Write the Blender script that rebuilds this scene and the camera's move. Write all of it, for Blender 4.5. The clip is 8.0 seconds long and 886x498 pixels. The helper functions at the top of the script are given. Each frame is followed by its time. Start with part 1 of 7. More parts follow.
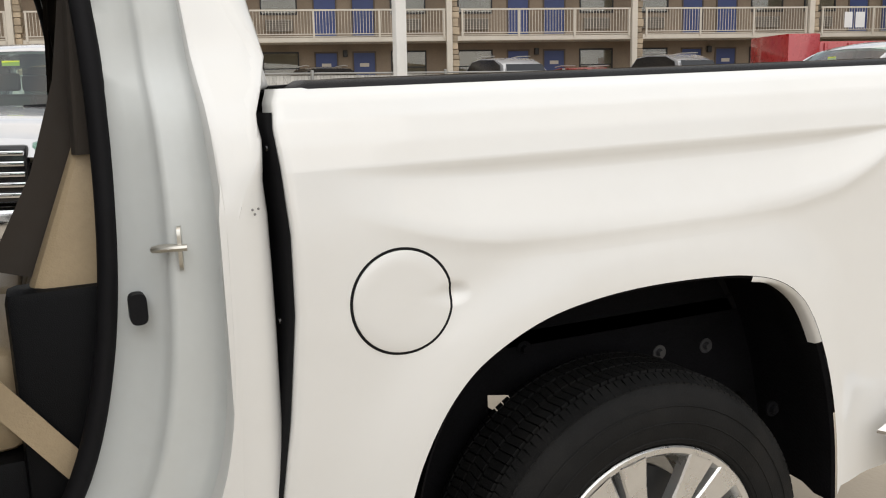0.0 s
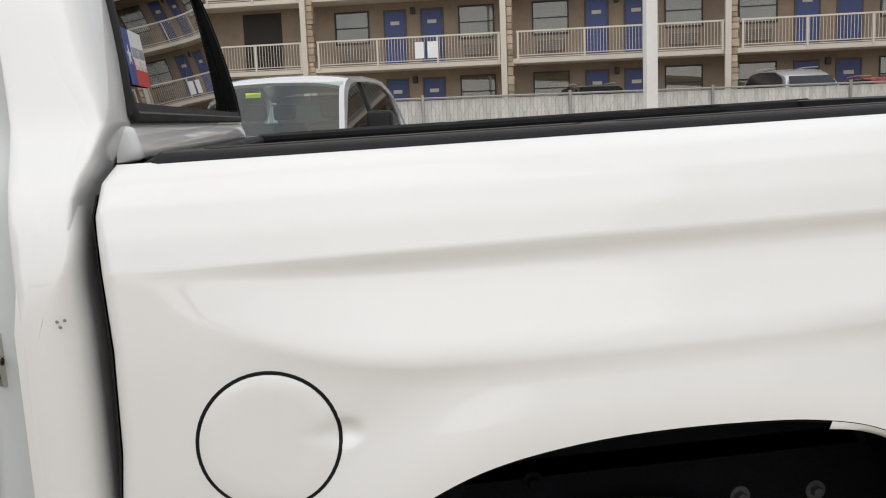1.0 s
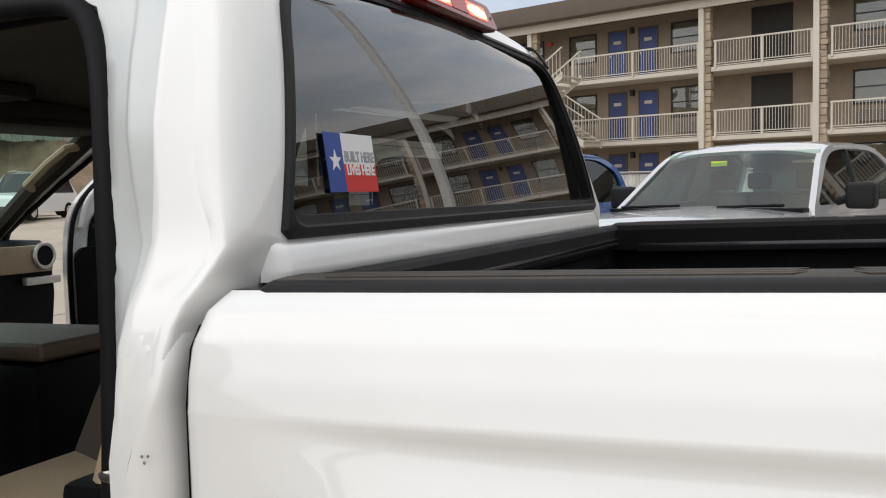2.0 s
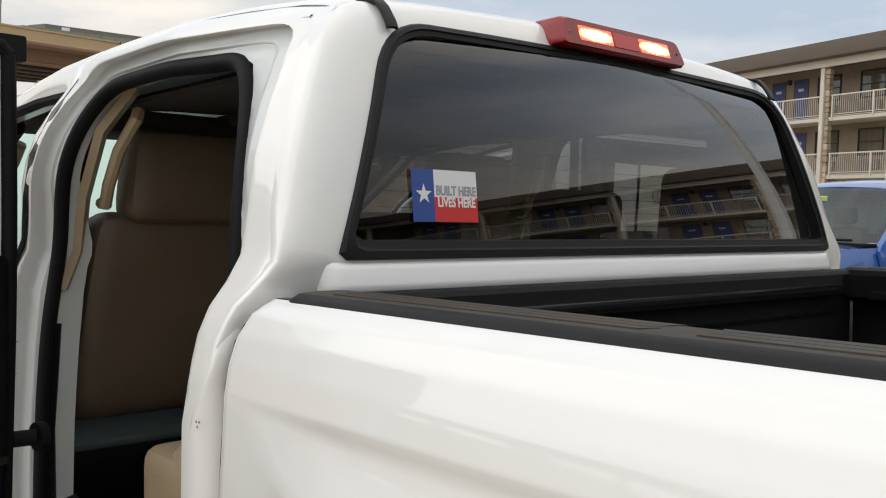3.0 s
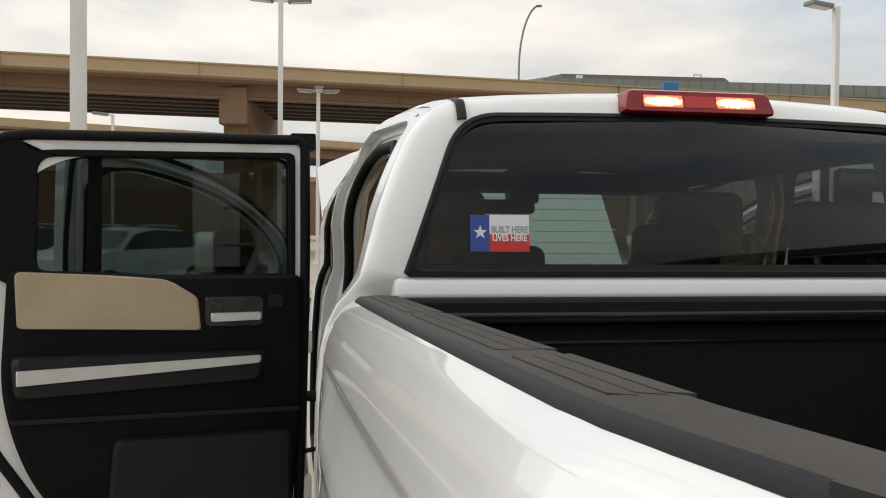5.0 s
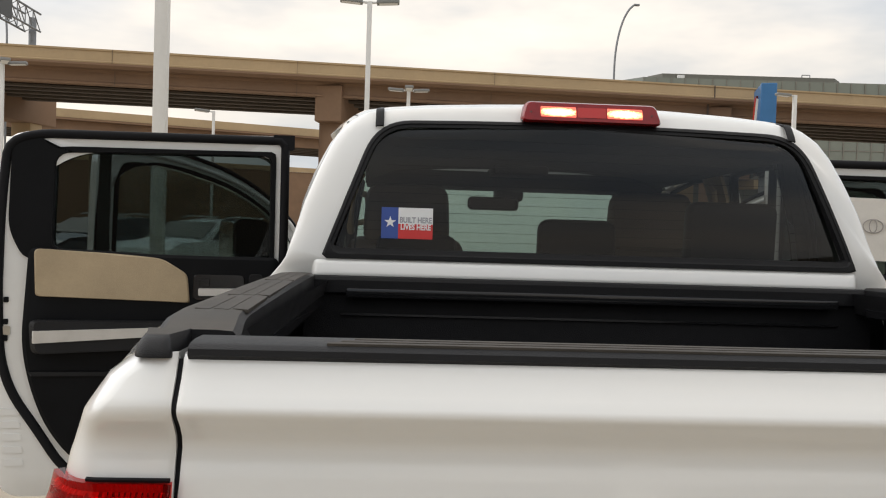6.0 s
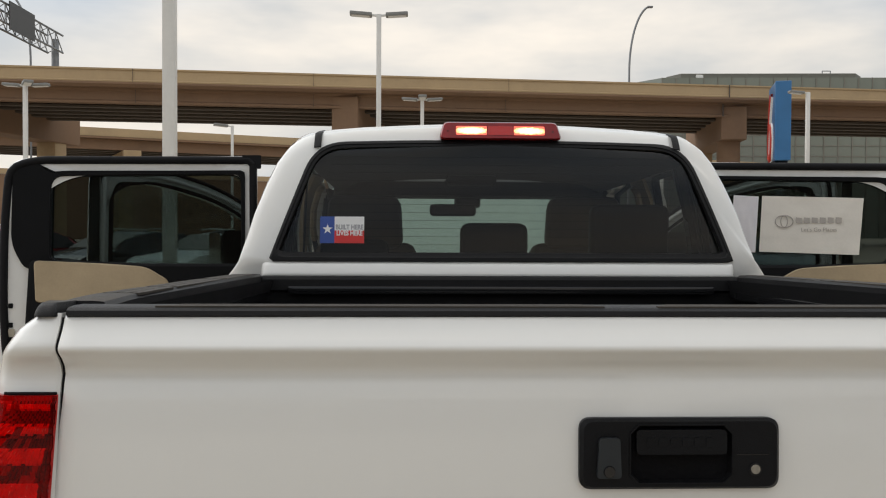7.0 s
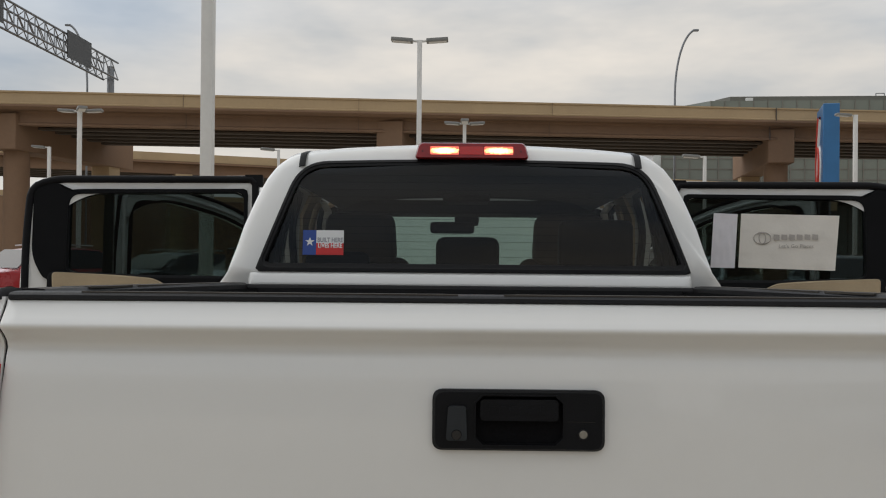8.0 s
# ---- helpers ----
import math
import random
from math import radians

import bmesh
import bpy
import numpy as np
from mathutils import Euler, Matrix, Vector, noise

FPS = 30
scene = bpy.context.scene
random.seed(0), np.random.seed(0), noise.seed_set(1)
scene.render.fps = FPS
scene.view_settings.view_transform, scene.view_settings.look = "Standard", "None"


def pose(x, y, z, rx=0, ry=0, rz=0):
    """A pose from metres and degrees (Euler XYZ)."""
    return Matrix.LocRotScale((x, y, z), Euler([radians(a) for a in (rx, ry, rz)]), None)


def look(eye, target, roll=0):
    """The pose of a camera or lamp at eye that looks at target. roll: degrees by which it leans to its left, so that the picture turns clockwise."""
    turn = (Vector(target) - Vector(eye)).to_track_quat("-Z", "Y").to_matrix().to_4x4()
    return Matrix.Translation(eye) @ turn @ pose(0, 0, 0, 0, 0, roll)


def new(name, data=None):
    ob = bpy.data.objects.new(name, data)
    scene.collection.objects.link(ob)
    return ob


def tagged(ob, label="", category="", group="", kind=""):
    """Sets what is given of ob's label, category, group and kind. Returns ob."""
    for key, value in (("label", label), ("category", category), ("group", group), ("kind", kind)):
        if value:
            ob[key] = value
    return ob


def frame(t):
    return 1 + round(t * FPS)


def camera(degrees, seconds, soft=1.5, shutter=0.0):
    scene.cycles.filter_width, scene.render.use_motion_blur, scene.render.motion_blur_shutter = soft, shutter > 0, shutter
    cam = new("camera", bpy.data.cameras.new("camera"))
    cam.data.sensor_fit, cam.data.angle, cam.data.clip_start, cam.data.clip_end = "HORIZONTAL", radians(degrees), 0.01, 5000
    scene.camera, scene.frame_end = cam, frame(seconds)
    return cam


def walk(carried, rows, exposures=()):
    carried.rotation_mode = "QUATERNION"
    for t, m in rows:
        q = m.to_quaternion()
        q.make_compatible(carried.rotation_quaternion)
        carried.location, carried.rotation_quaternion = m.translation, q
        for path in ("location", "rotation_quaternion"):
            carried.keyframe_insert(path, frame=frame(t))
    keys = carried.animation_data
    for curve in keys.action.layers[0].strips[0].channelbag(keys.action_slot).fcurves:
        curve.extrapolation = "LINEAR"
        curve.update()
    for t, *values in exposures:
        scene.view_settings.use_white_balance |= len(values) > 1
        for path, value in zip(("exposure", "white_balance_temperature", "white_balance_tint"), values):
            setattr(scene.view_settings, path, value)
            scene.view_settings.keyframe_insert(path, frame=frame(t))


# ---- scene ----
cam = camera(51.7, 8.0, soft=1.1)
PATH = [
    (0, (-2.331, 2.188, 1.39), (-0.531, 1.392, 1.032), -2.4),
    (0.3, (-2.245, 1.992, 1.403), (-0.397, 1.303, 1.075), -2.9),
    (0.5, (-2.202, 1.89, 1.409), (-0.324, 1.277, 1.095), -3.1),
    (1, (-2.076, 1.547, 1.428), (-0.109, 1.33, 1.137), -3.7),
    (1.5, (-1.912, 1.337, 1.42), (0.062, 1.574, 1.203), -3.4),
    (2, (-1.738, 1.158, 1.484), (0.081, 1.981, 1.38), -2.4),
    (2.2, (-1.671, 1.073, 1.493), (0.044, 2.1, 1.421), -1.2),
    (3.3, (-1.534, 0.532, 1.514), (-0.333, 2.13, 1.45), 0.7),
    (3.5, (-1.517, 0.439, 1.522), (-0.388, 2.088, 1.458), 0.7),
    (4, (-1.337, 0.15, 1.502), (-0.593, 2.006, 1.488), 0.5),
    (4.5, (-1.182, -0.093, 1.518), (-0.686, 1.845, 1.528), -0.4),
    (5.8, (-0.686, -0.641, 1.482), (-0.53, 1.353, 1.474), 1.9),
    (6, (-0.584, -0.744, 1.482), (-0.457, 1.252, 1.479), 1.7),
    (6.5, (-0.469, -0.991, 1.46), (-0.377, 1.007, 1.464), 1.0),
    (7, (-0.299, -1.189, 1.469), (-0.226, 0.81, 1.48), 0.2),
    (7.5, (-0.125, -1.307, 1.442), (-0.127, 0.693, 1.477), 0.8),
    (8, (-0.042, -1.409, 1.427), (-0.074, 0.59, 1.489), 0.5),
]
# the pickup stands nose down by its rake
TILT = pose(0, 0, 0.028, -1.45)
walk(cam, [(t, TILT @ look(eye, target, roll)) for t, eye, target, roll in PATH],
     [(0, 0.27, 6500, 11), (1.0, 0.12, 6280, 12), (2.0, 0.2, 6280, 12), (3.5, 0.15, 6420, 10), (4.5, 0.1, 6380, 10), (6.0, 0.22, 6500, 11), (6.5, 0.0, 6430, 11), (7.0, 0.0, 6400, 10), (7.5, 0.0, 6360, 10), (8.0, -0.3, 6250, 10)])

# ---- world, sun ----
world = bpy.data.worlds.new("world")
scene.world = world
world.use_nodes = True
wn, wl = world.node_tree.nodes, world.node_tree.links
wn.clear()
w_out, w_bg = wn.new("ShaderNodeOutputWorld"), wn.new("ShaderNodeBackground")
sky = wn.new("ShaderNodeTexSky")
sky.sky_type, sky.sun_disc = "NISHITA", False
sky.sun_elevation, sky.sun_rotation = radians(31), radians(-70)
tc, mp, nz, nz2 = wn.new("ShaderNodeTexCoord"), wn.new("ShaderNodeMapping"), wn.new("ShaderNodeTexNoise"), wn.new("ShaderNodeTexNoise")
mp.inputs["Scale"].default_value = (1.0, 1.0, 3.2)
nz.inputs["Scale"].default_value, nz.inputs["Detail"].default_value, nz.inputs["Roughness"].default_value = 2.6, 5, 0.55
nz2.inputs["Scale"].default_value, nz2.inputs["Detail"].default_value = 1.1, 3
ramp, ramp2 = wn.new("ShaderNodeValToRGB"), wn.new("ShaderNodeValToRGB")
ramp.color_ramp.elements[0].position, ramp.color_ramp.elements[0].color = 0.36, (5.6, 6.0, 6.4, 1)
ramp.color_ramp.elements[1].position, ramp.color_ramp.elements[1].color = 0.64, (9.6, 9.2, 8.6, 1)
ramp2.color_ramp.elements[0].position, ramp2.color_ramp.elements[0].color = 0.40, (0.80, 0.86, 0.93, 1)
ramp2.color_ramp.elements[1].position, ramp2.color_ramp.elements[1].color = 0.60, (1.06, 1.0, 0.92, 1)
cloud = wn.new("ShaderNodeMixRGB")
cloud.inputs["Fac"].default_value = 0.93
wl.new(tc.outputs["Generated"], mp.inputs["Vector"])
wl.new(mp.outputs["Vector"], nz.inputs["Vector"])
wl.new(nz.outputs["Fac"], ramp.inputs["Fac"])
wl.new(sky.outputs["Color"], cloud.inputs["Color1"])
# broad bluish and creamy banks within the cloud
bank = wn.new("ShaderNodeMixRGB")
bank.blend_type = "MULTIPLY"
bank.inputs["Fac"].default_value = 1.0
wl.new(mp.outputs["Vector"], nz2.inputs["Vector"])
wl.new(nz2.outputs["Fac"], ramp2.inputs["Fac"])
wl.new(ramp.outputs["Color"], bank.inputs["Color1"])
wl.new(ramp2.outputs["Color"], bank.inputs["Color2"])
wl.new(bank.outputs["Color"], cloud.inputs["Color2"])
# the unseen southern sky is dimmed to darken the tailgate and rear glass
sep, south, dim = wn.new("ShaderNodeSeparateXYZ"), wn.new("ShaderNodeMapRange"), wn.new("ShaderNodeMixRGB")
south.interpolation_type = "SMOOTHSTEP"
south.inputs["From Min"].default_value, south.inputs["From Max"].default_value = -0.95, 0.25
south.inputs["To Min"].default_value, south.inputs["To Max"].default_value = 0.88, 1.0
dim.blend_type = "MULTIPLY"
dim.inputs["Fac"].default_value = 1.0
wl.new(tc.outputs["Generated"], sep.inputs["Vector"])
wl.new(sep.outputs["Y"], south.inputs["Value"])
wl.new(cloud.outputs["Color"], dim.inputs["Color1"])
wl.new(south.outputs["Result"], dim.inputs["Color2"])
# an overcast sky is brightest overhead
zenith, lift = wn.new("ShaderNodeMapRange"), wn.new("ShaderNodeMixRGB")
zenith.interpolation_type = "SMOOTHSTEP"
zenith.inputs["From Min"].default_value, zenith.inputs["From Max"].default_value = 0.05, 0.8
zenith.inputs["To Min"].default_value, zenith.inputs["To Max"].default_value = 0.84, 1.30
lift.blend_type = "MULTIPLY"
lift.inputs["Fac"].default_value = 1.0
wl.new(sep.outputs["Z"], zenith.inputs["Value"])
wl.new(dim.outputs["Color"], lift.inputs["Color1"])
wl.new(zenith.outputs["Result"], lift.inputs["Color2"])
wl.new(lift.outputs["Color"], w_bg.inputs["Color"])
w_bg.inputs["Strength"].default_value = 0.12
wl.new(w_bg.outputs["Background"], w_out.inputs["Surface"])
sun_lamp = bpy.data.lights.new("sun", "SUN")
sun_lamp.energy, sun_lamp.angle, sun_lamp.color = 1.0, radians(80), (1.0, 0.97, 0.93)
sun = new("sun", sun_lamp)
sun.matrix_world = look((0, 0, 0), (0.85, -0.30, -0.55))
# ---- end of light ----

# ---- materials ----
def material(name, color, rough=0.5, metal=0.0, vary=0.12, scale=6.0, bump=0.0, bump_scale=60.0, coat=0.0, spec=0.5, per_object=0.0, stretch=(1, 1, 1), dirt=None):
    m = bpy.data.materials.new(name)
    m.use_nodes = True
    n, l = m.node_tree.nodes, m.node_tree.links
    b = n["Principled BSDF"]
    b.inputs["Roughness"].default_value, b.inputs["Metallic"].default_value = rough, metal
    b.inputs["Coat Weight"].default_value, b.inputs["Coat Roughness"].default_value = coat, 0.04
    b.inputs["Specular IOR Level"].default_value = spec
    co, ma = n.new("ShaderNodeTexCoord"), n.new("ShaderNodeMapping")
    ma.inputs["Scale"].default_value = stretch
    l.new(co.outputs["Object"], ma.inputs["Vector"])
    big, fine = n.new("ShaderNodeTexNoise"), n.new("ShaderNodeTexNoise")
    big.inputs["Scale"].default_value, big.inputs["Detail"].default_value = scale, 4
    fine.inputs["Scale"].default_value, fine.inputs["Detail"].default_value = scale * 14, 3
    for t in (big, fine):
        l.new(ma.outputs["Vector"], t.inputs["Vector"])
    add = n.new("ShaderNodeMath")
    add.operation = "MULTIPLY_ADD"
    add.inputs[1].default_value = 0.4
    l.new(fine.outputs["Fac"], add.inputs[0])
    l.new(big.outputs["Fac"], add.inputs[2])
    rng = n.new("ShaderNodeMapRange")
    rng.inputs["From Min"].default_value, rng.inputs["From Max"].default_value = 0.45, 0.95
    rng.inputs["To Min"].default_value, rng.inputs["To Max"].default_value = 1 - vary, 1 + vary
    l.new(add.outputs["Value"], rng.inputs["Value"])
    last = rng.outputs["Result"]
    if per_object:
        info, pr, mul = n.new("ShaderNodeObjectInfo"), n.new("ShaderNodeMapRange"), n.new("ShaderNodeMath")
        pr.inputs["To Min"].default_value, pr.inputs["To Max"].default_value = 1 - per_object, 1 + per_object
        l.new(info.outputs["Random"], pr.inputs["Value"])
        mul.operation = "MULTIPLY"
        l.new(last, mul.inputs[0])
        l.new(pr.outputs["Result"], mul.inputs[1])
        last = mul.outputs["Value"]
    hue = n.new("ShaderNodeVectorMath")
    hue.operation = "SCALE"
    hue.inputs[0].default_value = color
    l.new(last, hue.inputs["Scale"])
    col = hue.outputs["Vector"]
    if dirt:
        dcol, amount, dscale = dirt
        dn, dr, mx = n.new("ShaderNodeTexNoise"), n.new("ShaderNodeMapRange"), n.new("ShaderNodeMixRGB")
        dn.inputs["Scale"].default_value, dn.inputs["Detail"].default_value, dn.inputs["Roughness"].default_value = dscale, 6, 0.65
        dr.inputs["From Min"].default_value, dr.inputs["From Max"].default_value, dr.inputs["To Max"].default_value = 0.5, 0.75, amount
        l.new(ma.outputs["Vector"], dn.inputs["Vector"])
        l.new(dn.outputs["Fac"], dr.inputs["Value"])
        l.new(dr.outputs["Result"], mx.inputs["Fac"])
        l.new(col, mx.inputs["Color1"])
        mx.inputs["Color2"].default_value = (*dcol, 1)
        col = mx.outputs["Color"]
    l.new(col, b.inputs["Base Color"])
    rr = n.new("ShaderNodeMapRange")
    rr.inputs["To Min"].default_value, rr.inputs["To Max"].default_value = max(rough * 0.8, 0.01), min(rough * 1.2, 1)
    l.new(big.outputs["Fac"], rr.inputs["Value"])
    l.new(rr.outputs["Result"], b.inputs["Roughness"])
    if bump:
        bn, bu = n.new("ShaderNodeTexNoise"), n.new("ShaderNodeBump")
        bn.inputs["Scale"].default_value, bn.inputs["Detail"].default_value = bump_scale, 3
        bu.inputs["Strength"].default_value, bu.inputs["Distance"].default_value = bump, 0.004
        l.new(ma.outputs["Vector"], bn.inputs["Vector"])
        l.new(bn.outputs["Fac"], bu.inputs["Height"])
        l.new(bu.outputs["Normal"], b.inputs["Normal"])
    return m


def glass(name, tint, gloss_rough=0.0, ior=1.5, power=5.0):
    """A thin pane: tinted see-through, with the mirror of its surface."""
    m = bpy.data.materials.new(name)
    m.use_nodes = True
    n, l = m.node_tree.nodes, m.node_tree.links
    n.remove(n["Principled BSDF"])
    tr, gl, mix, lw = n.new("ShaderNodeBsdfTransparent"), n.new("ShaderNodeBsdfGlossy"), n.new("ShaderNodeMixShader"), n.new("ShaderNodeLayerWeight")
    lw.inputs["Blend"].default_value = 0.5
    pw, fr = n.new("ShaderNodeMath"), n.new("ShaderNodeMath")
    pw.operation, fr.operation = "POWER", "MULTIPLY_ADD"
    pw.inputs[1].default_value = power
    f0 = ((ior - 1) / (ior + 1)) ** 2 * 1.6
    fr.inputs[1].default_value, fr.inputs[2].default_value = 1 - f0, f0
    l.new(lw.outputs["Facing"], pw.inputs[0])
    l.new(pw.outputs["Value"], fr.inputs[0])
    tr.inputs["Color"].default_value = (*tint, 1)
    gl.inputs["Roughness"].default_value = gloss_rough
    l.new(fr.outputs["Value"], mix.inputs["Fac"])
    l.new(tr.outputs["BSDF"], mix.inputs[1])
    l.new(gl.outputs["BSDF"], mix.inputs[2])
    l.new(mix.outputs["Shader"], n["Material Output"].inputs["Surface"])
    return m


def lit_cell(name):
    """A lit lens: bright at its bulb, orange towards its rim."""
    m = bpy.data.materials.new(name)
    m.use_nodes = True
    n, l = m.node_tree.nodes, m.node_tree.links
    b = n["Principled BSDF"]
    co, vm, ln, ns, ad, rp = n.new("ShaderNodeTexCoord"), n.new("ShaderNodeVectorMath"), n.new("ShaderNodeVectorMath"), n.new("ShaderNodeTexNoise"), n.new("ShaderNodeMath"), n.new("ShaderNodeValToRGB")
    vm.operation, ln.operation = "SUBTRACT", "LENGTH"
    vm.inputs[1].default_value = (0.5, 0.5, 0.40)
    l.new(co.outputs["Generated"], vm.inputs[0])
    l.new(vm.outputs["Vector"], ln.inputs[0])
    ns.inputs["Scale"].default_value = 160
    l.new(co.outputs["Object"], ns.inputs["Vector"])
    ad.operation = "MULTIPLY_ADD"
    ad.inputs[1].default_value = 0.35
    l.new(ns.outputs["Fac"], ad.inputs[0])
    l.new(ln.outputs["Value"], ad.inputs[2])
    e = rp.color_ramp.elements
    e[0].position, e[0].color = 0.30, (1.0, 0.84, 0.58, 1)
    e[1].position, e[1].color = 0.76, (0.13, 0.006, 0.003, 1)
    x = e.new(0.50)
    x.color = (0.9, 0.34, 0.11, 1)
    l.new(ad.outputs["Value"], rp.inputs["Fac"])
    l.new(rp.outputs["Color"], b.inputs["Emission Color"])
    b.inputs["Emission Strength"].default_value = 9.0
    b.inputs["Base Color"].default_value = (0.5, 0.3, 0.2, 1)
    b.inputs["Roughness"].default_value = 0.15
    return m


def glow(name, color, strength):
    m = bpy.data.materials.new(name)
    m.use_nodes = True
    b = m.node_tree.nodes["Principled BSDF"]
    b.inputs["Base Color"].default_value = (*color, 1)
    b.inputs["Emission Color"].default_value = (*color, 1)
    b.inputs["Emission Strength"].default_value = strength
    b.inputs["Roughness"].default_value = 0.2
    return m


PAINT = material("white_paint", (0.762, 0.760, 0.738), 0.32, vary=0.012, scale=1.3, coat=1.0, dirt=((0.55, 0.51, 0.45), 0.10, 2.2))
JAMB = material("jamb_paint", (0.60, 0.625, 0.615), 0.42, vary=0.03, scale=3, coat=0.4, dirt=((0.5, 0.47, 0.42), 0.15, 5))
BLACK = material("black_plastic", (0.010, 0.010, 0.011), 0.5, vary=0.25, scale=9, bump=0.35, bump_scale=700, spec=0.25)
RAIL = material("rail_cap_plastic", (0.010, 0.010, 0.011), 0.45, vary=0.22, scale=5, bump=0.25, bump_scale=900, spec=0.2)
RAILDUST = material("dusty_rail_plastic", (0.050, 0.044, 0.037), 0.6, vary=0.25, scale=5, bump=0.25, bump_scale=900, dirt=((0.085, 0.070, 0.056), 0.55, 6), spec=0.2)
TRIM = material("dark_trim", (0.0042, 0.0046, 0.0056), 0.5, vary=0.2, scale=10, bump=0.2, bump_scale=500, spec=0.13)
HANDLEBLACK = material("handle_plastic", (0.0055, 0.006, 0.0075), 0.4, vary=0.2, scale=14, bump=0.25, bump_scale=600, spec=0.16)
GLOSSBLACK = material("gloss_black", (0.010, 0.010, 0.011), 0.14, vary=0.1)
SEAL = material("rubber_seal", (0.0075, 0.0075, 0.0088), 0.6, vary=0.2, scale=15, spec=0.15)
LINER = material("wheel_liner", (0.004, 0.004, 0.005), 0.8, vary=0.4, scale=12, bump=0.6, bump_scale=140, spec=0.12)
TYRE = material("tyre_rubber", (0.011, 0.011, 0.011), 0.65, vary=0.25, scale=14, bump=0.3, bump_scale=250, dirt=((0.03, 0.027, 0.024), 0.3, 9), spec=0.12)
ALLOY = material("machined_alloy", (0.80, 0.80, 0.79), 0.28, metal=0.85, vary=0.05, scale=20)
ALLOYDARK = material("painted_alloy", (0.05, 0.05, 0.052), 0.35, vary=0.1)
CHROME = material("chrome", (0.82, 0.83, 0.85), 0.08, metal=1.0, vary=0.03)
STEEL = material("zinc_steel", (0.55, 0.53, 0.48), 0.3, metal=1.0, vary=0.1, scale=25)
DULLZINC = material("dull_zinc", (0.26, 0.24, 0.20), 0.6, metal=0.3, vary=0.2, scale=200)
CAMCOVER = material("camera_cover", (0.022, 0.026, 0.030), 0.35, vary=0.15, scale=30, spec=0.3)
SILVER = material("silver_trim", (0.62, 0.61, 0.59), 0.35, metal=0.6, vary=0.06, scale=20)
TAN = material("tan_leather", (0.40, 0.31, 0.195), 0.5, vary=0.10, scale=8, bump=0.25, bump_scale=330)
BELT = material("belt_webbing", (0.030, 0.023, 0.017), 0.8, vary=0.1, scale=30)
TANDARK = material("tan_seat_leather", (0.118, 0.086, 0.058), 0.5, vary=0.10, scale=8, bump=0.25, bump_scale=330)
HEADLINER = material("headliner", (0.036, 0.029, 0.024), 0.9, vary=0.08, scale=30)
CARPET = material("carpet", (0.010, 0.009, 0.009), 0.95, vary=0.3, scale=40, bump=0.5, bump_scale=300, spec=0.12)
LINING = material("bed_liner", (0.005, 0.005, 0.006), 0.65, vary=0.3, scale=10, bump=0.5, bump_scale=450, spec=0.25)
REARGLASS = glass("privacy_glass", (0.235, 0.252, 0.238), ior=1.30, power=2.2)
DOORGLASS = glass("door_privacy_glass", (0.300, 0.335, 0.330), ior=1.30)
FRONTGLASS = glass("front_door_glass", (0.82, 0.88, 0.86), ior=1.30)
CLEAR = glass("windscreen_glass", (0.76, 0.98, 0.89), ior=1.35)
LENSRED = material("red_lens", (0.34, 0.010, 0.011), 0.12, vary=0.25, scale=22, coat=1.0)
LENSDEEP = material("red_lens_dark", (0.11, 0.004, 0.006), 0.10, vary=0.3, scale=25, coat=1.0)
LENSBRIGHT = material("red_reflector", (0.85, 0.06, 0.04), 0.15, vary=0.3, scale=60, coat=0.6)
LAMPGLOW = lit_cell("lit_warm_lens")
LENSCAP = material("red_lens_cap", (0.23, 0.006, 0.007), 0.16, vary=0.2, scale=22, coat=0.25, spec=0.3)
LAMPRED = glow("lit_red_lens", (0.45, 0.02, 0.015), 0.03)
CONCRETE = material("concrete_paving", (0.40, 0.345, 0.27), 0.9, vary=0.12, scale=0.7, bump=0.4, bump_scale=60, dirt=((0.20, 0.17, 0.14), 0.5, 0.6))
BRIDGE = material("bridge_parapet_paint", (0.44, 0.32, 0.185), 0.85, vary=0.07, scale=0.5, bump=0.2, bump_scale=12, dirt=((0.25, 0.18, 0.11), 0.35, 0.35))
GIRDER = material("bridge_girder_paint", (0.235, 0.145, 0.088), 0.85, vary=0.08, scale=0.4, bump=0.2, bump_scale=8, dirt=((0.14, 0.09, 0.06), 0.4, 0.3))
# darkened girder colour: the shade under the deck is put into it
BEAM = material("shaded_bridge_underside", (0.10, 0.082, 0.066), 0.9, vary=0.1, scale=0.4)
POLEWHITE = material("white_pole_paint", (0.72, 0.71, 0.68), 0.45, vary=0.06, scale=1.5)
SIGNBACK = material("sign_back_grey", (0.075, 0.078, 0.08), 0.6, vary=0.15, scale=1.0)
LAMPGREY = material("grey_lamp_housing", (0.22, 0.22, 0.21), 0.5, vary=0.1)
GALV = material("galvanised_steel", (0.24, 0.25, 0.26), 0.45, metal=0.5, vary=0.15, scale=2)
SIGNBLUE = material("sign_blue", (0.035, 0.15, 0.34), 0.4, vary=0.08, scale=1.2)
SIGNRED = material("sign_red", (0.55, 0.045, 0.03), 0.4, vary=0.08)
WHITE = material("plain_white", (0.78, 0.78, 0.77), 0.5, vary=0.04, scale=4)
STUCCO = material("motel_brick", (0.265, 0.208, 0.152), 0.9, vary=0.14, scale=1.1, bump=0.5, bump_scale=20, dirt=((0.13, 0.10, 0.075), 0.4, 0.8))
STONE = material("motel_pier_stone", (0.38, 0.305, 0.215), 0.9, vary=0.3, scale=2.2, bump=0.7, bump_scale=9, per_object=0.25)
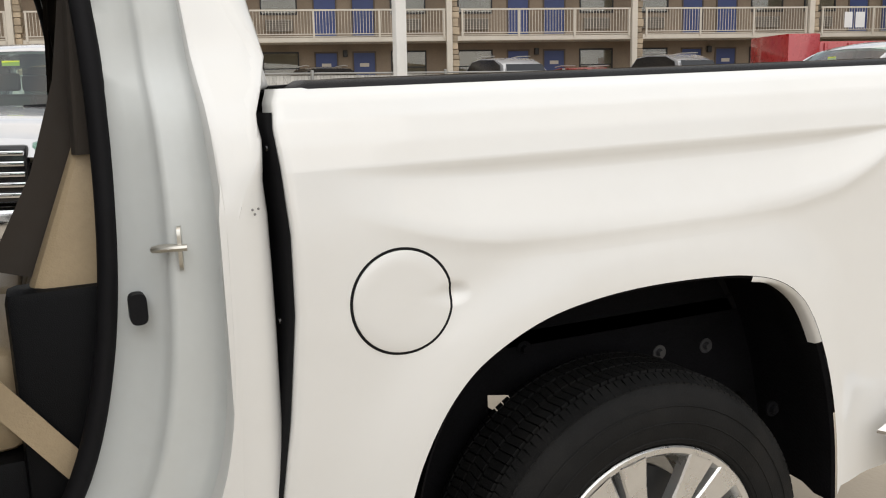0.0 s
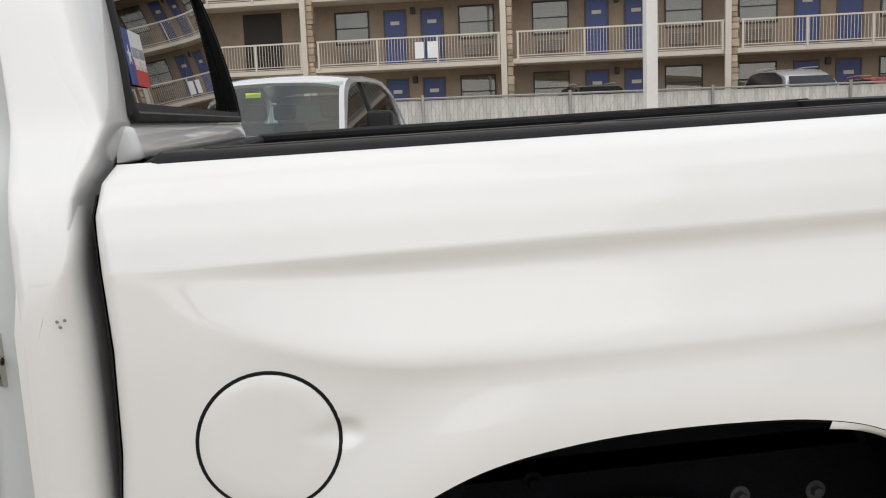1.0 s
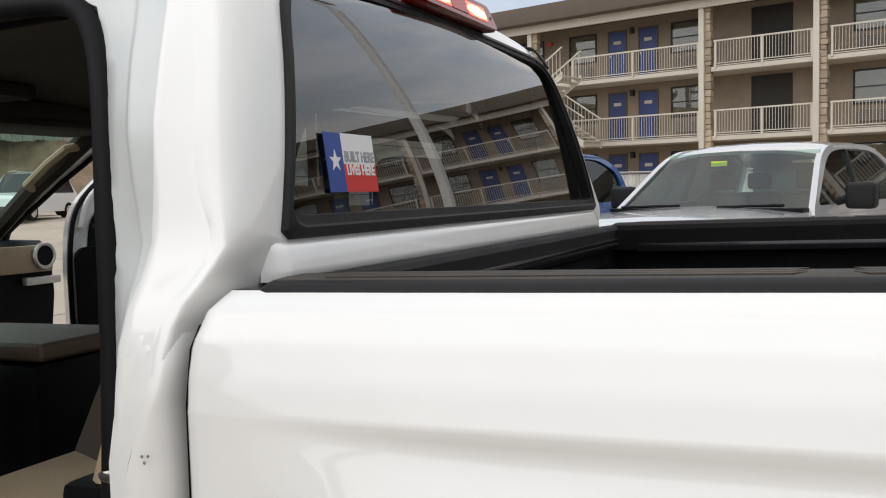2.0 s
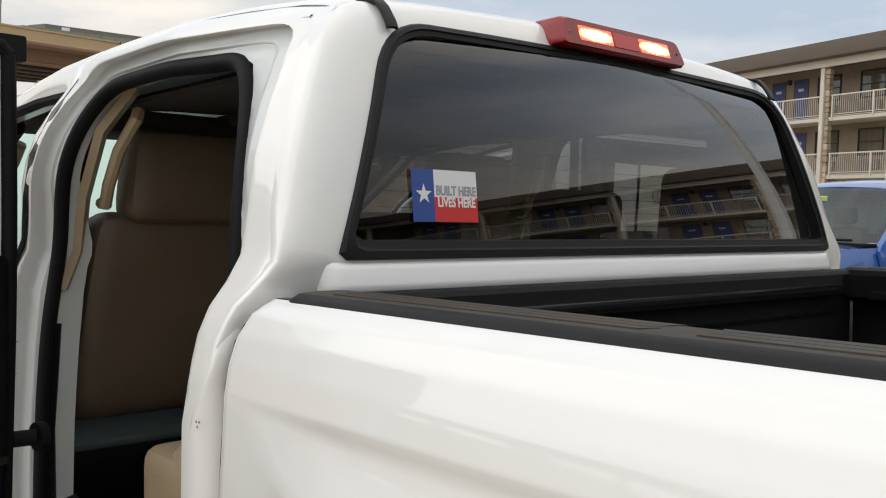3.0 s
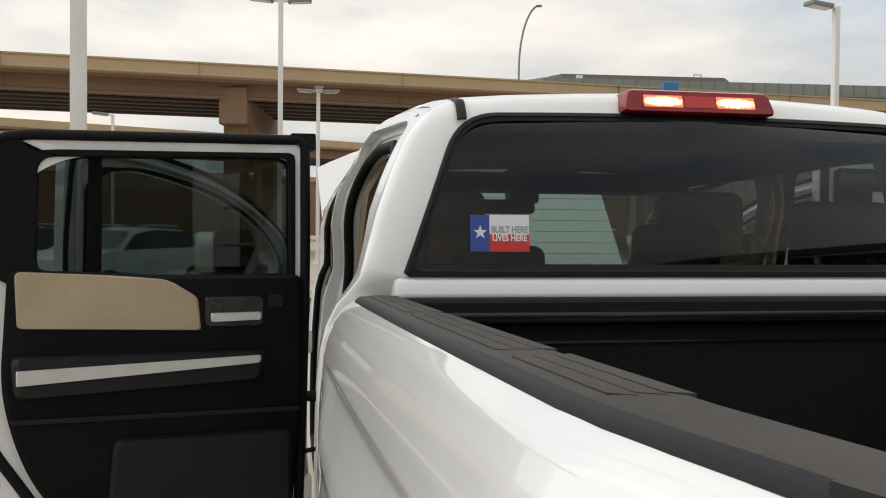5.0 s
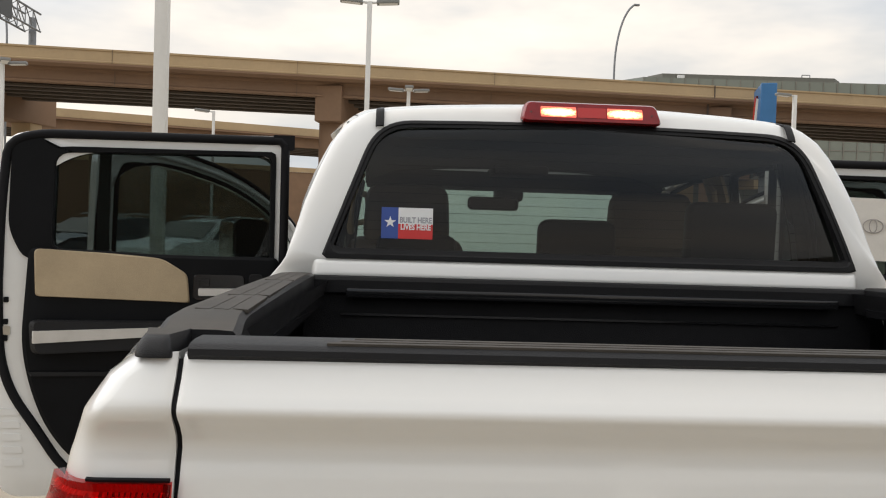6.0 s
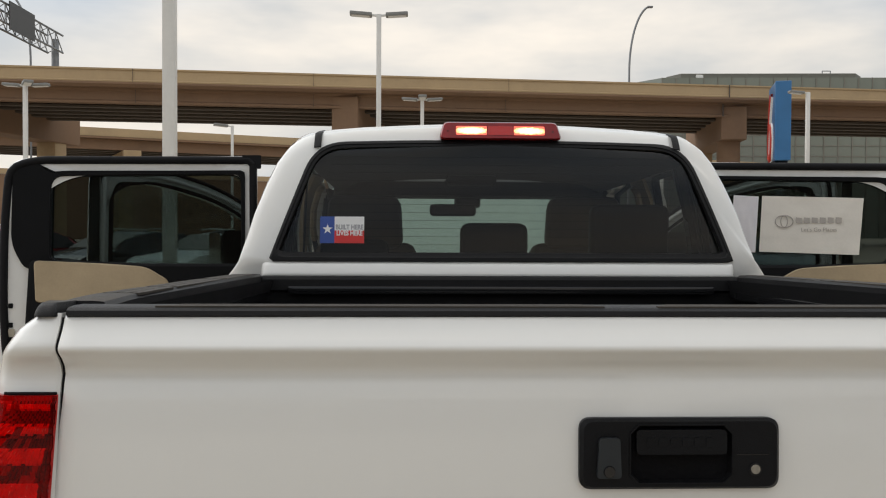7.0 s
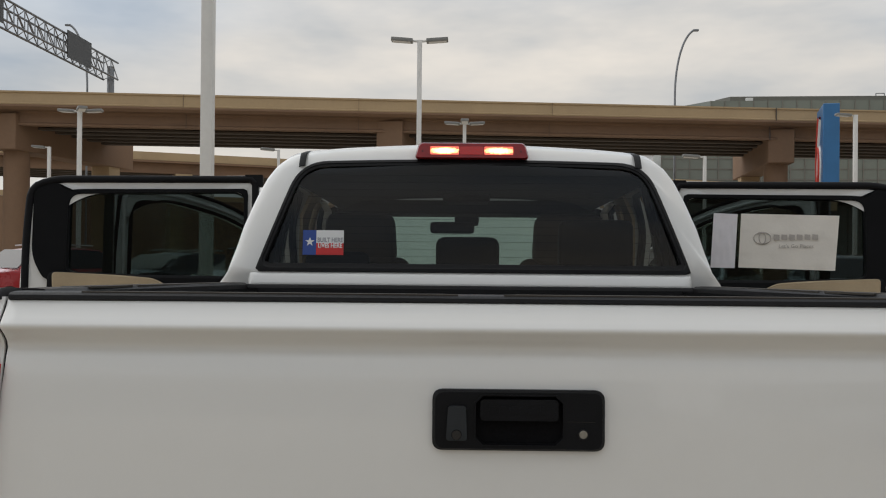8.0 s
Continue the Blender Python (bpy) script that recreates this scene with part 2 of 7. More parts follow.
RUBBLE = material("rubble_slope", (0.22, 0.155, 0.10), 0.95, vary=0.4, scale=0.5, bump=0.9, bump_scale=2.5, dirt=((0.34, 0.27, 0.18), 0.6, 0.8))
CREAM = material("cream_paint", (0.58, 0.53, 0.45), 0.6, vary=0.07, scale=1.0)
SOFFIT = material("dark_fascia", (0.115, 0.090, 0.070), 0.8, vary=0.1, scale=1.0)
BLUEDOOR = material("blue_door_paint", (0.030, 0.052, 0.17), 0.45, vary=0.1, scale=2, per_object=0.12)
# curtain grey raised to carry the pale reflection of the panes
CURTAIN = material("window_curtain", (0.42, 0.42, 0.39), 0.7, vary=0.18, scale=3, per_object=0.3)
DARKFRAME = material("window_frame_dark", (0.02, 0.02, 0.02), 0.5)
PASSAGESHADE = material("passage_shade", (0.03, 0.027, 0.024), 0.9, vary=0.1)
AC = material("air_unit_grille", (0.20, 0.18, 0.15), 0.6, vary=0.1)
FENCE = material("woven_fence_slat", (0.52, 0.51, 0.48), 0.7, vary=0.15, scale=1.5, per_object=0.1)
FENCESTEEL = material("fence_steel", (0.33, 0.33, 0.32), 0.4, metal=0.7, vary=0.1)
OFFICE = material("office_glass_wall", (0.20, 0.22, 0.185), 0.25, vary=0.10, scale=0.06, per_object=0.1)
OFFICEFRAME = material("office_mullion", (0.20, 0.19, 0.16), 0.6, vary=0.1)
OFFICEROOF = material("office_roof_band", (0.17, 0.165, 0.14), 0.8, vary=0.08, scale=0.1)
CARSILVER = material("silver_car_paint", (0.52, 0.52, 0.53), 0.25, metal=0.35, vary=0.03, coat=1.0)
CARBLUE = material("blue_car_paint", (0.025, 0.10, 0.33), 0.25, metal=0.3, vary=0.05, coat=1.0)
CARRED = material("red_car_paint", (0.36, 0.015, 0.018), 0.28, metal=0.1, vary=0.05, coat=1.0)
CARDARK = material("dark_car_paint", (0.018, 0.019, 0.022), 0.25, metal=0.2, vary=0.1, coat=1.0)
CARWHITE = material("white_car_paint", (0.76, 0.77, 0.77), 0.3, vary=0.02, scale=1.5, coat=1.0)
CARGLASS = glass("car_glass", (0.30, 0.36, 0.35), ior=1.5)
CARSCREEN = glass("car_windscreen", (0.50, 0.68, 0.60), ior=1.62)
ROOMGLASS = glass("window_glass", (0.85, 0.88, 0.87), ior=1.5)
PAPER = material("printed_paper", (0.72, 0.685, 0.625), 0.8, vary=0.05, scale=9, bump=0.5, bump_scale=14)
PAPERB = material("plain_paper", (0.70, 0.68, 0.71), 0.8, vary=0.05, scale=9)
INK = material("grey_ink", (0.40, 0.37, 0.34), 0.7)
STKBLUE = material("sticker_blue", (0.028, 0.07, 0.30), 0.4, vary=0.03)
STKRED = material("sticker_red", (0.60, 0.028, 0.025), 0.4, vary=0.03)
STKGREY = material("sticker_grey", (0.36, 0.36, 0.38), 0.4)
TAGYELLOW = material("yellow_tag", (0.75, 0.85, 0.10), 0.5)


# ---- mesh helpers ----
def part(name, bm, mat, parent=None, label="", smooth=30, mats=None):
    me = bpy.data.meshes.new(name)
    bmesh.ops.recalc_face_normals(bm, faces=bm.faces)
    bm.to_mesh(me)
    bm.free()
    for mm in ([mat] if mats is None else mats):
        me.materials.append(mm)
    if smooth:
        me.shade_smooth()
        me.set_sharp_from_angle(angle=radians(smooth))
    ob = new(name, me)
    if parent is not None:
        ob.parent = parent
    return tagged(ob, label) if label else ob


def thing(name, label, category, m=None, group="", kind=""):
    e = tagged(new(name), label, category, group, kind)
    if m is not None:
        e.matrix_world = m
    return e


def box(bm, x0, x1, y0, y1, z0, z1, bevel=0.0, seg=2, m=None):
    r = bmesh.ops.create_cube(bm, size=1.0)
    v = r["verts"]
    bmesh.ops.scale(bm, vec=(abs(x1 - x0), abs(y1 - y0), abs(z1 - z0)), verts=v)
    bmesh.ops.translate(bm, vec=((x0 + x1) / 2, (y0 + y1) / 2, (z0 + z1) / 2), verts=v)
    if bevel:
        es = list({e for q in v for e in q.link_edges})
        r = bmesh.ops.bevel(bm, geom=es, offset=bevel, segments=seg, profile=0.6, affect="EDGES")
        v = list({q for fc in r["faces"] for q in fc.verts} | {q for q in v if q.is_valid})
    if m is not None:
        bmesh.ops.transform(bm, matrix=m, verts=v)
    return v


def boxes(*rows, bevel=0.0, seg=2):
    bm = bmesh.new()
    for r in rows:
        box(bm, *r, bevel=bevel, seg=seg)
    return bm


def cyl(bm, p0, p1, r0, r1=None, n=16, cap=True):
    p0, p1 = Vector(p0), Vector(p1)
    d = p1 - p0
    q = d.to_track_quat("Z", "Y").to_matrix().to_4x4()
    r = bmesh.ops.create_cone(bm, cap_ends=cap, segments=n, radius1=r0, radius2=r0 if r1 is None else r1, depth=d.length)
    bmesh.ops.transform(bm, matrix=Matrix.Translation((p0 + p1) / 2) @ q, verts=r["verts"])
    return r["verts"]


def grid(rows, closed=False, bm=None, flip=False):
    """A sheet of quads through rows of points."""
    bm = bm or bmesh.new()
    vs = [[bm.verts.new(p) for p in r] for r in rows]
    for a, b in zip(vs, vs[1:]):
        k = len(a)
        for i in range(k if closed else k - 1):
            bm.faces.new((a[i], a[(i + 1) % k], b[(i + 1) % k], b[i]))
    return bm


def thick(bm, d):
    """Gives a sheet a thickness."""
    bmesh.ops.recalc_face_normals(bm, faces=bm.faces)
    bmesh.ops.solidify(bm, geom=list(bm.faces), thickness=d)
    return bm


def rounded(pts, radii, seg=5):
    """A closed 2D outline with rounded corners."""
    out, n = [], len(pts)
    for i, p in enumerate(pts):
        r = radii[i] if isinstance(radii, (list, tuple)) else radii
        p, a, b = Vector(p), Vector(pts[i - 1]), Vector(pts[(i + 1) % n])
        if r <= 0:
            out.append(p)
            continue
        u, w = (a - p).normalized(), (b - p).normalized()
        k = min(r, (a - p).length * 0.48, (b - p).length * 0.48)
        s, e = p + u * k, p + w * k
        for j in range(seg + 1):
            t = j / seg
            out.append((1 - t) ** 2 * s + 2 * t * (1 - t) * p + t * t * e)
    return out


def resample(loop, n):
    """n points at even steps along a closed loop."""
    loop = [Vector(p) for p in loop]
    lens = [(loop[(i + 1) % len(loop)] - p).length for i, p in enumerate(loop)]
    total, out, i, acc = sum(lens), [], 0, 0.0
    for k in range(n):
        want = total * k / n
        while acc + lens[i] < want:
            acc += lens[i]
            i += 1
        out.append(loop[i].lerp(loop[(i + 1) % len(loop)], (want - acc) / max(lens[i], 1e-9)))
    return out


def prism(bm, outline, fn, d0, d1):
    """An outline, put into space by fn(u, v, depth), from depth d0 to d1, closed."""
    a = [bm.verts.new(fn(p[0], p[1], d0)) for p in outline]
    b = [bm.verts.new(fn(p[0], p[1], d1)) for p in outline]
    bm.faces.new(a)
    bm.faces.new(b[::-1])
    for i in range(len(a)):
        j = (i + 1) % len(a)
        bm.faces.new((a[i], b[i], b[j], a[j]))
    return bm


def ring(bm, outer, inner, fn, d0, d1):
    """A frame between two outlines of equally many points, with thickness."""
    n = len(outer)
    o0, o1 = [bm.verts.new(fn(*p, d0)) for p in outer], [bm.verts.new(fn(*p, d1)) for p in outer]
    i0, i1 = [bm.verts.new(fn(*p, d0)) for p in inner], [bm.verts.new(fn(*p, d1)) for p in inner]
    for i in range(n):
        j = (i + 1) % n
        for q in ((o0[i], o0[j], i0[j], i0[i]), (o1[j], o1[i], i1[i], i1[j]), (o0[j], o0[i], o1[i], o1[j]), (i0[i], i0[j], i1[j], i1[i])):
            bm.faces.new(q)
    return bm


def tube(bm, pts, r, n=8):
    """A round bar along points."""
    pts = [Vector(p) for p in pts]
    rows, side = [], None
    for i, p in enumerate(pts):
        d = (pts[min(i + 1, len(pts) - 1)] - pts[max(i - 1, 0)]).normalized()
        # carry the section along without a twist
        side = d.orthogonal() if side is None else side - d * side.dot(d)
        side = side.normalized()
        up = d.cross(side)
        rows.append([p + side * (r * math.cos(2 * math.pi * k / n)) + up * (r * math.sin(2 * math.pi * k / n)) for k in range(n)])
    grid(rows, True, bm)
    return bm


def interp(table, x):
    """A smooth value between the rows (x, value) of a table in rising x."""
    if x <= table[0][0]:
        return table[0][1]
    for (a, va), (b, vb) in zip(table, table[1:]):
        if x <= b:
            t = (x - a) / (b - a)
            return va + (vb - va) * t
    return table[-1][1]


def ease(t):
    t = min(max(t, 0.0), 1.0)
    return t * t * (3 - 2 * t)


def words(name, text, size, m, mat, parent, depth=0.0004, wide=1.0, bold=0.0):
    """Lettering in the built-in font, as a mesh."""
    c = bpy.data.curves.new(name, "FONT")
    c.body, c.size, c.extrude, c.align_x, c.align_y, c.offset = text, size, depth, "CENTER", "CENTER", bold
    o = new(name, c)
    dg = bpy.context.evaluated_depsgraph_get()
    me = bpy.data.meshes.new_from_object(o.evaluated_get(dg))
    bpy.data.objects.remove(o)
    me.materials.clear()
    me.materials.append(mat)
    me.transform(m @ Matrix.Diagonal((wide, 1, 1, 1)))
    ob = new(name, me)
    ob.parent = parent
    return ob


# ---- ground and roads ----
def ground_z(x, y):
    return 0.72 * ease((x - 16.0) / 10.0)


bm = bmesh.new()
gx = [-1500, -300, -80, -30, -15, -8, -4, 0, 4, 8, 12, 16, 18, 20, 22, 24, 26, 30, 40, 80, 300, 1500]
gy = [-1500, -300, -90, -40, -20, -10, -4, 0, 4, 10, 20, 40, 60, 100, 300, 1500]
grid([[(x, y, ground_z(x, y)) for x in gx] for y in gy], False, bm)
ground = tagged(part("ground", bm, CONCRETE, None, smooth=60), "sandy beige concrete car park paving", "ground", kind="structure")
for k, (x0, x1, y0, y1) in enumerate([(-14, 15, -6.006, -5.994), (-14, 15, 4.494, 4.506), (-14, 15, 10.49, 10.51), (-4.006, -3.994, -14, 30), (0.494, 0.506, -14, 30), (-8.5, -8.49, -14, 30)]):
    part("paving_joint", boxes((x0, x1, y0, y1, 0.001, 0.004)), SOFFIT, ground)

# ---- raised highway ----
AX = Vector((0.9948, 0.1015))
NX = Vector((-0.1015, 0.9948))
B0 = Vector((-3.0, 48.6))


def hw(u, v, z):
    """u along the deck from the middle bent, v away from its near edge."""
    p = B0 + AX * u + NX * v
    return (p.x, p.y, z)


over = thing("raised_highway", "tan and brown concrete highway overpass on hammerhead piers", "overpass", kind="structure")
us = list(range(-260, 261, 10))
def strip(name, prof, mat, lab="", u0=-260, u1=260):
    rows = [[hw(u, v, z) for v, z in prof] for u in us if u0 <= u <= u1]
    return part(name, grid(rows, True), mat, over, lab, 30)
strip("parapet", [(-0.9, 9.10), (-0.92, 9.16), (-0.87, 9.20), (-0.84, 9.68), (-0.90, 9.72), (-0.90, 9.80), (-0.52, 9.80), (-0.48, 9.2), (-0.48, 9.10)], BRIDGE, "tan painted concrete parapet")
strip("deck", [(-0.72, 8.86), (-0.90, 9.0), (-0.90, 9.097), (8.8, 9.097), (8.8, 8.86)], GIRDER)
strip("edge_girder", [(-0.1, 8.12), (-0.1, 8.22), (0.0, 8.30), (0.02, 8.74), (-0.1, 8.857), (0.5, 8.857), (0.38, 8.74), (0.38, 8.30), (0.5, 8.12)], GIRDER, "brown painted edge girder")
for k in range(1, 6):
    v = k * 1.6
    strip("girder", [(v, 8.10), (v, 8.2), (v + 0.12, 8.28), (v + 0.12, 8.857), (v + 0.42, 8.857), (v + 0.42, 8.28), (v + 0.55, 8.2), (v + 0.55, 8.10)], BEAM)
strip("far_parapet", [(8.3, 9.10), (8.3, 9.78), (8.6, 9.78), (8.7, 9.10)], BRIDGE)
for u, w in ((-21.4, 0.008), (-11.7, 0.008), (-2.5, 0.006), (8.0, 0.006), (20.65, 0.03), (32.0, 0.008)):
    part("expansion_joint", boxes((-w, w, -0.935, -0.90, 9.10, 9.79), (-w * 1.6, w * 1.6, -0.13, -0.10, 8.13, 8.85)), SOFFIT, over).matrix_local = Matrix.Translation(hw(u, 0, 0)) @ Matrix.Rotation(math.atan2(AX.y, AX.x), 4, "Z")
for u in (-64.0, -42.5, -21.1, -0.8, 21.35, 44.0, 66.5, 89.0):
    pier = new("pier")
    pier.parent = over
    pier.matrix_local = Matrix.Translation(hw(u, 0, 0)) @ Matrix.Rotation(radians(-8), 4, "Z")
    bm = bmesh.new()
    prism(bm, [(-0.15, 8.74), (-0.15, 6.82), (12.5, 6.86), (12.5, 8.55), (0.9, 8.55), (0.9, 8.74)], lambda a, b, d: (d, a, b), -0.72, 0.72)
    bmesh.ops.bevel(bm, geom=list(bm.edges), offset=0.04, segments=1, affect="EDGES")
    part("pier_cap", bm, GIRDER, pier, "brown painted hammerhead pier cap")
    part("pier_column", boxes((-0.62, 0.62, 9.6, 11.0, -0.2, 7.2), bevel=0.12), BRIDGE, pier)
    bm = bmesh.new()
    cyl(bm, (-0.05, 1.15, -0.2), (-0.05, 1.15, 6.9), 0.66, n=28)
    part("near_column", bm, GIRDER, pier)

far = thing("far_flyover", "second tan and brown highway flyover beyond", "overpass", kind="structure")


def fl(u, v, z):
    """u along the flyover, v away from its near edge."""
    return (-25 + 0.903 * u - 0.43 * v, 85 + 0.43 * u + 0.903 * v, z)


def far_strip(name, prof, mat, lab="", owner=far, us=range(-120, 131, 25)):
    return part(name, grid([[fl(u, v, z) for v, z in prof] for u in us], True), mat, owner, lab, 30)


far_strip("parapet", [(0, 10.05), (0, 10.2), (0.08, 10.8), (0.35, 10.8), (0.4, 10.05)], BRIDGE, "tan parapet")
far_strip("deck", [(0.02, 9.85), (0.02, 10.04), (12.5, 10.04), (12.5, 9.85)], GIRDER)
# the girders behind the first take the colour darkened for shade
for k in range(6):
    v = 0.75 + 2.2 * k
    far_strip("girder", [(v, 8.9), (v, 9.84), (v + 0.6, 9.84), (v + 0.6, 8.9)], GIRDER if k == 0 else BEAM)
for u in (-60, -29, -1, 27, 55, 83):
    bm = bmesh.new()
    p0 = Vector(fl(u, 0, 0))
    m = Matrix.Translation(p0) @ Matrix.Rotation(math.atan2(0.43, 0.903), 4, "Z")
    box(bm, -0.8, 0.8, 0.3, 12.3, 7.7, 8.88, 0.05, 1, m)
    box(bm, -0.7, 0.7, 4.5, 7.5, 0, 7.75, 0.08, 1, m)
    part("pier", bm, BRIDGE, far)
ramp_ = thing("far_ramp", "low brown retaining wall of a far ramp", "wall", kind="structure")
far_strip("wall", [(60, 0), (60, 9.6), (61, 9.6), (61, 0)], GIRDER, "", ramp_)
far_strip("coping", [(59.8, 9.62), (59.8, 10.4), (60.2, 10.4), (60.2, 9.62)], BRIDGE, "", ramp_)

# rubble slope below the highway's end, beyond the motel
bm = bmesh.new()
rows = []
for i in range(41):
    g = radians(34 + 0.62 * i)
    rows.append([((d + 2.2 * noise.noise((i * 0.35, k * 0.6, 3.1))) * math.cos(g), (d + 2.2 * noise.noise((i * 0.35, k * 0.6, 3.1))) * math.sin(g), z + 0.5 * noise.noise((i * 0.8, k * 0.9, 0.5))) for k, (d, z) in enumerate(((60, -0.4), (62, 1.0), (64.5, 2.2), (67, 3.4), (69.5, 4.6), (72, 5.6), (76, 5.8), (84, 5.6), (86, -0.5)))])
tagged(part("embankment", grid(rows), RUBBLE, None, smooth=60), "brown rubble slope below the highway", "embankment", kind="structure")

# ---- unseen plain building, added behind to darken reflections in the glass ----
hall = thing("unseen_building", "plain dark building added out of view behind the lot", "building", Matrix.Translation((-26, -46, 0)), kind="structure")
part("wall", boxes((-34, 34, 0, 12, 0, 7.4), bevel=0.1), SOFFIT, hall)
part("parapet", boxes((-34.3, 34.3, 11.7, 12.3, 6.6, 7.6), bevel=0.05), LAMPGREY, hall)
# ---- office block beyond the highway ----
off = thing("office_block", "wide green glass office block with a flat roof band", "building", Matrix.Translation((62, 128, 0)) @ Matrix.Rotation(radians(-4), 4, "Z"))
part("wall", boxes((-33, 60, 0, 40, 0, 22.0)), OFFICE, off, "green reflective glass wall")
bm = bmesh.new()
prism(bm, [(-33, 10), (-26, 0.5), (52, 0.5), (60, 10), (60, 40), (-33, 40)], lambda a, b, d: (a, b, d), 22.0, 23.8)
part("upper_storey", bm, OFFICE, off, "chamfered glass upper storey")
bm = bmesh.new()
prism(bm, [(-24, 7), (-22.5, 4), (3, 4), (5, 7), (5, 36), (-24, 36)], lambda a, b, d: (a, b, d), 23.8, 25.0)
part("roof_band", bm, OFFICEROOF, off, "brown grey roof plant screen")
part("roof_edge", boxes((-33.2, 60.2, -0.2, 40.2, 21.85, 22.02), bevel=0.05), OFFICEROOF, off)
for k in range(39):
    part("mullion", boxes((-26 + 2 * k - 0.06, -26 + 2 * k + 0.06, 0.40, 0.5, 22.02, 23.8)), OFFICEFRAME, off)
for k in range(47):
    part("mullion", boxes((-33 + 2 * k - 0.07, -33 + 2 * k + 0.07, -0.12, 0.0, 0, 21.6)), OFFICEFRAME, off)
for k in range(14):
    part("spandrel", boxes((-33, 60, -0.08, 0.01, 1.5 * k + 0.4, 1.5 * k + 0.55)), OFFICEFRAME, off)
part("roof_plant", boxes((-20.4, -19.4, 3.2, 3.9, 23.85, 24.7), bevel=0.1), POLEWHITE, off)
bm = bmesh.new()
for x in (-1.1, 0.1):
    cyl(bm, (x, 6, 25.0), (x, 6, 25.7), 0.07, n=6)
cyl(bm, (-1.1, 6, 25.7), (0.1, 6, 25.7), 0.07, n=6)
part("roof_mast", bm, GALV, off)
# white block beside it
white_block = thing("white_building", "plain white low office building", "building", Matrix.Translation((26.6, 126, 0)))
part("wall", boxes((-9, 0.4, 0, 14, 0, 15.5), bevel=0.05), CARWHITE, white_block)
part("parapet", boxes((-9.15, 0.55, -0.15, 14.15, 15.5, 15.9), bevel=0.03), CREAM, white_block)


# ---- lamp posts, sign, gantry ----
def lamp_post(x, y, h, heads, w=0.13, square=True, spin=0.0, rise=0.0):
    p = thing("lamp_post", "white steel car park lamp post with flat heads", "lamp post", Matrix.Translation((x, y, ground_z(x, y))) @ Matrix.Rotation(radians(spin), 4, "Z"), "car park lamps")
    bm = bmesh.new()
    box(bm, -w / 2, w / 2, -w / 2, w / 2, 0, h, w * 0.12, 2)
    part("post", bm, POLEWHITE, p)
    part("base", boxes((-w * 1.3, w * 1.3, -w * 1.3, w * 1.3, 0, 0.05), (-w * 0.8, w * 0.8, -w * 0.8, w * 0.8, 0.05, 0.2), bevel=0.01), POLEWHITE, p)
    for a in heads:
        m = Matrix.Translation((0, 0, h - 0.04)) @ Matrix.Rotation(radians(a), 4, "Z") @ Matrix.Rotation(radians(-4), 4, "Y")
        bm = bmesh.new()
        box(bm, w / 2, 0.28, -0.035, 0.035, -0.03, 0.03, 0.008, 1, m)
        part("arm", bm, POLEWHITE, p)
        bm = bmesh.new()
        box(bm, 0.2, 0.85, -0.17, 0.17, -0.055, 0.055, 0.03, 2, m)
        part("head", bm, POLEWHITE if w < 0.12 else LAMPGREY, p)
        bm = bmesh.new()
        box(bm, 0.27, 0.80, -0.13, 0.13, -0.064, -0.05, 0.004, 1, m)
        part("lens", bm, WHITE, p)
    return p


lamp_post(-3.33, 10.54, 10.2, (0, 180), 0.158)
lamp_post(-1.22, 25.77, 7.85, (0, 180), 0.14)
lamp_post(0.21, 37.3, 7.05, (8, 172, 270), 0.15)
lamp_post(-14.6, 33.5, 6.9, (8, 172, 300), 0.15)
lamp_post(17.15, 38.5, 7.65, (180,), 0.16)
lamp_post(9.45, 34.0, 5.35, (180,), 0.12)
lamp_post(-20.5, 44.0, 6.7, (180,), 0.15)
lamp_post(-8.6, 42.0, 6.4, (200,), 0.12)
lamp_post(12.0, 20.0, 6.95, (180,), 0.14, spin=10)
lamp_post(10.31, -2.8, 8.2, (0, 180), 0.165)


def cobra(x, y, z0, z1, side):
    p = thing("street_lamp", "tall grey curved highway street lamp", "street lamp", Matrix.Translation((x, y, 0)), "highway lamps")
    bm = bmesh.new()
    bend = [(side * 1.55 * (1 - math.cos(a)), 0, z1 - 4.6 + 4.6 * math.sin(a)) for a in [radians(5 * k) for k in range(17)]]
    tube(bm, [(0, 0, z0), (0, 0, z1 - 5.2)] + bend, 0.075, 8)
    part("post", bm, GALV, p)
    part("head", boxes((side * 1.22, side * 1.62, -0.12, 0.12, z1 - 0.14, z1 + 0.0), bevel=0.05, seg=3), GALV, p)


cobra(15.0, 62.5, 0.0, 17.3, 1)
cobra(-26.4, 63.0, 0.0, 17.6, -1)
cobra(41.5, 42.2, 0.0, 11.5, -1)
sign = thing("pylon_sign", "blue motel pylon sign with a red and white emblem", "sign", Matrix.Translation((19.62, 47.6, 0)) @ Matrix.Rotation(radians(-106), 4, "Z"))
bm = bmesh.new()
prism(bm, [(-1.6, 5.3), (1.6, 5.3), (1.6, 9.45), (-1.6, 9.45)], lambda a, b, d: (a, d, b), -0.40, 0.40)
bmesh.ops.bevel(bm, geom=list(bm.edges), offset=0.03, segments=1, affect="EDGES")
part("cabinet", bm, SIGNBLUE, sign, "blue sign cabinet")
part("posts", boxes((-0.25, 0.25, -0.15, 0.15, 0, 4.95), bevel=0.02), GALV, sign)
bm = bmesh.new()
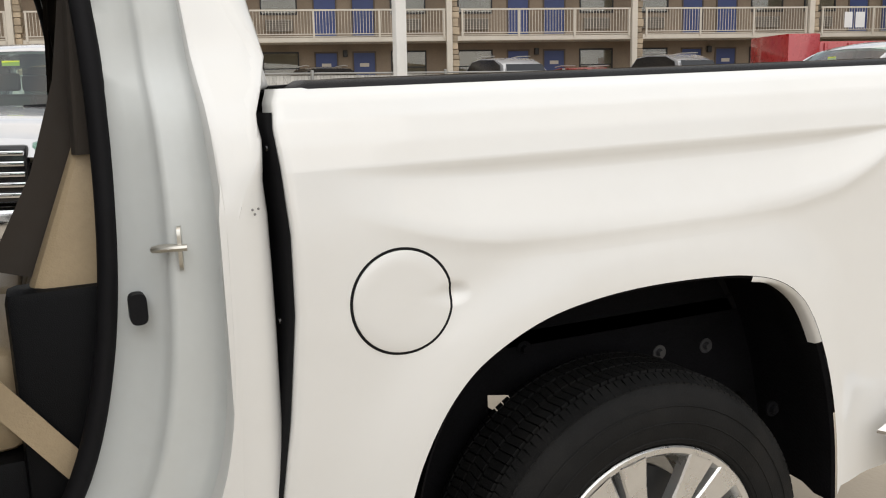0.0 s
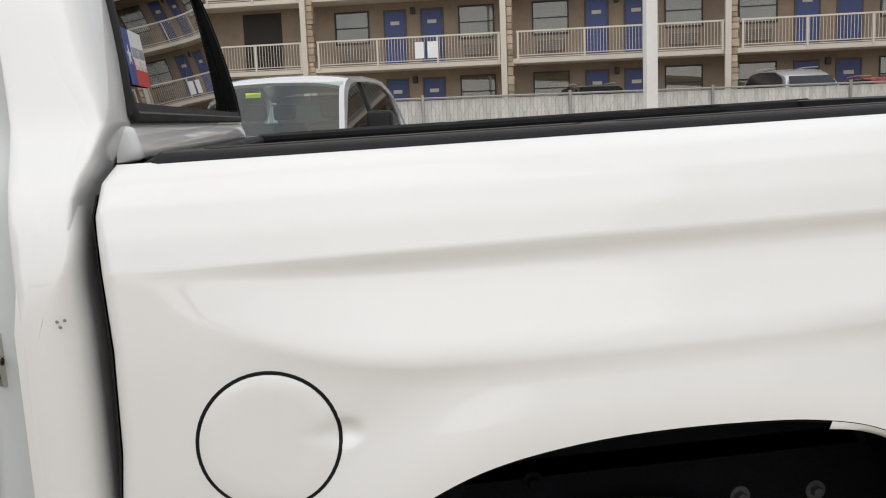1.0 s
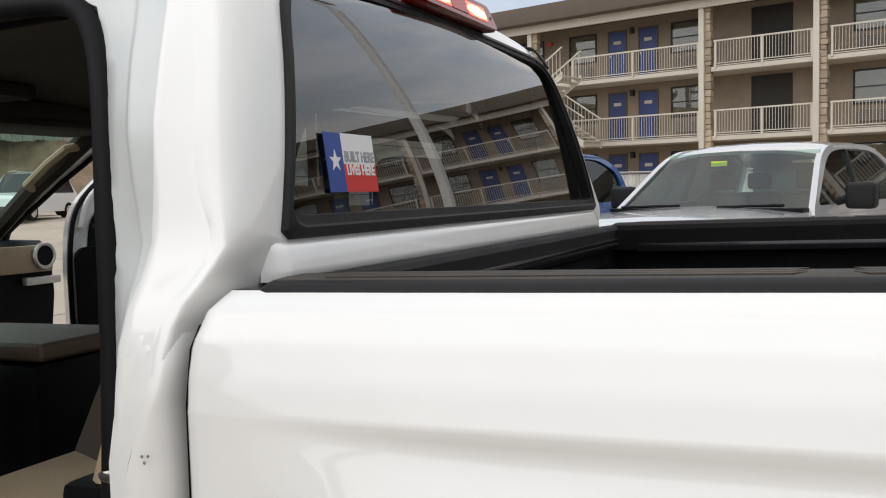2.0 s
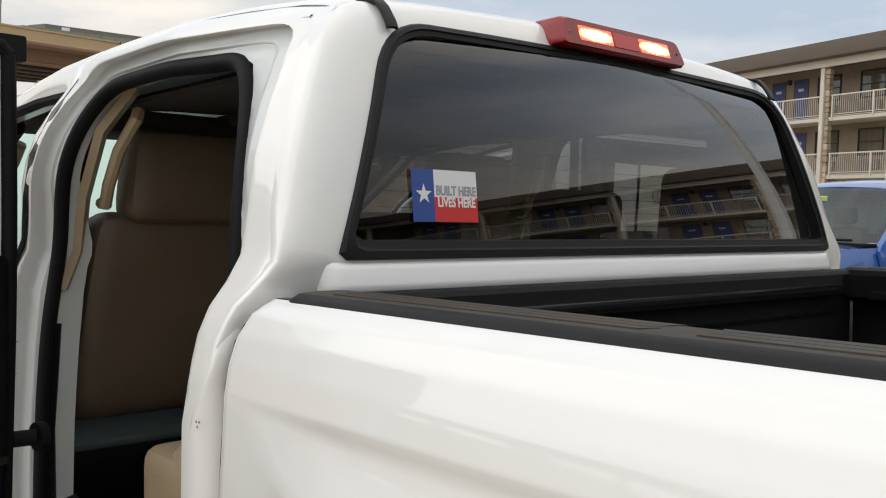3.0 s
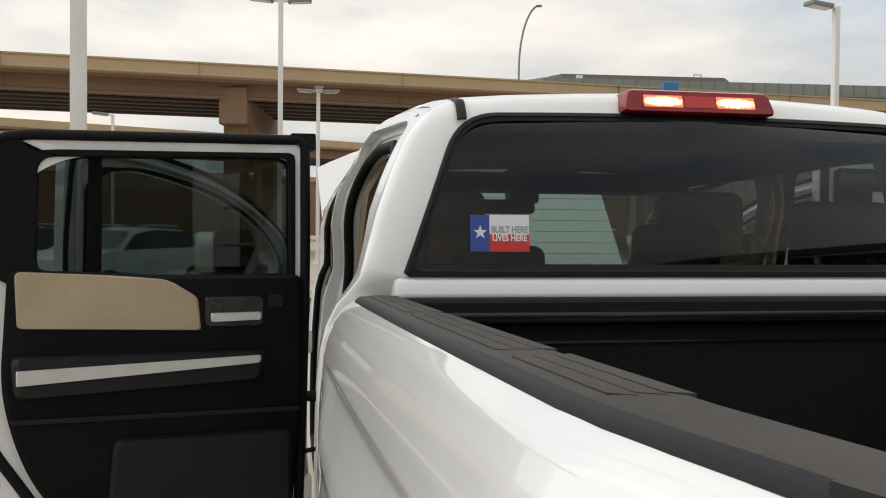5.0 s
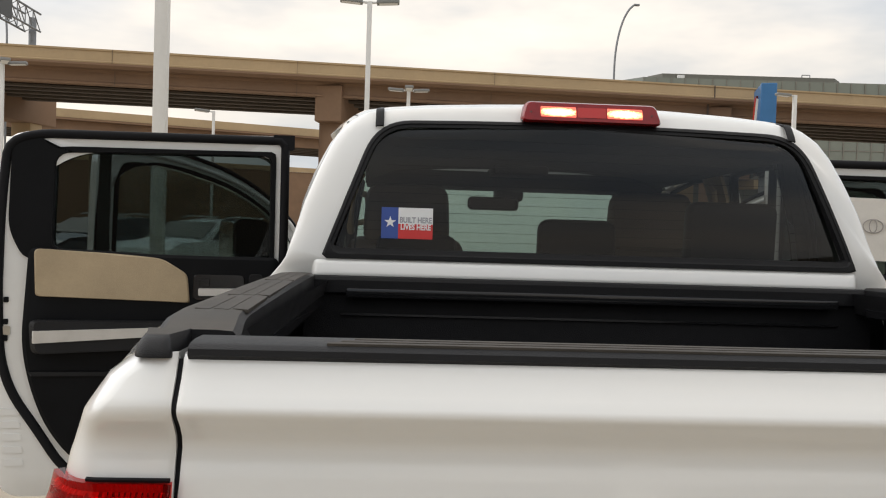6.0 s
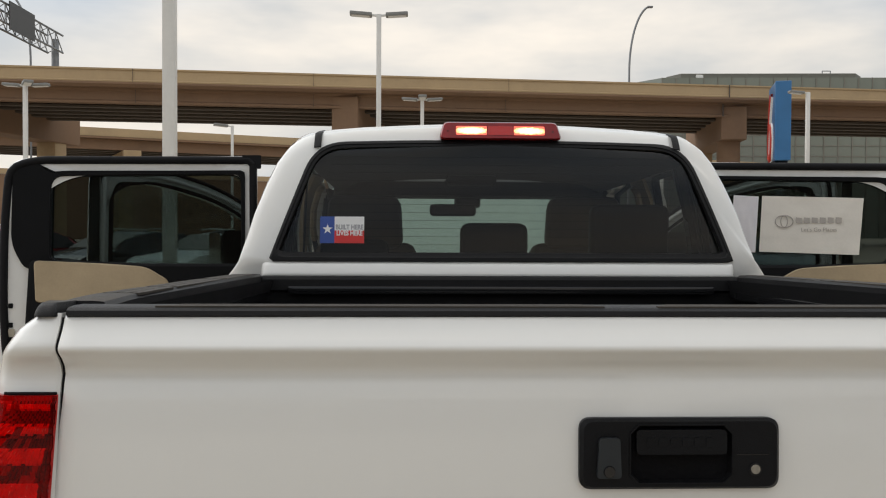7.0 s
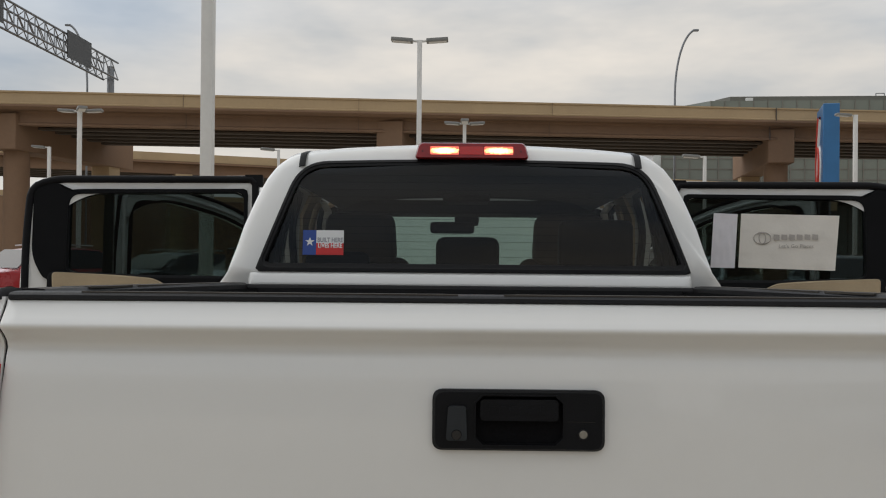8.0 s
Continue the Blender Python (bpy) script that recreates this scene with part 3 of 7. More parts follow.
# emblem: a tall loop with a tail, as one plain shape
path = [(1.0, 8.85), (0.75, 8.55), (0.35, 7.9), (0.05, 7.1), (-0.1, 6.5), (-0.05, 5.9), (0.2, 5.5), (0.55, 5.35), (0.9, 5.5), (1.15, 5.9), (1.2, 6.5), (1.05, 7.0), (0.7, 7.25), (0.35, 7.15), (0.1, 6.9)]
tube(bm, [(x * 0.95 - 0.45, -0.36, z) for x, z in path], 0.19, 8)
part("emblem_edge", bm, WHITE, sign)
bm = bmesh.new()
tube(bm, [(x * 0.95 - 0.45, -0.44, z) for x, z in path], 0.14, 8)
part("emblem", bm, SIGNRED, sign)
part("small_bar", boxes((-1.2, -1.0, -0.412, -0.40, 7.2, 8.7)), WHITE, sign)
part("reader_board", boxes((-1.75, 1.2, -0.46, 0.3, 4.6, 5.28), bevel=0.02), GLOSSBLACK, sign)

gan = thing("sign_gantry", "grey steel truss gantry with the backs of highway signs", "gantry")
G0, G1 = Vector((-24.2, 61.6, 13.4)), Vector((-25.5, 37.0, 14.2))
bm = bmesh.new()
cyl(bm, (-24.2, 61.6, 0), (-24.2, 61.6, 14.3), 0.24)
part("post", bm, GALV, gan)
n = 22
for dx, dz in ((-0.5, 0), (0.5, 0), (-0.5, 1.15), (0.5, 1.15)):
    bm = bmesh.new()
    cyl(bm, G0 + Vector((dx, 0, dz)), G1 + Vector((dx, 0, dz)), 0.07, n=8)
    part("chord", bm, GALV, gan)
bm = bmesh.new()
for k in range(n):
    a, b = G0.lerp(G1, k / n), G0.lerp(G1, (k + 1) / n)
    for dx in (-0.5, 0.5):
        cyl(bm, a + Vector((dx, 0, 0)), b + Vector((dx, 0, 1.15)), 0.035, n=6)
        cyl(bm, b + Vector((dx, 0, 0)), b + Vector((dx, 0, 1.15)), 0.035, n=6)
    cyl(bm, a + Vector((-0.5, 0, 0)), b + Vector((0.5, 0, 0)), 0.03, n=6)
    cyl(bm, a + Vector((-0.5, 0, 1.15)), b + Vector((0.5, 0, 1.15)), 0.03, n=6)
part("lacing", bm, GALV, gan)
for t0, t1 in ((0.18, 0.31), (0.60, 0.98)):
    a, b = G0.lerp(G1, t0), G0.lerp(G1, t1)
    bm = bmesh.new()
    grid([[a + Vector((0.62, 0, -0.3)), b + Vector((0.62, 0, -0.3))], [a + Vector((0.62, 0, 1.35)), b + Vector((0.62, 0, 1.35))]], False, bm)
    part("sign_back", thick(bm, 0.06), SIGNBACK, gan, "dark back of a highway sign")

# ---- motel ----
MA = math.atan2(0.287, 1.0)
MO = Matrix.Translation((33.6, 0, 0.72)) @ Matrix.Rotation(-MA, 4, "Z")
# local frame: y along the front, x into the building; three storeys of 2.67 m
ST = 2.67
motel = thing("motel", "three storey tan brick motel with walkways, stone piers and blue doors", "building", MO)
L0, L1 = -62.0, 39.5
part("wall", boxes((1.55, 1.85, L0, L1, 0, 3 * ST)), STUCCO, motel, "tan brick wall")
part("wing", boxes((1.85, 12, L0, L1, 0, 3 * ST)), STUCCO, motel)
part("roof", boxes((-0.9, 12.5, L0 - 0.5, L1 + 0.5, 3 * ST + 0.02, 3 * ST + 0.75), bevel=0.05), SOFFIT, motel, "dark brown roof fascia")
part("eave_trim", boxes((-0.35, -0.2, L0, L1, 3 * ST - 0.32, 3 * ST + 0.015)), CREAM, motel, "cream eave beam")
for k in range(2):
    z = ST * (k + 1)
    part("walkway", boxes((-0.05, 1.55, L0, L1, z - 0.11, z + 0.07), bevel=0.02), CREAM, motel, "cream walkway slab")
ps = [6.88, 2.51, -5.15, -13.18, -20.45, -27.8, -35.1, -42.4, -49.7, -57.0, 14.98, 22.4, 30.0, 38.6]
for p in ps:
    pr = new("pier")
    pr.parent = motel
    bm = bmesh.new()
    box(bm, -0.22, 0.0, p - 0.07, p + 0.15, 0, 3 * ST, 0.02)
    part("post", bm, CREAM, pr, "cream painted post")
    rng = random.Random(int(p * 10))
    z = 0.0
    while z < 3 * ST - 0.1:
        h = rng.uniform(0.16, 0.34)
        w = rng.uniform(-0.04, 0.04)
        bm = bmesh.new()
        box(bm, -0.12 + w * 0.5, 0.16, p - 0.31 + w, p - 0.075, z + 0.008, min(z + h, 3 * ST) - 0.008, 0.02, 1)
        part("stone", bm, STONE, pr)
        z += h
# railings
def railing(y0, y1, z):
    r = new("railing")
    r.parent = motel
    part("top_rail", boxes((-0.10, -0.03, y0, y1, z + 1.02, z + 1.08)), CREAM, r)
    part("bottom_rail", boxes((-0.085, -0.045, y0, y1, z + 0.17, z + 0.20), (-0.085, -0.045, y0, y1, z + 0.09, z + 0.115)), CREAM, r)
    bm = bmesh.new()
    q = y0 + 0.12
    while q < y1 - 0.05:
        box(bm, -0.073, -0.057, q - 0.008, q + 0.008, z + 0.2, z + 1.02)
        q += 0.115
    tagged(part("railing_infill", bm, CREAM, r, smooth=0), kind="stuff")
    k = max(1, round((y1 - y0) / 2.4))
    for i in range(k + 1):
        w = y0 + 0.06 + (y1 - y0 - 0.12) * i / k
        part("stanchion", boxes((-0.095, -0.035, w - 0.035, w + 0.035, z, z + 1.03)), CREAM, r)


edges = sorted(ps)
for z in (ST, 2 * ST):
    for a, b in zip(edges, edges[1:]):
        y0, y1 = a + 0.16, b - 0.42
        if b == 14.98:
            y1 = 12.9
        if y1 - y0 > 0.4:
            railing(y0, y1, z)


def share(name, bm, mat):
    me = bpy.data.meshes.new(name)
    bmesh.ops.recalc_face_normals(bm, faces=bm.faces)
    bm.to_mesh(me)
    bm.free()
    me.materials.append(mat)
    return me


def put(name, me, parent, lab=""):
    o = new(name, me)
    o.parent = parent
    return tagged(o, lab) if lab else o


LEAF = share("leaf", boxes((-0.03, 0.04, -0.41, 0.41, 0.02, 2.05), bevel=0.01, seg=1), BLUEDOOR)
FRAME = share("frame", boxes((-0.05, 0.03, -0.46, -0.41, 0, 2.11), (-0.05, 0.03, 0.41, 0.46, 0, 2.11), (-0.05, 0.03, -0.41, 0.41, 2.05, 2.11)), SOFFIT)
PLATE = share("plate", boxes((-0.045, -0.028, -0.18, 0.18, 1.52, 1.66), bevel=0.01, seg=1), CREAM)
KNOB = share("handle", boxes((-0.08, -0.03, 0.31, 0.36, 0.98, 1.06), bevel=0.01, seg=1), STEEL)
WFRAME = share("frame", boxes((-0.06, 0.03, -0.70, -0.65, 0.85, 2.12), (-0.06, 0.03, 0.65, 0.70, 0.85, 2.12), (-0.06, 0.03, -0.65, 0.65, 2.06, 2.12), (-0.06, 0.03, -0.65, 0.65, 0.85, 0.91), (-0.05, 0.03, -0.65, 0.65, 1.46, 1.50)), DARKFRAME)
WPANE = share("pane", boxes((-0.012, -0.006, -0.65, 0.65, 0.91, 2.06)), ROOMGLASS)
WCURT = share("curtain", boxes((0.002, 0.012, -0.65, 0.65, 0.91, 2.06)), CURTAIN)
ACU = share("air_unit", boxes((-0.16, 0.02, -0.52, 0.52, 0.22, 0.66), bevel=0.02, seg=1), AC)
LOUVRE = share("louvre", boxes((-0.172, -0.162, -0.48, 0.48, 0.0, 0.018)), SOFFIT)
WLAMP = share("wall_lamp", boxes((-0.16, 0.02, -0.09, 0.09, 1.90, 2.16), bevel=0.02, seg=1), DARKFRAME)


def room(y, z, hand):
    """A door and a window over its air unit, seen from the walkway."""
    d = new("guest_door")
    d.parent = motel
    d.matrix_local = Matrix.Translation((1.55, y, z))
    tagged(d, "blue motel room door with a white number plate")
    for nm, me in (("leaf", LEAF), ("frame", FRAME), ("plate", PLATE), ("handle", KNOB)):
        put(nm, me, d)
    w = new("window")
    w.parent = motel
    w.matrix_local = Matrix.Translation((1.55, y + hand * 1.75, z))
    tagged(w, "dark framed sliding window, its curtains paled for the reflection")
    for nm, me in (("frame", WFRAME), ("pane", WPANE), ("curtain", WCURT), ("air_unit", ACU)):
        put(nm, me, w)
    if y > -40:
        for i in range(5):
            put("louvre", LOUVRE, w).matrix_local = Matrix.Translation((0, 0, 0.30 + 0.07 * i))


for z in (0, ST, 2 * ST):
    for a, b in zip(edges, edges[1:]):
        mid = (a + b) / 2 - 0.1
        if b - a < 5:
            # a dark panel on the wall stands for the shade inside a passage
            part("passage", boxes((1.50, 1.56, mid - 0.6, mid + 1.0, z + 0.09, z + 2.42)), PASSAGESHADE, motel, "dark panel painted as a shaded passage")
            continue
        room(mid - 0.74, z + 0.17, -1)
        room(mid + 0.74, z + 0.17, 1)
        put("wall_lamp", WLAMP, motel).matrix_local = Matrix.Translation((1.55, mid, z + 0.17))
# stair tower outside the front
st = new("outside_stair")
st.parent = motel
tagged(st, "cream steel outside stair with landings")
for y0, y1 in ((11.6, 16.0), (-35.2, -31.0)):
    part("landing", boxes((-3.6, -1.9, y0 + 1.6, y1, ST * 1.5 - 0.22, ST * 1.5)), CREAM, st)
    for x in (-3.5, -2.0):
        part("stair_post", boxes((x - 0.08, x + 0.08, y0 + 1.7, y0 + 1.86, 0, ST * 1.5 + 1.05), (x - 0.08, x + 0.08, y1 - 0.16, y1, 0, ST * 1.5 + 1.05)), CREAM, st)
    for zz, sgn, x0 in ((ST, 1, -1.9), (ST * 1.5, -1, -3.5), (0.0, -1, -3.5)):
        rise = ST * 0.5
        for xo in (x0, x0 + 1.4):
            bm = bmesh.new()
            ya, yb = (y0 - 0.4, y0 + 1.7) if sgn > 0 else (y0 + 1.7, y0 - 0.4)
            grid([[(xo, ya, zz - 0.22), (xo, yb, zz + rise - 0.22)], [(xo, ya, zz + 0.05), (xo, yb, zz + rise + 0.05)]], False, bm)
            part("stringer", thick(bm, 0.05), CREAM, st)
            bm = bmesh.new()
            tube(bm, [(xo, ya, zz + 1.0), (xo, yb, zz + rise + 1.0)], 0.035, 6)
            for i in range(12):
                t = (i + 0.5) / 12
                tube(bm, [(xo, ya + (yb - ya) * t, zz + rise * t), (xo, ya + (yb - ya) * t, zz + rise * t + 1.0)], 0.012, 4)
            part("handrail", bm, CREAM, st)
        for i in range(8):
            t = (i + 0.5) / 8
            yq = ya + (yb - ya) * t
            part("tread", boxes((x0, x0 + 1.4, yq - 0.14, yq + 0.14, zz + rise * t - 0.04, zz + rise * t)), CREAM, st)
    part("landing_rail", boxes((-3.6, -1.9, y1 - 0.05, y1, ST * 1.5 + 1.0, ST * 1.5 + 1.06), (-3.62, -3.57, y0 + 1.7, y1, ST * 1.5 + 1.0, ST * 1.5 + 1.06)), CREAM, st)
# notices on the railings
for y0, z in ((-1.75, ST), (-29.2, ST)):
    for d, w in ((0, 0.34), (0.48, 0.40)):
        part("notice", boxes((-0.125, -0.112, y0 - d - w, y0 - d, z + 0.25, z + 0.86)), WHITE, motel, "white notice on the railing")
part("exit_light", boxes((1.4, 1.5, 14.9, 15.15, 2 * ST + 2.0, 2 * ST + 2.15)), SIGNRED, motel)

# ---- fence: steel posts, rails and woven slats ----
FX = lambda y: 16.6 + 0.01 * y
fence = thing("fence", "chain link fence with pale woven slats", "fence", kind="structure")
fa = 0.01
yq = -46.0
posts = []
while yq < 15.5:
    posts.append(yq)
    yq += 3.05
SLAT = share("slat", boxes((-0.004, 0.004, -0.0355, 0.0355, 0.06, 1.76)), FENCE)
POST = share("post", boxes((-0.03, 0.03, -0.03, 0.03, 0, 1.86), bevel=0.008, seg=1), FENCESTEEL)
for y0 in posts:
    o = put("post", POST, fence)
    o.matrix_local = Matrix.Translation((FX(y0), y0, ground_z(FX(y0), y0))) @ Matrix.Rotation(-fa, 4, "Z")
for y0, y1 in zip(posts, posts[1:]):
    for z in (1.80, 0.10):
        bm = bmesh.new()
        tube(bm, [(FX(y0), y0, z), (FX(y1), y1, z)], 0.021, 6)
        part("rail", bm, FENCESTEEL, fence)
near = [p for p in posts if -14 < p < 6]
for y0 in near:
    for k in range(40):
        q = y0 + 0.04 + k * 0.0755
        o = put("slat", SLAT, fence)
        o.matrix_local = Matrix.Translation((FX(q) + 0.035, q, 0)) @ Matrix.Rotation(-fa + (0.10 if k % 2 else -0.10), 4, "Z")
bm = bmesh.new()
for y0 in posts[:-1]:
    if y0 in near:
        continue
    for k in range(40):
        q = y0 + 0.04 + k * 0.0755
        box(bm, -0.004, 0.004, -0.0355, 0.0355, 0.06, 1.76, 0, 1, Matrix.Translation((FX(q) + 0.035, q, 0)) @ Matrix.Rotation(-fa + (0.10 if k % 2 else -0.10), 4, "Z"))
tagged(part("far_slats", bm, FENCE, fence, smooth=0), kind="stuff")
bm = bmesh.new()
for y0, y1 in zip(posts, posts[1:]):
    k = 0
    while k < 12:
        # wire mesh in slanted lines
        q = y0 + (y1 - y0) * k / 12
        for s in (-1, 1):
            a, b = (q, q + 0.9) if s > 0 else (q + 0.9, q)
            tube(bm, [(FX(a) - 0.012, a, 0.1), (FX(b) - 0.012, b, 1.8)], 0.003, 3)
        k += 1
tagged(part("mesh_wire", bm, FENCESTEEL, fence, smooth=0), kind="stuff")

# ---- the white pickup: x across, y ahead from the tailgate's skin, z up from the rear tyre's foot ----
truck = thing("pickup_truck", "white crew cab pickup truck with all four doors open", "pickup truck", TILT)

CREASE = 1.262
TOPW = [(1.262, 0.945), (1.30, 0.937), (1.34, 0.923), (1.37, 0.904), (1.382, 0.889), (1.391, 0.874)]
FLATW = [(0.45, 0.93), (0.8, 0.952), (1.0, 0.957), (1.15, 0.954), (1.262, 0.945)]
LOWCREASE = [(0.38, 1.262), (0.551, 1.183), (0.66, 1.145), (0.80, 1.122), (0.957, 1.117), (1.34, 1.118), (1.46, 1.122), (1.55, 1.134), (1.613, 1.150), (1.70, 1.178), (1.84, 1.222)]
ARCH = [(0.618, 0.42), (0.633, 0.579), (0.667, 0.724), (0.710, 0.834), (0.755, 0.910), (0.806, 0.953), (0.86, 0.977), (0.92, 0.99), (0.981, 0.998), (1.116, 1.004), (1.243, 1.001), (1.363, 0.984), (1.44, 0.958), (1.511, 0.920), (1.55, 0.888), (1.589, 0.838), (1.62, 0.775), (1.643, 0.698), (1.66, 0.60), (1.668, 0.50)]
GATE = [(0.70, 0.012), (0.8, 0.006), (1.0, 0.0), (1.15, -0.004), (1.25, -0.003), (1.285, 0.002), (1.30, 0.005), (1.312, 0.009), (1.322, 0.006), (1.332, -0.003), (1.340, -0.0135), (1.344, -0.0175), (1.3475, -0.0185), (1.352, -0.0165), (1.360, -0.0105), (1.370, -0.003), (1.379, 0.002), (1.385, 0.0045), (1.389, 0.009)]


for step in range(2):
    # round the outline of the arch
    cut = [ARCH[0]]
    for (a, b), (c, d) in zip(ARCH, ARCH[1:]):
        cut += [(a * 0.75 + c * 0.25, b * 0.75 + d * 0.25), (a * 0.25 + c * 0.75, b * 0.25 + d * 0.75)]
    ARCH = cut + [ARCH[-1]]


def arch_low(y):
    if y <= ARCH[0][0] or y >= ARCH[-1][0]:
        return 0.46
    return interp(ARCH, y)


def arch_gap(y, z):
    # distance to the arch's outline
    best = 9.0
    for (a, b), (c, d) in zip(ARCH[::2], ARCH[2::2]):
        u, v = c - a, d - b
        t = min(max(((y - a) * u + (z - b) * v) / (u * u + v * v), 0.0), 1.0)
        best = min(best, (y - a - t * u) ** 2 + (z - b - t * v) ** 2)
    return best ** 0.5


def side_w(y, z):
    """Half width of the bed's outer skin."""
    if z > CREASE:
        w = interp(TOPW, z)
    else:
        flat = interp(FLATW, z)
        c = interp(LOWCREASE, y)
        k = ease((CREASE - c) / 0.12) * ease((1.80 - y) / 0.34)
        if z >= c:
            t = (CREASE - z) / max(CREASE - c, 1e-4)
            s = 0.945 - 0.007 * ease(t / 0.2) if t < 0.2 else 0.938 + 0.036 * ((t - 0.2) / 0.8) ** 1.05
        else:
            s = 0.974 - 0.006 * ease((c - z) / 0.03) - 0.045 * max(c - z - 0.03, 0)
        w = flat + (s - flat) * k
    w -= 0.062 * max(0.0, 1 - y / 1.8) ** 1.3 + 0.034 * ease((0.36 - y) / 0.36) * ease((z - 1.16) / 0.12)
    # finger scoop beside the fuel lid
    w -= 0.008 * ease(1.15 * (1 - math.hypot((y - 1.566) / 0.036, (z - 1.041) / 0.023)))
    return w + 0.022 * ease(1 - arch_gap(y, z) / 0.14)


def turn(z):
    """Width of the rounded rear corner."""
    return 0.065 - 0.034 * ease((z - 1.24) / 0.09)


def lip(z):
    """The gate's band, softened, as it runs round the corner."""
    return sum(interp(GATE, z + 0.004 * d) for d in (-2, -1, 0, 1, 2)) / 5


def bed_side(sx):
    ys = [1.84, 1.838, 1.832] + [1.82 - 0.016 * i for i in range(10)] + [1.665 - 0.0045 * i for i in range(9)]
    ys += [1.62, 1.612, 1.604, 1.597] + [1.59 - 0.004 * i for i in range(18)] + [1.51 - 0.0165 * i for i in range(48)] + [0.728 - 0.006 * i for i in range(19)] + [0.61 - 0.03 * i for i in range(17)] + [0.08]
    front = [(0.45, 1.90), (0.74, 1.876), (0.862, 1.857), (1.037, 1.838), (1.164, 1.835), (1.27, 1.841), (1.33, 1.845), (1.37, 1.838), (1.39, 1.825)]
    rows = []
    lv = [0, .04, .09, .15, .20] + [.24 + .016 * i for i in range(23)] + [.62, .65, .68, .70, .72]
    for i, y0 in enumerate(ys):
        lo = arch_low(y0)
        c = interp(LOWCREASE, y0)
        zs = [lo + (c - 0.035 - lo) * k / 0.72 for k in lv] + [c - 0.02, c - 0.01, c]
        zs += [c + (CREASE - c) * k for k in (0.2, 0.4, 0.6, 0.75, 0.83, 0.90, 0.97, 1.0)] + [1.2665, 1.275, 1.285, 1.294, 1.302, 1.309, 1.316, 1.323, 1.330, 1.336, 1.341, 1.346, 1.351, 1.357, 1.364, 1.370, 1.376, 1.383, 1.388, 1.391]
        row = []
        for z in zs:
            y = y0 + (interp(front, z) - 1.84) * ease((y0 - 1.5) / 0.34)
            w = side_w(y0, z) - (0.010 if i == 0 else 0.004 if i == 1 else 0)
            row.append((sx * w, y, z))
        if i == 0:
            rows.append([(sx * (abs(x) - 0.05), y + 0.002, z) for x, y, z in row])
        rows.append(row)
    # round the rear corner to the tailgate
    zs = [p[2] for p in rows[-1]]
    for k in range(1, 9):
        a = radians(90) * k / 8
        rows.append([(sx * (side_w(0.08, z) - turn(z) + turn(z) * math.cos(a)), 0.08 - 0.077 * math.sin(a) + lip(z) * k / 8, z) for z in zs])
    rows.append([(sx * 0.755, 0.003 + lip(z), z) for z in zs])
    rows.append([(sx * 0.7492, 0.0075 + lip(z), z) for z in zs])
    rows.append([(sx * 0.749, 0.075, z) for z in zs])
    side = part("bed_side", grid(rows), PAINT, truck, "white painted bed side with two pressed creases", 40)
    # black sealing face in the gap behind the cab
    rows = []
    for z in (0.46, 0.6, 0.74, 0.862, 0.95, 1.037, 1.164, 1.27, 1.33, 1.355):
        w, y = side_w(1.83, z), interp(front, z)
        rows.append([(sx * (w - d), y + b, z) for d, b in ((0.0035, 0.0005), (0.012, 0.005), (0.05, 0.010), (0.16, 0.010), (0.55, 0.010))])
    gap = part("gap_liner", grid(rows), SEAL, side, "black sealed gap between bed and cab")
    for z in (0.98, 1.02, 1.30):
        b = bmesh.new()
        cyl(b, (sx * 0.900, 1.848, z), (sx * 0.900, 1.853, z), 0.006, 0.005, 8)
        part("bolt", b, GLOSSBLACK, gap)
    return side


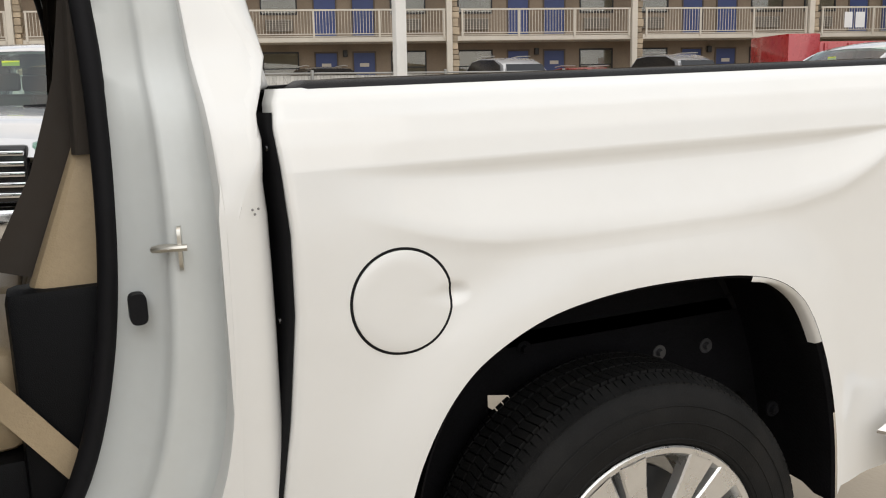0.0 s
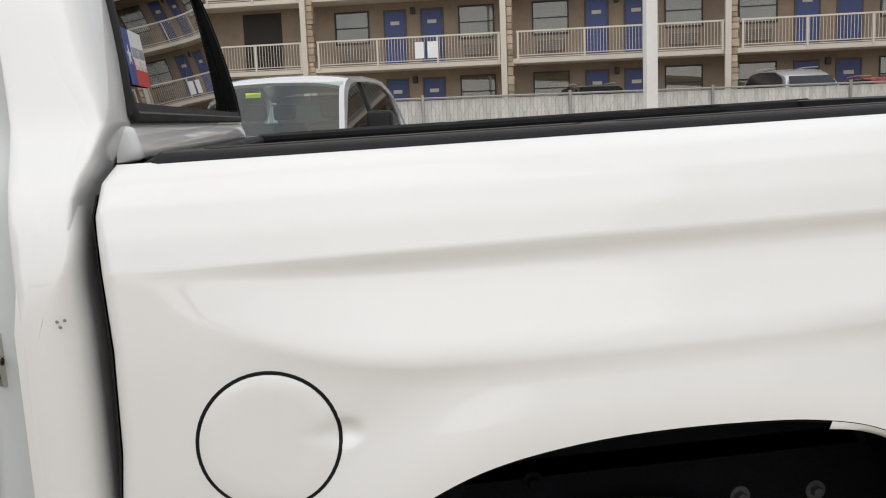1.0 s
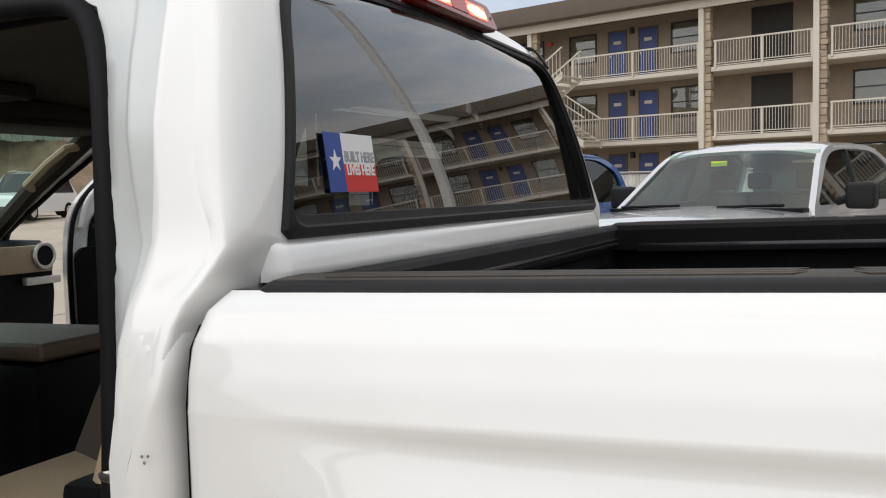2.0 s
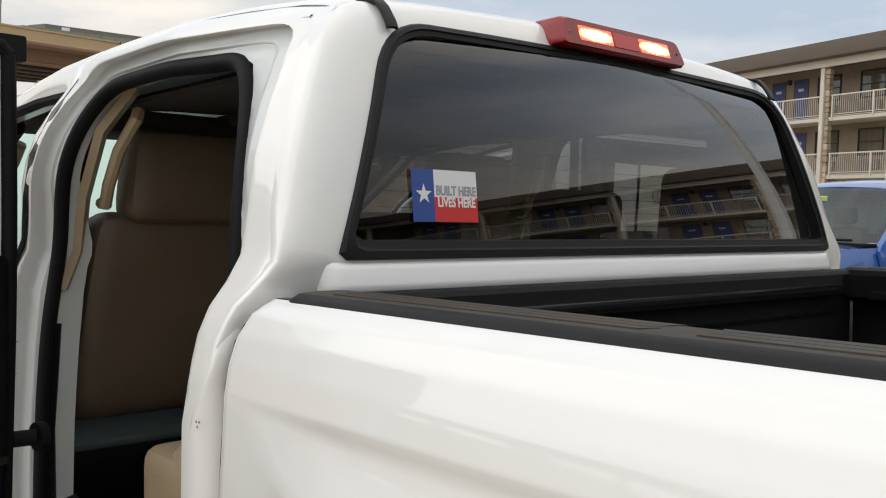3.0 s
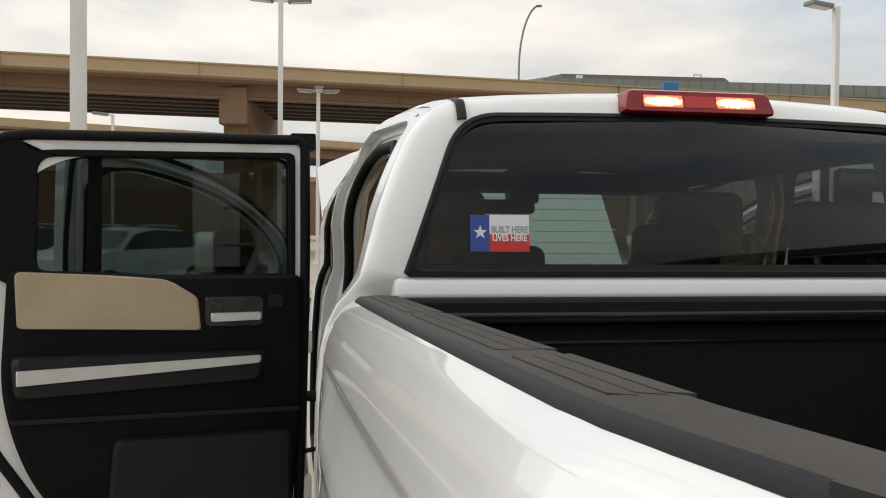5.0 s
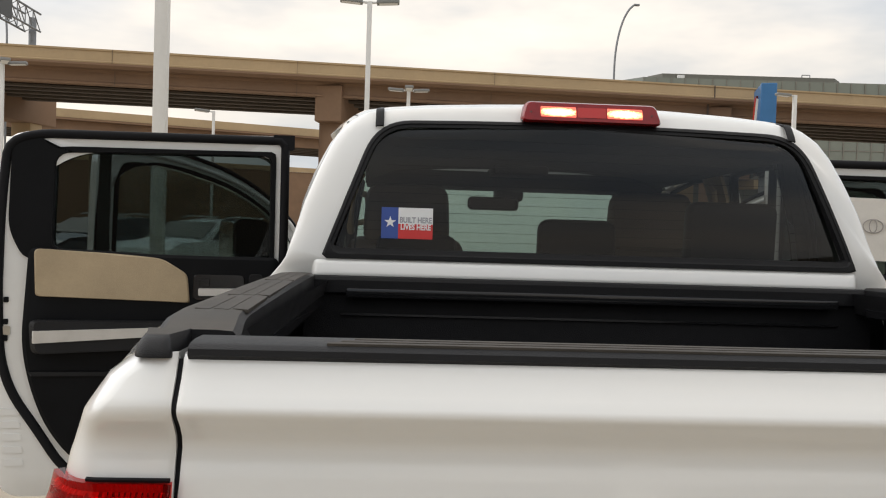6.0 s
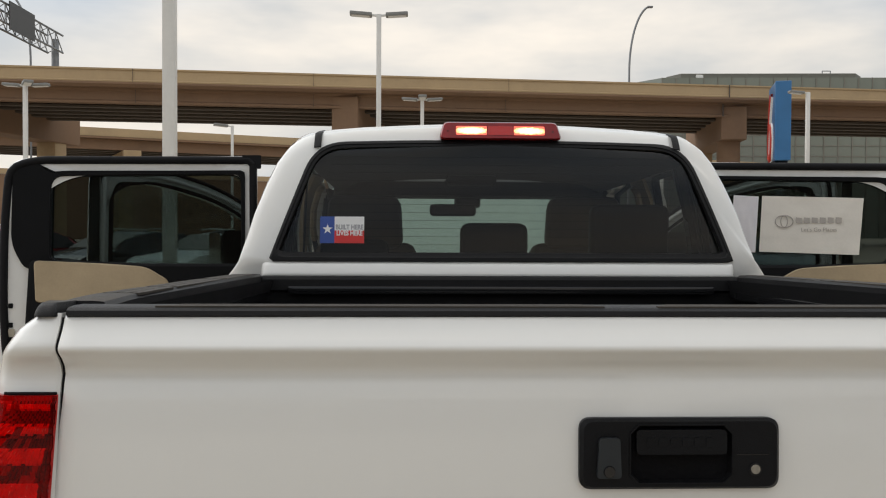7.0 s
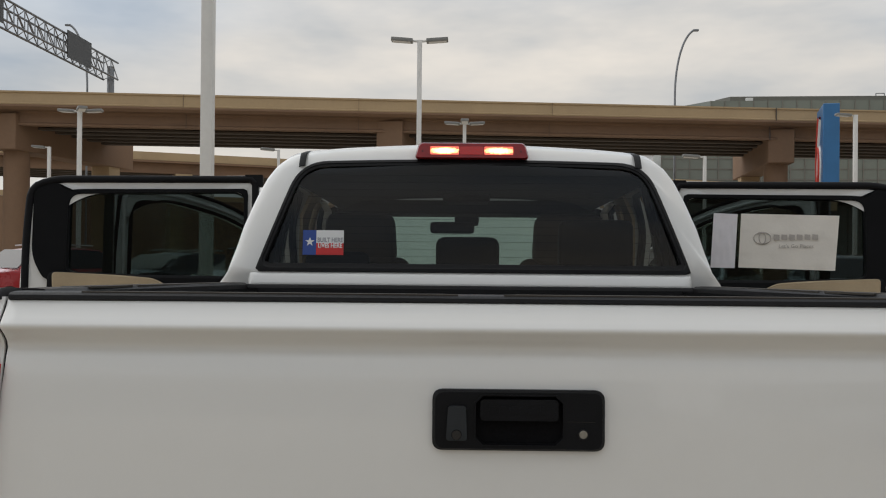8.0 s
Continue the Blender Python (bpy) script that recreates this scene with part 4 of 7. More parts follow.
def arch_liner(sx):
    bm = bmesh.new()
    rows = []
    for d, dw in ((0.0, 0.006), (0.012, 0.012), (0.014, 0.06), (-0.03, 0.12), (-0.05, 0.24), (-0.05, 0.312)):
        rows.append([(sx * (side_w(y, z) - dw), 1.15 + (y - 1.15) * (1 - d), 0.4 + (z - 0.4) * (1 - d)) for y, z in ARCH])
    grid(rows, False, bm)
    # inner panel, open under its sloping edge towards the axle
    low = [(0.40, 0.40), (0.561, 0.40), (0.562, 0.45), (0.662, 0.612), (1.0, 0.668), (1.357, 0.728), (1.3575, 0.40), (1.80, 0.40)]
    ys = sorted([y for y, z in low] + [0.62 + 0.035 * i for i in range(31)])
    def top(y):
        if not 0.62 < y < 1.66:
            return 0.825
        return min(1.035, max(0.825, 0.4 + (arch_low(y) - 0.4) * 1.05))
    def foot(y):
        return next(b0 + (b1 - b0) * (y - a0) / (a1 - a0) for (a0, b0), (a1, b1) in zip(low, low[1:]) if a0 <= y <= a1)
    grid([[(sx * 0.655, y, foot(y)), (sx * 0.655, y, (foot(y) + top(y)) / 2), (sx * 0.655, y, top(y))] for y in ys], False, bm)
    ob = part("wheel_arch_liner", bm, LINER, truck, "black moulded wheel arch liner with bolts")
    for y, z, x in ((0.908, 0.751, 0.655), (0.772, 0.746, 0.655), (1.266, 0.817, 0.655), (1.42, 0.90, 0.84), (1.55, 0.78, 0.80), (0.70, 0.62, 0.80)):
        b = bmesh.new()
        cyl(b, (sx * x, y, z), (sx * (x + 0.014), y, z), 0.011, 0.009, 6)
        cyl(b, (sx * (x - 0.004), y, z), (sx * (x + 0.003), y, z), 0.018, 0.018, 14)
        part("bolt", b, ALLOYDARK if x == 0.655 and y < 1 else LINER, ob)
    # the painted edge turned in behind the arch
    rows = []
    for dw, d in ((0.0, 0.002), (0.004, 0.010), (0.012, 0.018), (0.032, 0.020)):
        rows.append([(sx * (side_w(y, z) - dw * ease((0.92 - y) / 0.12)), 1.15 + (y - 1.15) * (1 - d), 0.4 + (z - 0.4) * (1 - d)) for y, z in ARCH if y < 0.92 and z > 0.80])
    part("arch_lip", grid(rows), PAINT, ob, "white painted arch edge", 50)
    return ob


def fuel_door(sx):
    c, r = (1.657, 1.037), 0.0885
    def at(rad, a, off):
        y, z = c[0] + rad * math.cos(a), c[1] + rad * math.sin(a)
        return (sx * (side_w(y, z) + off), y, z)
    n = 56
    rows = [[at(rr, 2 * math.pi * k / n, o) for k in range(n)] for rr, o in ((0.0035, 0.0035), (0.03, 0.0035), (0.06, 0.0035), (r - 0.005, 0.0035), (r - 0.0025, 0.0025), (r - 0.002, 0.0004))]
    bm = grid(rows, True)
    bm.faces.new(bm.verts[:n])
    lid = part("fuel_door", bm, PAINT, truck, "round white fuel filler door")
    bm = grid([[at(rr, 2 * math.pi * k / n, o) for k in range(n)] for rr, o in ((r - 0.0025, 0.0006), (r - 0.0015, 0.0014), (r + 0.0016, 0.0014), (r + 0.0026, 0.0002))], True)
    part("gap_ring", bm, SEAL, lid, "dark gap round the lid")


def rail_cap(sx):
    prof = [(0.872, 1.384), (0.878, 1.389), (0.874, 1.396), (0.864, 1.4015), (0.835, 1.4035), (0.800, 1.4035), (0.782, 1.4025), (0.774, 1.396), (0.772, 1.355), (0.80, 1.355)]
    rows = []
    for y, s, up in [(1.805, 0.55, -0.008), (1.79, 0.85, -0.003), (1.77, 1, 0)] + [(1.77 - 0.16 * i, 1, 0) for i in range(1, 9)] + [(0.36, 1, 0), (0.28, 1, 0), (0.2, 1, 0), (0.14, 1, 0), (0.075, 1, 0)]:
        tp = 0.062 * max(0.0, 1 - y / 1.8) ** 1.3 + 0.034 * ease((0.36 - y) / 0.36)
        rows.append([(sx * (a - tp * (0.72 + 0.28 * (a - 0.774) / 0.105)), y, 1.355 + (b - 1.355) * (s if y > 1.5 else 1) + up) for a, b in prof])
    wide = max(abs(p[0]) for p in rows[-1]) + 0.0006
    bm = grid(rows, True)
    bm.faces.new([v for v in bm.verts[:len(prof)]])
    bm.faces.new([v for v in list(bm.verts)[-len(prof):]][::-1])
    for fc in bm.faces:
        fc.material_index = int(fc.calc_center_median().z > 1.4)
    cap = part("bed_rail_cap", bm, None, truck, "black ribbed plastic rail cap, dusty on top", 35, [RAIL, RAILDUST])
    # the rear end turns in to the tailgate
    plan = rounded([(wide, 0.0775), (wide - 0.006, 0.004), (0.7535, 0.001), (0.7525, 0.0775)], [0.0, 0.036, 0.008, 0.0], 7)
    bm = bmesh.new()
    loops = []
    mid_x, mid_y = (wide + 0.7525) / 2, 0.06
    for z, cut in ((1.3865, 0.0), (1.3890, 0.0), (1.3940, 0.003), (1.3995, 0.008), (1.4040, 0.016)):
        loop = []
        for px, py in plan:
            d = Vector((mid_x - px, mid_y - py))
            q = Vector((px, py)) + d.normalized() * cut if py < 0.077 else Vector((px, py))
            loop.append(bm.verts.new((sx * q.x, q.y, z)))
        loops.append(loop)
    for q, r in zip(loops, loops[1:]):
        for i in range(len(q)):
            bm.faces.new((q[i], q[(i + 1) % len(q)], r[(i + 1) % len(q)], r[i]))
    bm.faces.new(loops[-1]).material_index = 1
    part("rail_end", bm, None, cap, "", 35, [RAIL, RAILDUST])
    for y0, y1 in ((1.72, 1.20), (1.16, 0.62), (0.58, 0.32)):
        for off in (0.796, 0.818, 0.840):
            b = bmesh.new()
            t0, t1 = (0.060 * max(0.0, 1 - q / 1.8) ** 1.3 + 0.034 * ease((0.36 - q) / 0.36) for q in (y1, y0))
            top = 1.4041
            prism(b, [(off - t0 - 0.0095, y1), (off - t0 + 0.0095, y1 + 0.012), (off - t1 + 0.0095, y0 - 0.012), (off - t1 - 0.0095, y0)], lambda u, v, d: (sx * u, v, d), 1.400, top)
            part("rib", b, RAILDUST, cap, smooth=0)
    return cap


def bed_inside():
    bm = boxes((-0.655, 0.655, 0.07, 1.77, 0.82, 0.86), *[(q, q + 0.145, y0, y1, 0.82, 0.86) for q in (-0.8, 0.655) for y0, y1 in ((0.07, 0.60), (1.69, 1.77))], bevel=0.004)
    floor_ = part("bed_floor", bm, LINING, truck, "black lined load bed floor")
    for i in range(11):
        x = -0.60 + i * 0.12
        part("floor_rib", boxes((x - 0.035, x + 0.035, 0.10, 1.74, 0.857, 0.872), bevel=0.006), LINING, floor_)
    for sx in (-1, 1):
        rows = [[(sx * (x if z > 1.06 or not 0.61 < y < 1.68 else 0.65), y, z) for y in (0.06, 0.5, 0.60, 0.62, 1.0, 1.5, 1.67, 1.69, 1.785)] for x, z in ((0.735, 1.385), (0.75, 1.33), (0.845, 1.31), (0.85, 1.10), (0.85, 1.05), (0.85, 0.9), (0.80, 0.84))]
        wall = part("bed_wall", grid(rows), LINING, truck, "black lined bed wall")
        part("deck_rail", boxes((sx * 0.765, sx * 0.742, 0.25, 1.70, 1.325, 1.348), bevel=0.003), GLOSSBLACK, wall, "dark tie-down rail")
        rows = []
        for k in range(17):
            a = math.pi * k / 16
            rows.append([(sx * x, 1.13 + 0.48 * math.cos(a), 0.86 + 0.22 * math.sin(a) ** 0.6) for x in (0.86, 0.66)])
        part("wheel_tub", thick(grid(rows), 0.01), LINING, wall)
    bm = bmesh.new()
    rows = [[(x, y, z) for x in (-0.80, -0.4, 0.0, 0.4, 0.80)] for y, z in ((1.80, 1.396), (1.775, 1.398), (1.763, 1.394), (1.757, 1.386), (1.757, 1.352), (1.772, 1.345), (1.772, 0.84))]
    front = part("bed_front_wall", thick(grid(rows), 0.012), LINING, truck, "black bed front wall with a slotted tie-down rail")
    part("tie_down_rail", boxes((-0.685, 0.685, 1.730, 1.758, 1.340, 1.366), bevel=0.006), GLOSSBLACK, front)
    part("rail_slot", boxes((-0.66, 0.66, 1.7285, 1.732, 1.350, 1.3555)), TRIM, front)
    part("lower_groove", boxes((-0.70, 0.70, 1.764, 1.773, 1.290, 1.296)), GLOSSBLACK, front)


def tailgate():
    xs = [-0.7455, -0.744, -0.739] + [-0.72 + 0.09 * i for i in range(17)] + [0.739, 0.744, 0.7455]
    rows = []
    for z, y in GATE:
        rows.append([(x * (1 if z > 1.29 else 1 + (1.29 - z) * 0.09), y + (0.008 if abs(x) > 0.745 else 0.0025 if abs(x) > 0.743 else 0) + 0.003 * (x / 0.74) ** 2, z) for x in xs])
    rows.append([(x, 0.055, 1.391) for x in xs])
    rows.append([(x, 0.06, 0.75) for x in xs])
    rows.append([(x, 0.012, 0.70) for x in xs])
    bm = grid(rows)
    gate = part("tailgate", bm, PAINT, truck, "white tailgate with a pressed band under its top edge", 40)
    prof = [(0.008, 1.3855), (0.003, 1.3895), (0.004, 1.3945), (0.010, 1.3980), (0.03, 1.4000), (0.065, 1.4000), (0.076, 1.397), (0.079, 1.355), (0.05, 1.355)]
    bm = grid([[(x, y, z) for y, z in prof] for x in (-0.740, -0.736, -0.4, 0.0, 0.4, 0.736, 0.740)], True)
    cap = part("tailgate_cap", bm, RAIL, gate, "black ribbed plastic tailgate cap")
    for x0, x1 in ((-0.64, -0.03), (0.02, 0.66)):
        for y in (0.018, 0.036, 0.054):
            part("rib", boxes((x0 + 0.6 * y, x1 - 0.6 * y, y - 0.006, y + 0.006, 1.3970, 1.4006), bevel=0.0003, seg=1), RAILDUST, cap)
    for s in (-0.7475, 0.7475):
        rows = [[(s * (1 if z > 1.29 else 1 + (1.29 - z) * 0.09) + d, y + 0.0115, z) for d in (-0.0035, 0.0035)] for z, y in GATE if z < 1.387]
        part("gate_gap", thick(grid(rows), 0.02), SEAL, gate)
    # handle
    def fn(u, v, d):
        return (0.0525 + u, -0.004 - d, 1.211 + v)
    out = rounded([(-0.131, -0.046), (0.131, -0.046), (0.131, 0.046), (-0.131, 0.046)], 0.016, 5)
    bm = bmesh.new()
    lo = [bm.verts.new(fn(*p, -0.002)) for p in out]
    mid = [bm.verts.new(fn(*p, 0.007)) for p in out]
    inn = [bm.verts.new(fn(p[0] * 0.965, p[1] * 0.92, 0.0125)) for p in out]
    for a, b in ((lo, mid), (mid, inn)):
        for i in range(len(a)):
            bm.faces.new((a[i], a[(i + 1) % len(a)], b[(i + 1) % len(a)], b[i]))
    # the cup has cut corners
    cup = []
    for (a0, b0), (a1, b1) in (((-0.065, -0.026), (-0.054, -0.037)), ((0.056, -0.037), (0.067, -0.026)), ((0.067, 0.026), (0.056, 0.037)), ((-0.054, 0.037), (-0.065, 0.026))):
        cup += [Vector((a0 + (a1 - a0) * j / 5, b0 + (b1 - b0) * j / 5)) for j in range(6)]
    edge = [bm.verts.new(fn(*p, 0.0125)) for p in cup]
    for i in range(len(inn)):
        bm.faces.new((inn[i], inn[(i + 1) % len(inn)], edge[(i + 1) % len(inn)], edge[i]))
    bezel = part("handle_bezel", bm, HANDLEBLACK, gate, "black plastic tailgate handle bezel with a lock")
    bm = bmesh.new()
    ring(bm, [(p[0] * 1.03, p[1] * 1.05) for p in cup], cup, fn, 0.012, 0.0140)
    part("cup_rim", bm, HANDLEBLACK, bezel)
    bm = bmesh.new()
    rim = [bm.verts.new(fn(*p, 0.0123)) for p in cup]
    low = [bm.verts.new(fn(p[0] * 0.97, p[1] * 0.95, 0.0015)) for p in cup]
    for i in range(len(rim)):
        bm.faces.new((rim[i], rim[(i + 1) % len(rim)], low[(i + 1) % len(rim)], low[i]))
    bm.faces.new(low)
    # blacker than the bezel: the recess's shade is put into its colour
    part("cup", bm, LINER, bezel)
    bm = bmesh.new()
    prism(bm, rounded([(-0.058, 0.000), (0.060, 0.000), (0.060, 0.032), (-0.058, 0.032)], 0.006, 3), fn, 0.0060, 0.0150)
    lever = part("handle_lever", bm, HANDLEBLACK, bezel)
    for i in range(6):
        bm = bmesh.new()
        prism(bm, rounded([(-0.045 + i * 0.0155, 0.010), (-0.034 + i * 0.0155, 0.010), (-0.034 + i * 0.0155, 0.022), (-0.045 + i * 0.0155, 0.022)], 0.003, 2), fn, 0.0145, 0.0160)
        part("embossed_bar", bm, HANDLEBLACK, lever)
    bm = bmesh.new()
    prism(bm, rounded([(-0.110, -0.030), (-0.078, -0.030), (-0.080, 0.022), (-0.107, 0.022)], 0.005, 3), fn, 0.0118, 0.0185)
    eye = part("rear_camera", bm, CAMCOVER, bezel, "dark grey rear camera cover")
    bm = bmesh.new()
    cyl(bm, fn(-0.094, -0.021, 0.0185), fn(-0.094, -0.021, 0.0215), 0.008, 0.007, 16)
    part("lens", bm, GLOSSBLACK, eye)
    bm = bmesh.new()
    cyl(bm, fn(0.0975, -0.020, 0.0115), fn(0.0975, -0.020, 0.0150), 0.0085, 0.0080, 20)
    part("lock_ring", bm, BLACK, bezel)
    bm = bmesh.new()
    cyl(bm, fn(0.0975, -0.0195, 0.0150), fn(0.0975, -0.0195, 0.0160), 0.0062, 0.0058, 18)
    part("lock_barrel", bm, DULLZINC, bezel)
    part("shut_line", boxes((0.126, 0.168, -0.0172, -0.0158, 1.2098, 1.2106)), GLOSSBLACK, bezel)
    return gate


def tail_lamp(sx):
    """Red lamp wrapped round the bed's rear corner."""
    def at(u, z, off):
        # u: 0 at the tailgate, 1 at the start of the corner, 2 at its end, 3 on the side
        w = side_w(max(0.08, 0.08 + (u - 2) * 0.12), z)
        y0 = 0.003 + lip(z)
        if u < 1:
            edge = max(0.7493, 0.7472 * (1 + max(1.29 - z, 0.0) * 0.09))
            x = edge + (w - turn(z) - edge) * u
            return (sx * x, y0 - off, z)
        if u < 2:
            a = radians(90) * (2 - u)
            return (sx * (w - turn(z) + (turn(z) + off) * math.cos(a)), 0.08 - (0.077 + off) * math.sin(a) + lip(z) * (2 - u), z)
        return (sx * (w + off), 0.08 + (u - 2) * 0.12, z)
    us = [0, 0.04, 0.25, 0.5, 0.75] + [1 + k / 8 for k in range(9)] + [2.3, 2.6, 2.9, 2.96, 3.0]
    def end(z):
        return 1.72 + 1.28 * ease((1.287 - z) / 0.16)
    zs = [0.93 + 0.357 * k / 22 for k in range(23)]
    rows = []
    for z in [0.93] + zs + [1.287]:
        edge = (z <= 0.93 or z >= 1.287)
        rows.append([at(u * end(z) / 3.0, z, 0.001 if (edge and len(rows) in (0, 24)) or u == 0 or u == 3.0 else 0.010) for u in us])
    rim = [at(u * end(1.2875) / 3.0, 1.2885, 0.004) for u in us[1:-5]]
    bm = bmesh.new()
    tube(bm, rim, 0.0022, 6)
    part("lamp_gasket", bm, SEAL, truck, "dark gasket over the tail lamp")
    lamp = part("tail_lamp", grid(rows), LENSCLEAR, truck, "red faceted tail lamp lens, lit dull red", 40)
    rng = random.Random(4)
    rows = []
    nu, nzz = 60, 112
    bands = ((0.0, 0.10, 1), (0.10, 0.20, 2), (0.20, 0.30, 1), (0.30, 0.40, 2), (0.40, 0.50, 1), (0.50, 0.56, 2), (0.56, 0.63, 1), (0.63, 0.688, 2), (0.688, 0.752, 1), (0.752, 0.812, 2), (0.812, 0.862, 1), (0.862, 0.90, 2), (0.90, 0.948, 3), (0.948, 0.974, 2), (0.974, 1.2, 0))
    def band(v):
        return next(k for lo, hi, k in bands if v < hi)
    jag = [0.010 * rng.random() for i in range(nu + 1)]
    for j in range(nzz + 1):
        z = 0.935 + 0.3505 * j / nzz
        k = band(j / nzz)
        flute = 0.0035 if k in (1, 2, 3) else 0.0008
        rows.append([at((0.004 + 2.99 * i / nu) * end(z) / 3.0, z, 0.0042 + flute * (0.5 + 0.5 * math.cos(i * math.pi)) * (0.2 + 0.8 * rng.random()) + (0.003 if k == 2 else 0)) for i in range(nu + 1)])
    bm = grid(rows)
    tone = [[rng.random() for i in range(nu // 3 + 1)] for j in range(nzz // 5 + 1)]
    for k, fc in enumerate(bm.faces):
        j, i = divmod(k, nu)
        v, u = j / nzz, i / nu
        b_ = band(v + jag[i])
        run = tone[j // 5][i // 3]
        if u < 0.06:
            fc.material_index = 1
        elif u > 0.62 or v > 0.975:
            fc.material_index = 0
        elif b_ == 2:
            fc.material_index = 2 if run < 0.85 or u < 0.3 else 0
        elif b_ == 1:
            fc.material_index = 1 if run < 0.62 else 0
        else:
            fc.material_index = 1 if (i + j) % 3 == 0 else 0
    part("reflector", bm, None, lamp, "bright and dark red facets", 0, [LENSRED, LENSDEEP, LENSBRIGHT])


def rear_wheel(name, sx, y, zc, xo=0.935):
    """Tyre with cut tread blocks and a spoked alloy rim; xo: the outer sidewall."""
    R, W = 0.405, 0.262
    hub = new(name)
    hub.parent = truck
    tagged(hub, "black road tyre on a machined alloy rim")
    n = 72
    prof = [(0.262, 0.020), (0.275, 0.006), (0.30, 0.0), (0.335, 0.001), (0.368, 0.008), (0.385, 0.018), (0.396, 0.032), (0.399, 0.05), (0.400, W / 2), (0.399, W - 0.05), (0.396, W - 0.032), (0.385, W - 0.018), (0.335, W), (0.262, W - 0.02)]
    rows = [[(sx * (xo - d), y + r * math.cos(2 * math.pi * k / n), zc + r * math.sin(2 * math.pi * k / n)) for k in range(n)] for r, d in prof]
    tyre = part("tyre", grid(rows, True), TYRE, hub, "black tyre with siped shoulder blocks")
    bm = bmesh.new()
    blocks = 132
    for k in range(blocks):
        a = 2 * math.pi * k / blocks
        for d0, d1, sk in ((0.024, 0.062, 0.012), (0.070, 0.118, -0.012), (0.126, 0.165, 0.010), (0.172, 0.205, -0.010), (0.212, 0.245, 0.012)):
            vs = []
            for r, da in ((0.396, 0.0), (0.4085 if 0.05 < d0 else 0.405, 0.0)):
                for d, s in ((d0, -1), (d1, -1), (d1, 1), (d0, 1)):
                    aa = a + s * 0.0195 + (d - d0) / (d1 - d0) * sk
                    rr = r - (0.012 if d < 0.03 or d > 0.24 else 0)
                    vs.append(bm.verts.new((sx * (xo - d), y + rr * math.cos(aa), zc + rr * math.sin(aa))))
            for q in ((4, 5, 6, 7), (0, 1, 5, 4), (1, 2, 6, 5), (2, 3, 7, 6), (3, 0, 4, 7)):
                bm.faces.new([vs[i] for i in q])
    tagged(part("tread_pattern", bm, TYRE, tyre, smooth=0), kind="stuff")
    for rr, dd in ((0.318, 0.0005), (0.352, 0.004), (0.283, 0.004)):
        b = bmesh.new()
        ringp = [(sx * (xo - dd), y + rr * math.cos(2 * math.pi * k / 60), zc + rr * math.sin(2 * math.pi * k / 60)) for k in range(61)]
        part("sidewall_ridge", tube(b, ringp, 0.0018, 5), TYRE, tyre)
    prof = [(0.262, 0.012), (0.267, 0.006), (0.264, 0.002), (0.252, 0.004), (0.244, 0.014), (0.236, 0.05), (0.225, 0.20)]
    rows = [[(sx * (xo - 0.004 - d), y + r * math.cos(2 * math.pi * k / n), zc + r * math.sin(2 * math.pi * k / n)) for k in range(n)] for r, d in prof]
    rim = part("rim", grid(rows, True), ALLOY, hub, "machined bright alloy rim with dark pockets")
    b = bmesh.new()
    cyl(b, (sx * (xo - 0.11), y, zc), (sx * (xo - 0.13), y, zc), 0.19, 0.19, 40)
    cyl(b, (sx * (xo - 0.02), y, zc), (sx * (xo - 0.14), y, zc), 0.075, 0.08, 30)
    part("hub", b, ALLOYDARK, rim)
    for k in range(6):
        a0 = radians(60 * k + 8)
        for s in (-1, 1):
            bm = bmesh.new()
            rws = []
            for r, hw, dep in ((0.055, 0.020, 0.020), (0.12, 0.022, 0.018), (0.19, 0.026, 0.012), (0.252, 0.034, 0.006)):
                aa = a0 + s * (0.17 + 0.02 * r)
                c, sn = math.cos(aa), math.sin(aa)
                def pt(off, d):
                    return (sx * (xo - d), y + r * c - off * sn, zc + r * sn + off * c)
                rws.append([pt(-hw, dep + 0.03), pt(-hw, dep + 0.004), pt(-hw + 0.004, dep), pt(hw - 0.004, dep), pt(hw, dep + 0.004), pt(hw, dep + 0.03)])
            part("spoke", grid(rws, True, bm), ALLOY, rim)
    b = bmesh.new()
    cyl(b, (sx * (xo - 0.012), y, zc), (sx * (xo - 0.03), y, zc), 0.045, 0.052, 28)
    part("centre_cap", b, ALLOY, rim)
    for k in range(5):
        a = 2 * math.pi * k / 5
        b = bmesh.new()
        cyl(b, (sx * (xo - 0.01), y + 0.064 * math.cos(a), zc + 0.064 * math.sin(a)), (sx * (xo - 0.03), y + 0.064 * math.cos(a), zc + 0.064 * math.sin(a)), 0.010, 0.011, 6)
        part("wheel_nut", b, CHROME, rim)


LENSCLEAR = glass("red_lamp_cover", (0.85, 0.07, 0.06), ior=1.25, power=6.5)
for s in (-1, 1):
    bed_side(s)
    arch_liner(s)
    rail_cap(s)
    tail_lamp(s)
    rear_wheel("rear_wheel", s, 1.125, 0.391)
    rear_wheel("front_wheel", s, 4.81, 0.499)
fuel_door(-1)
bed_inside()
tailgate()
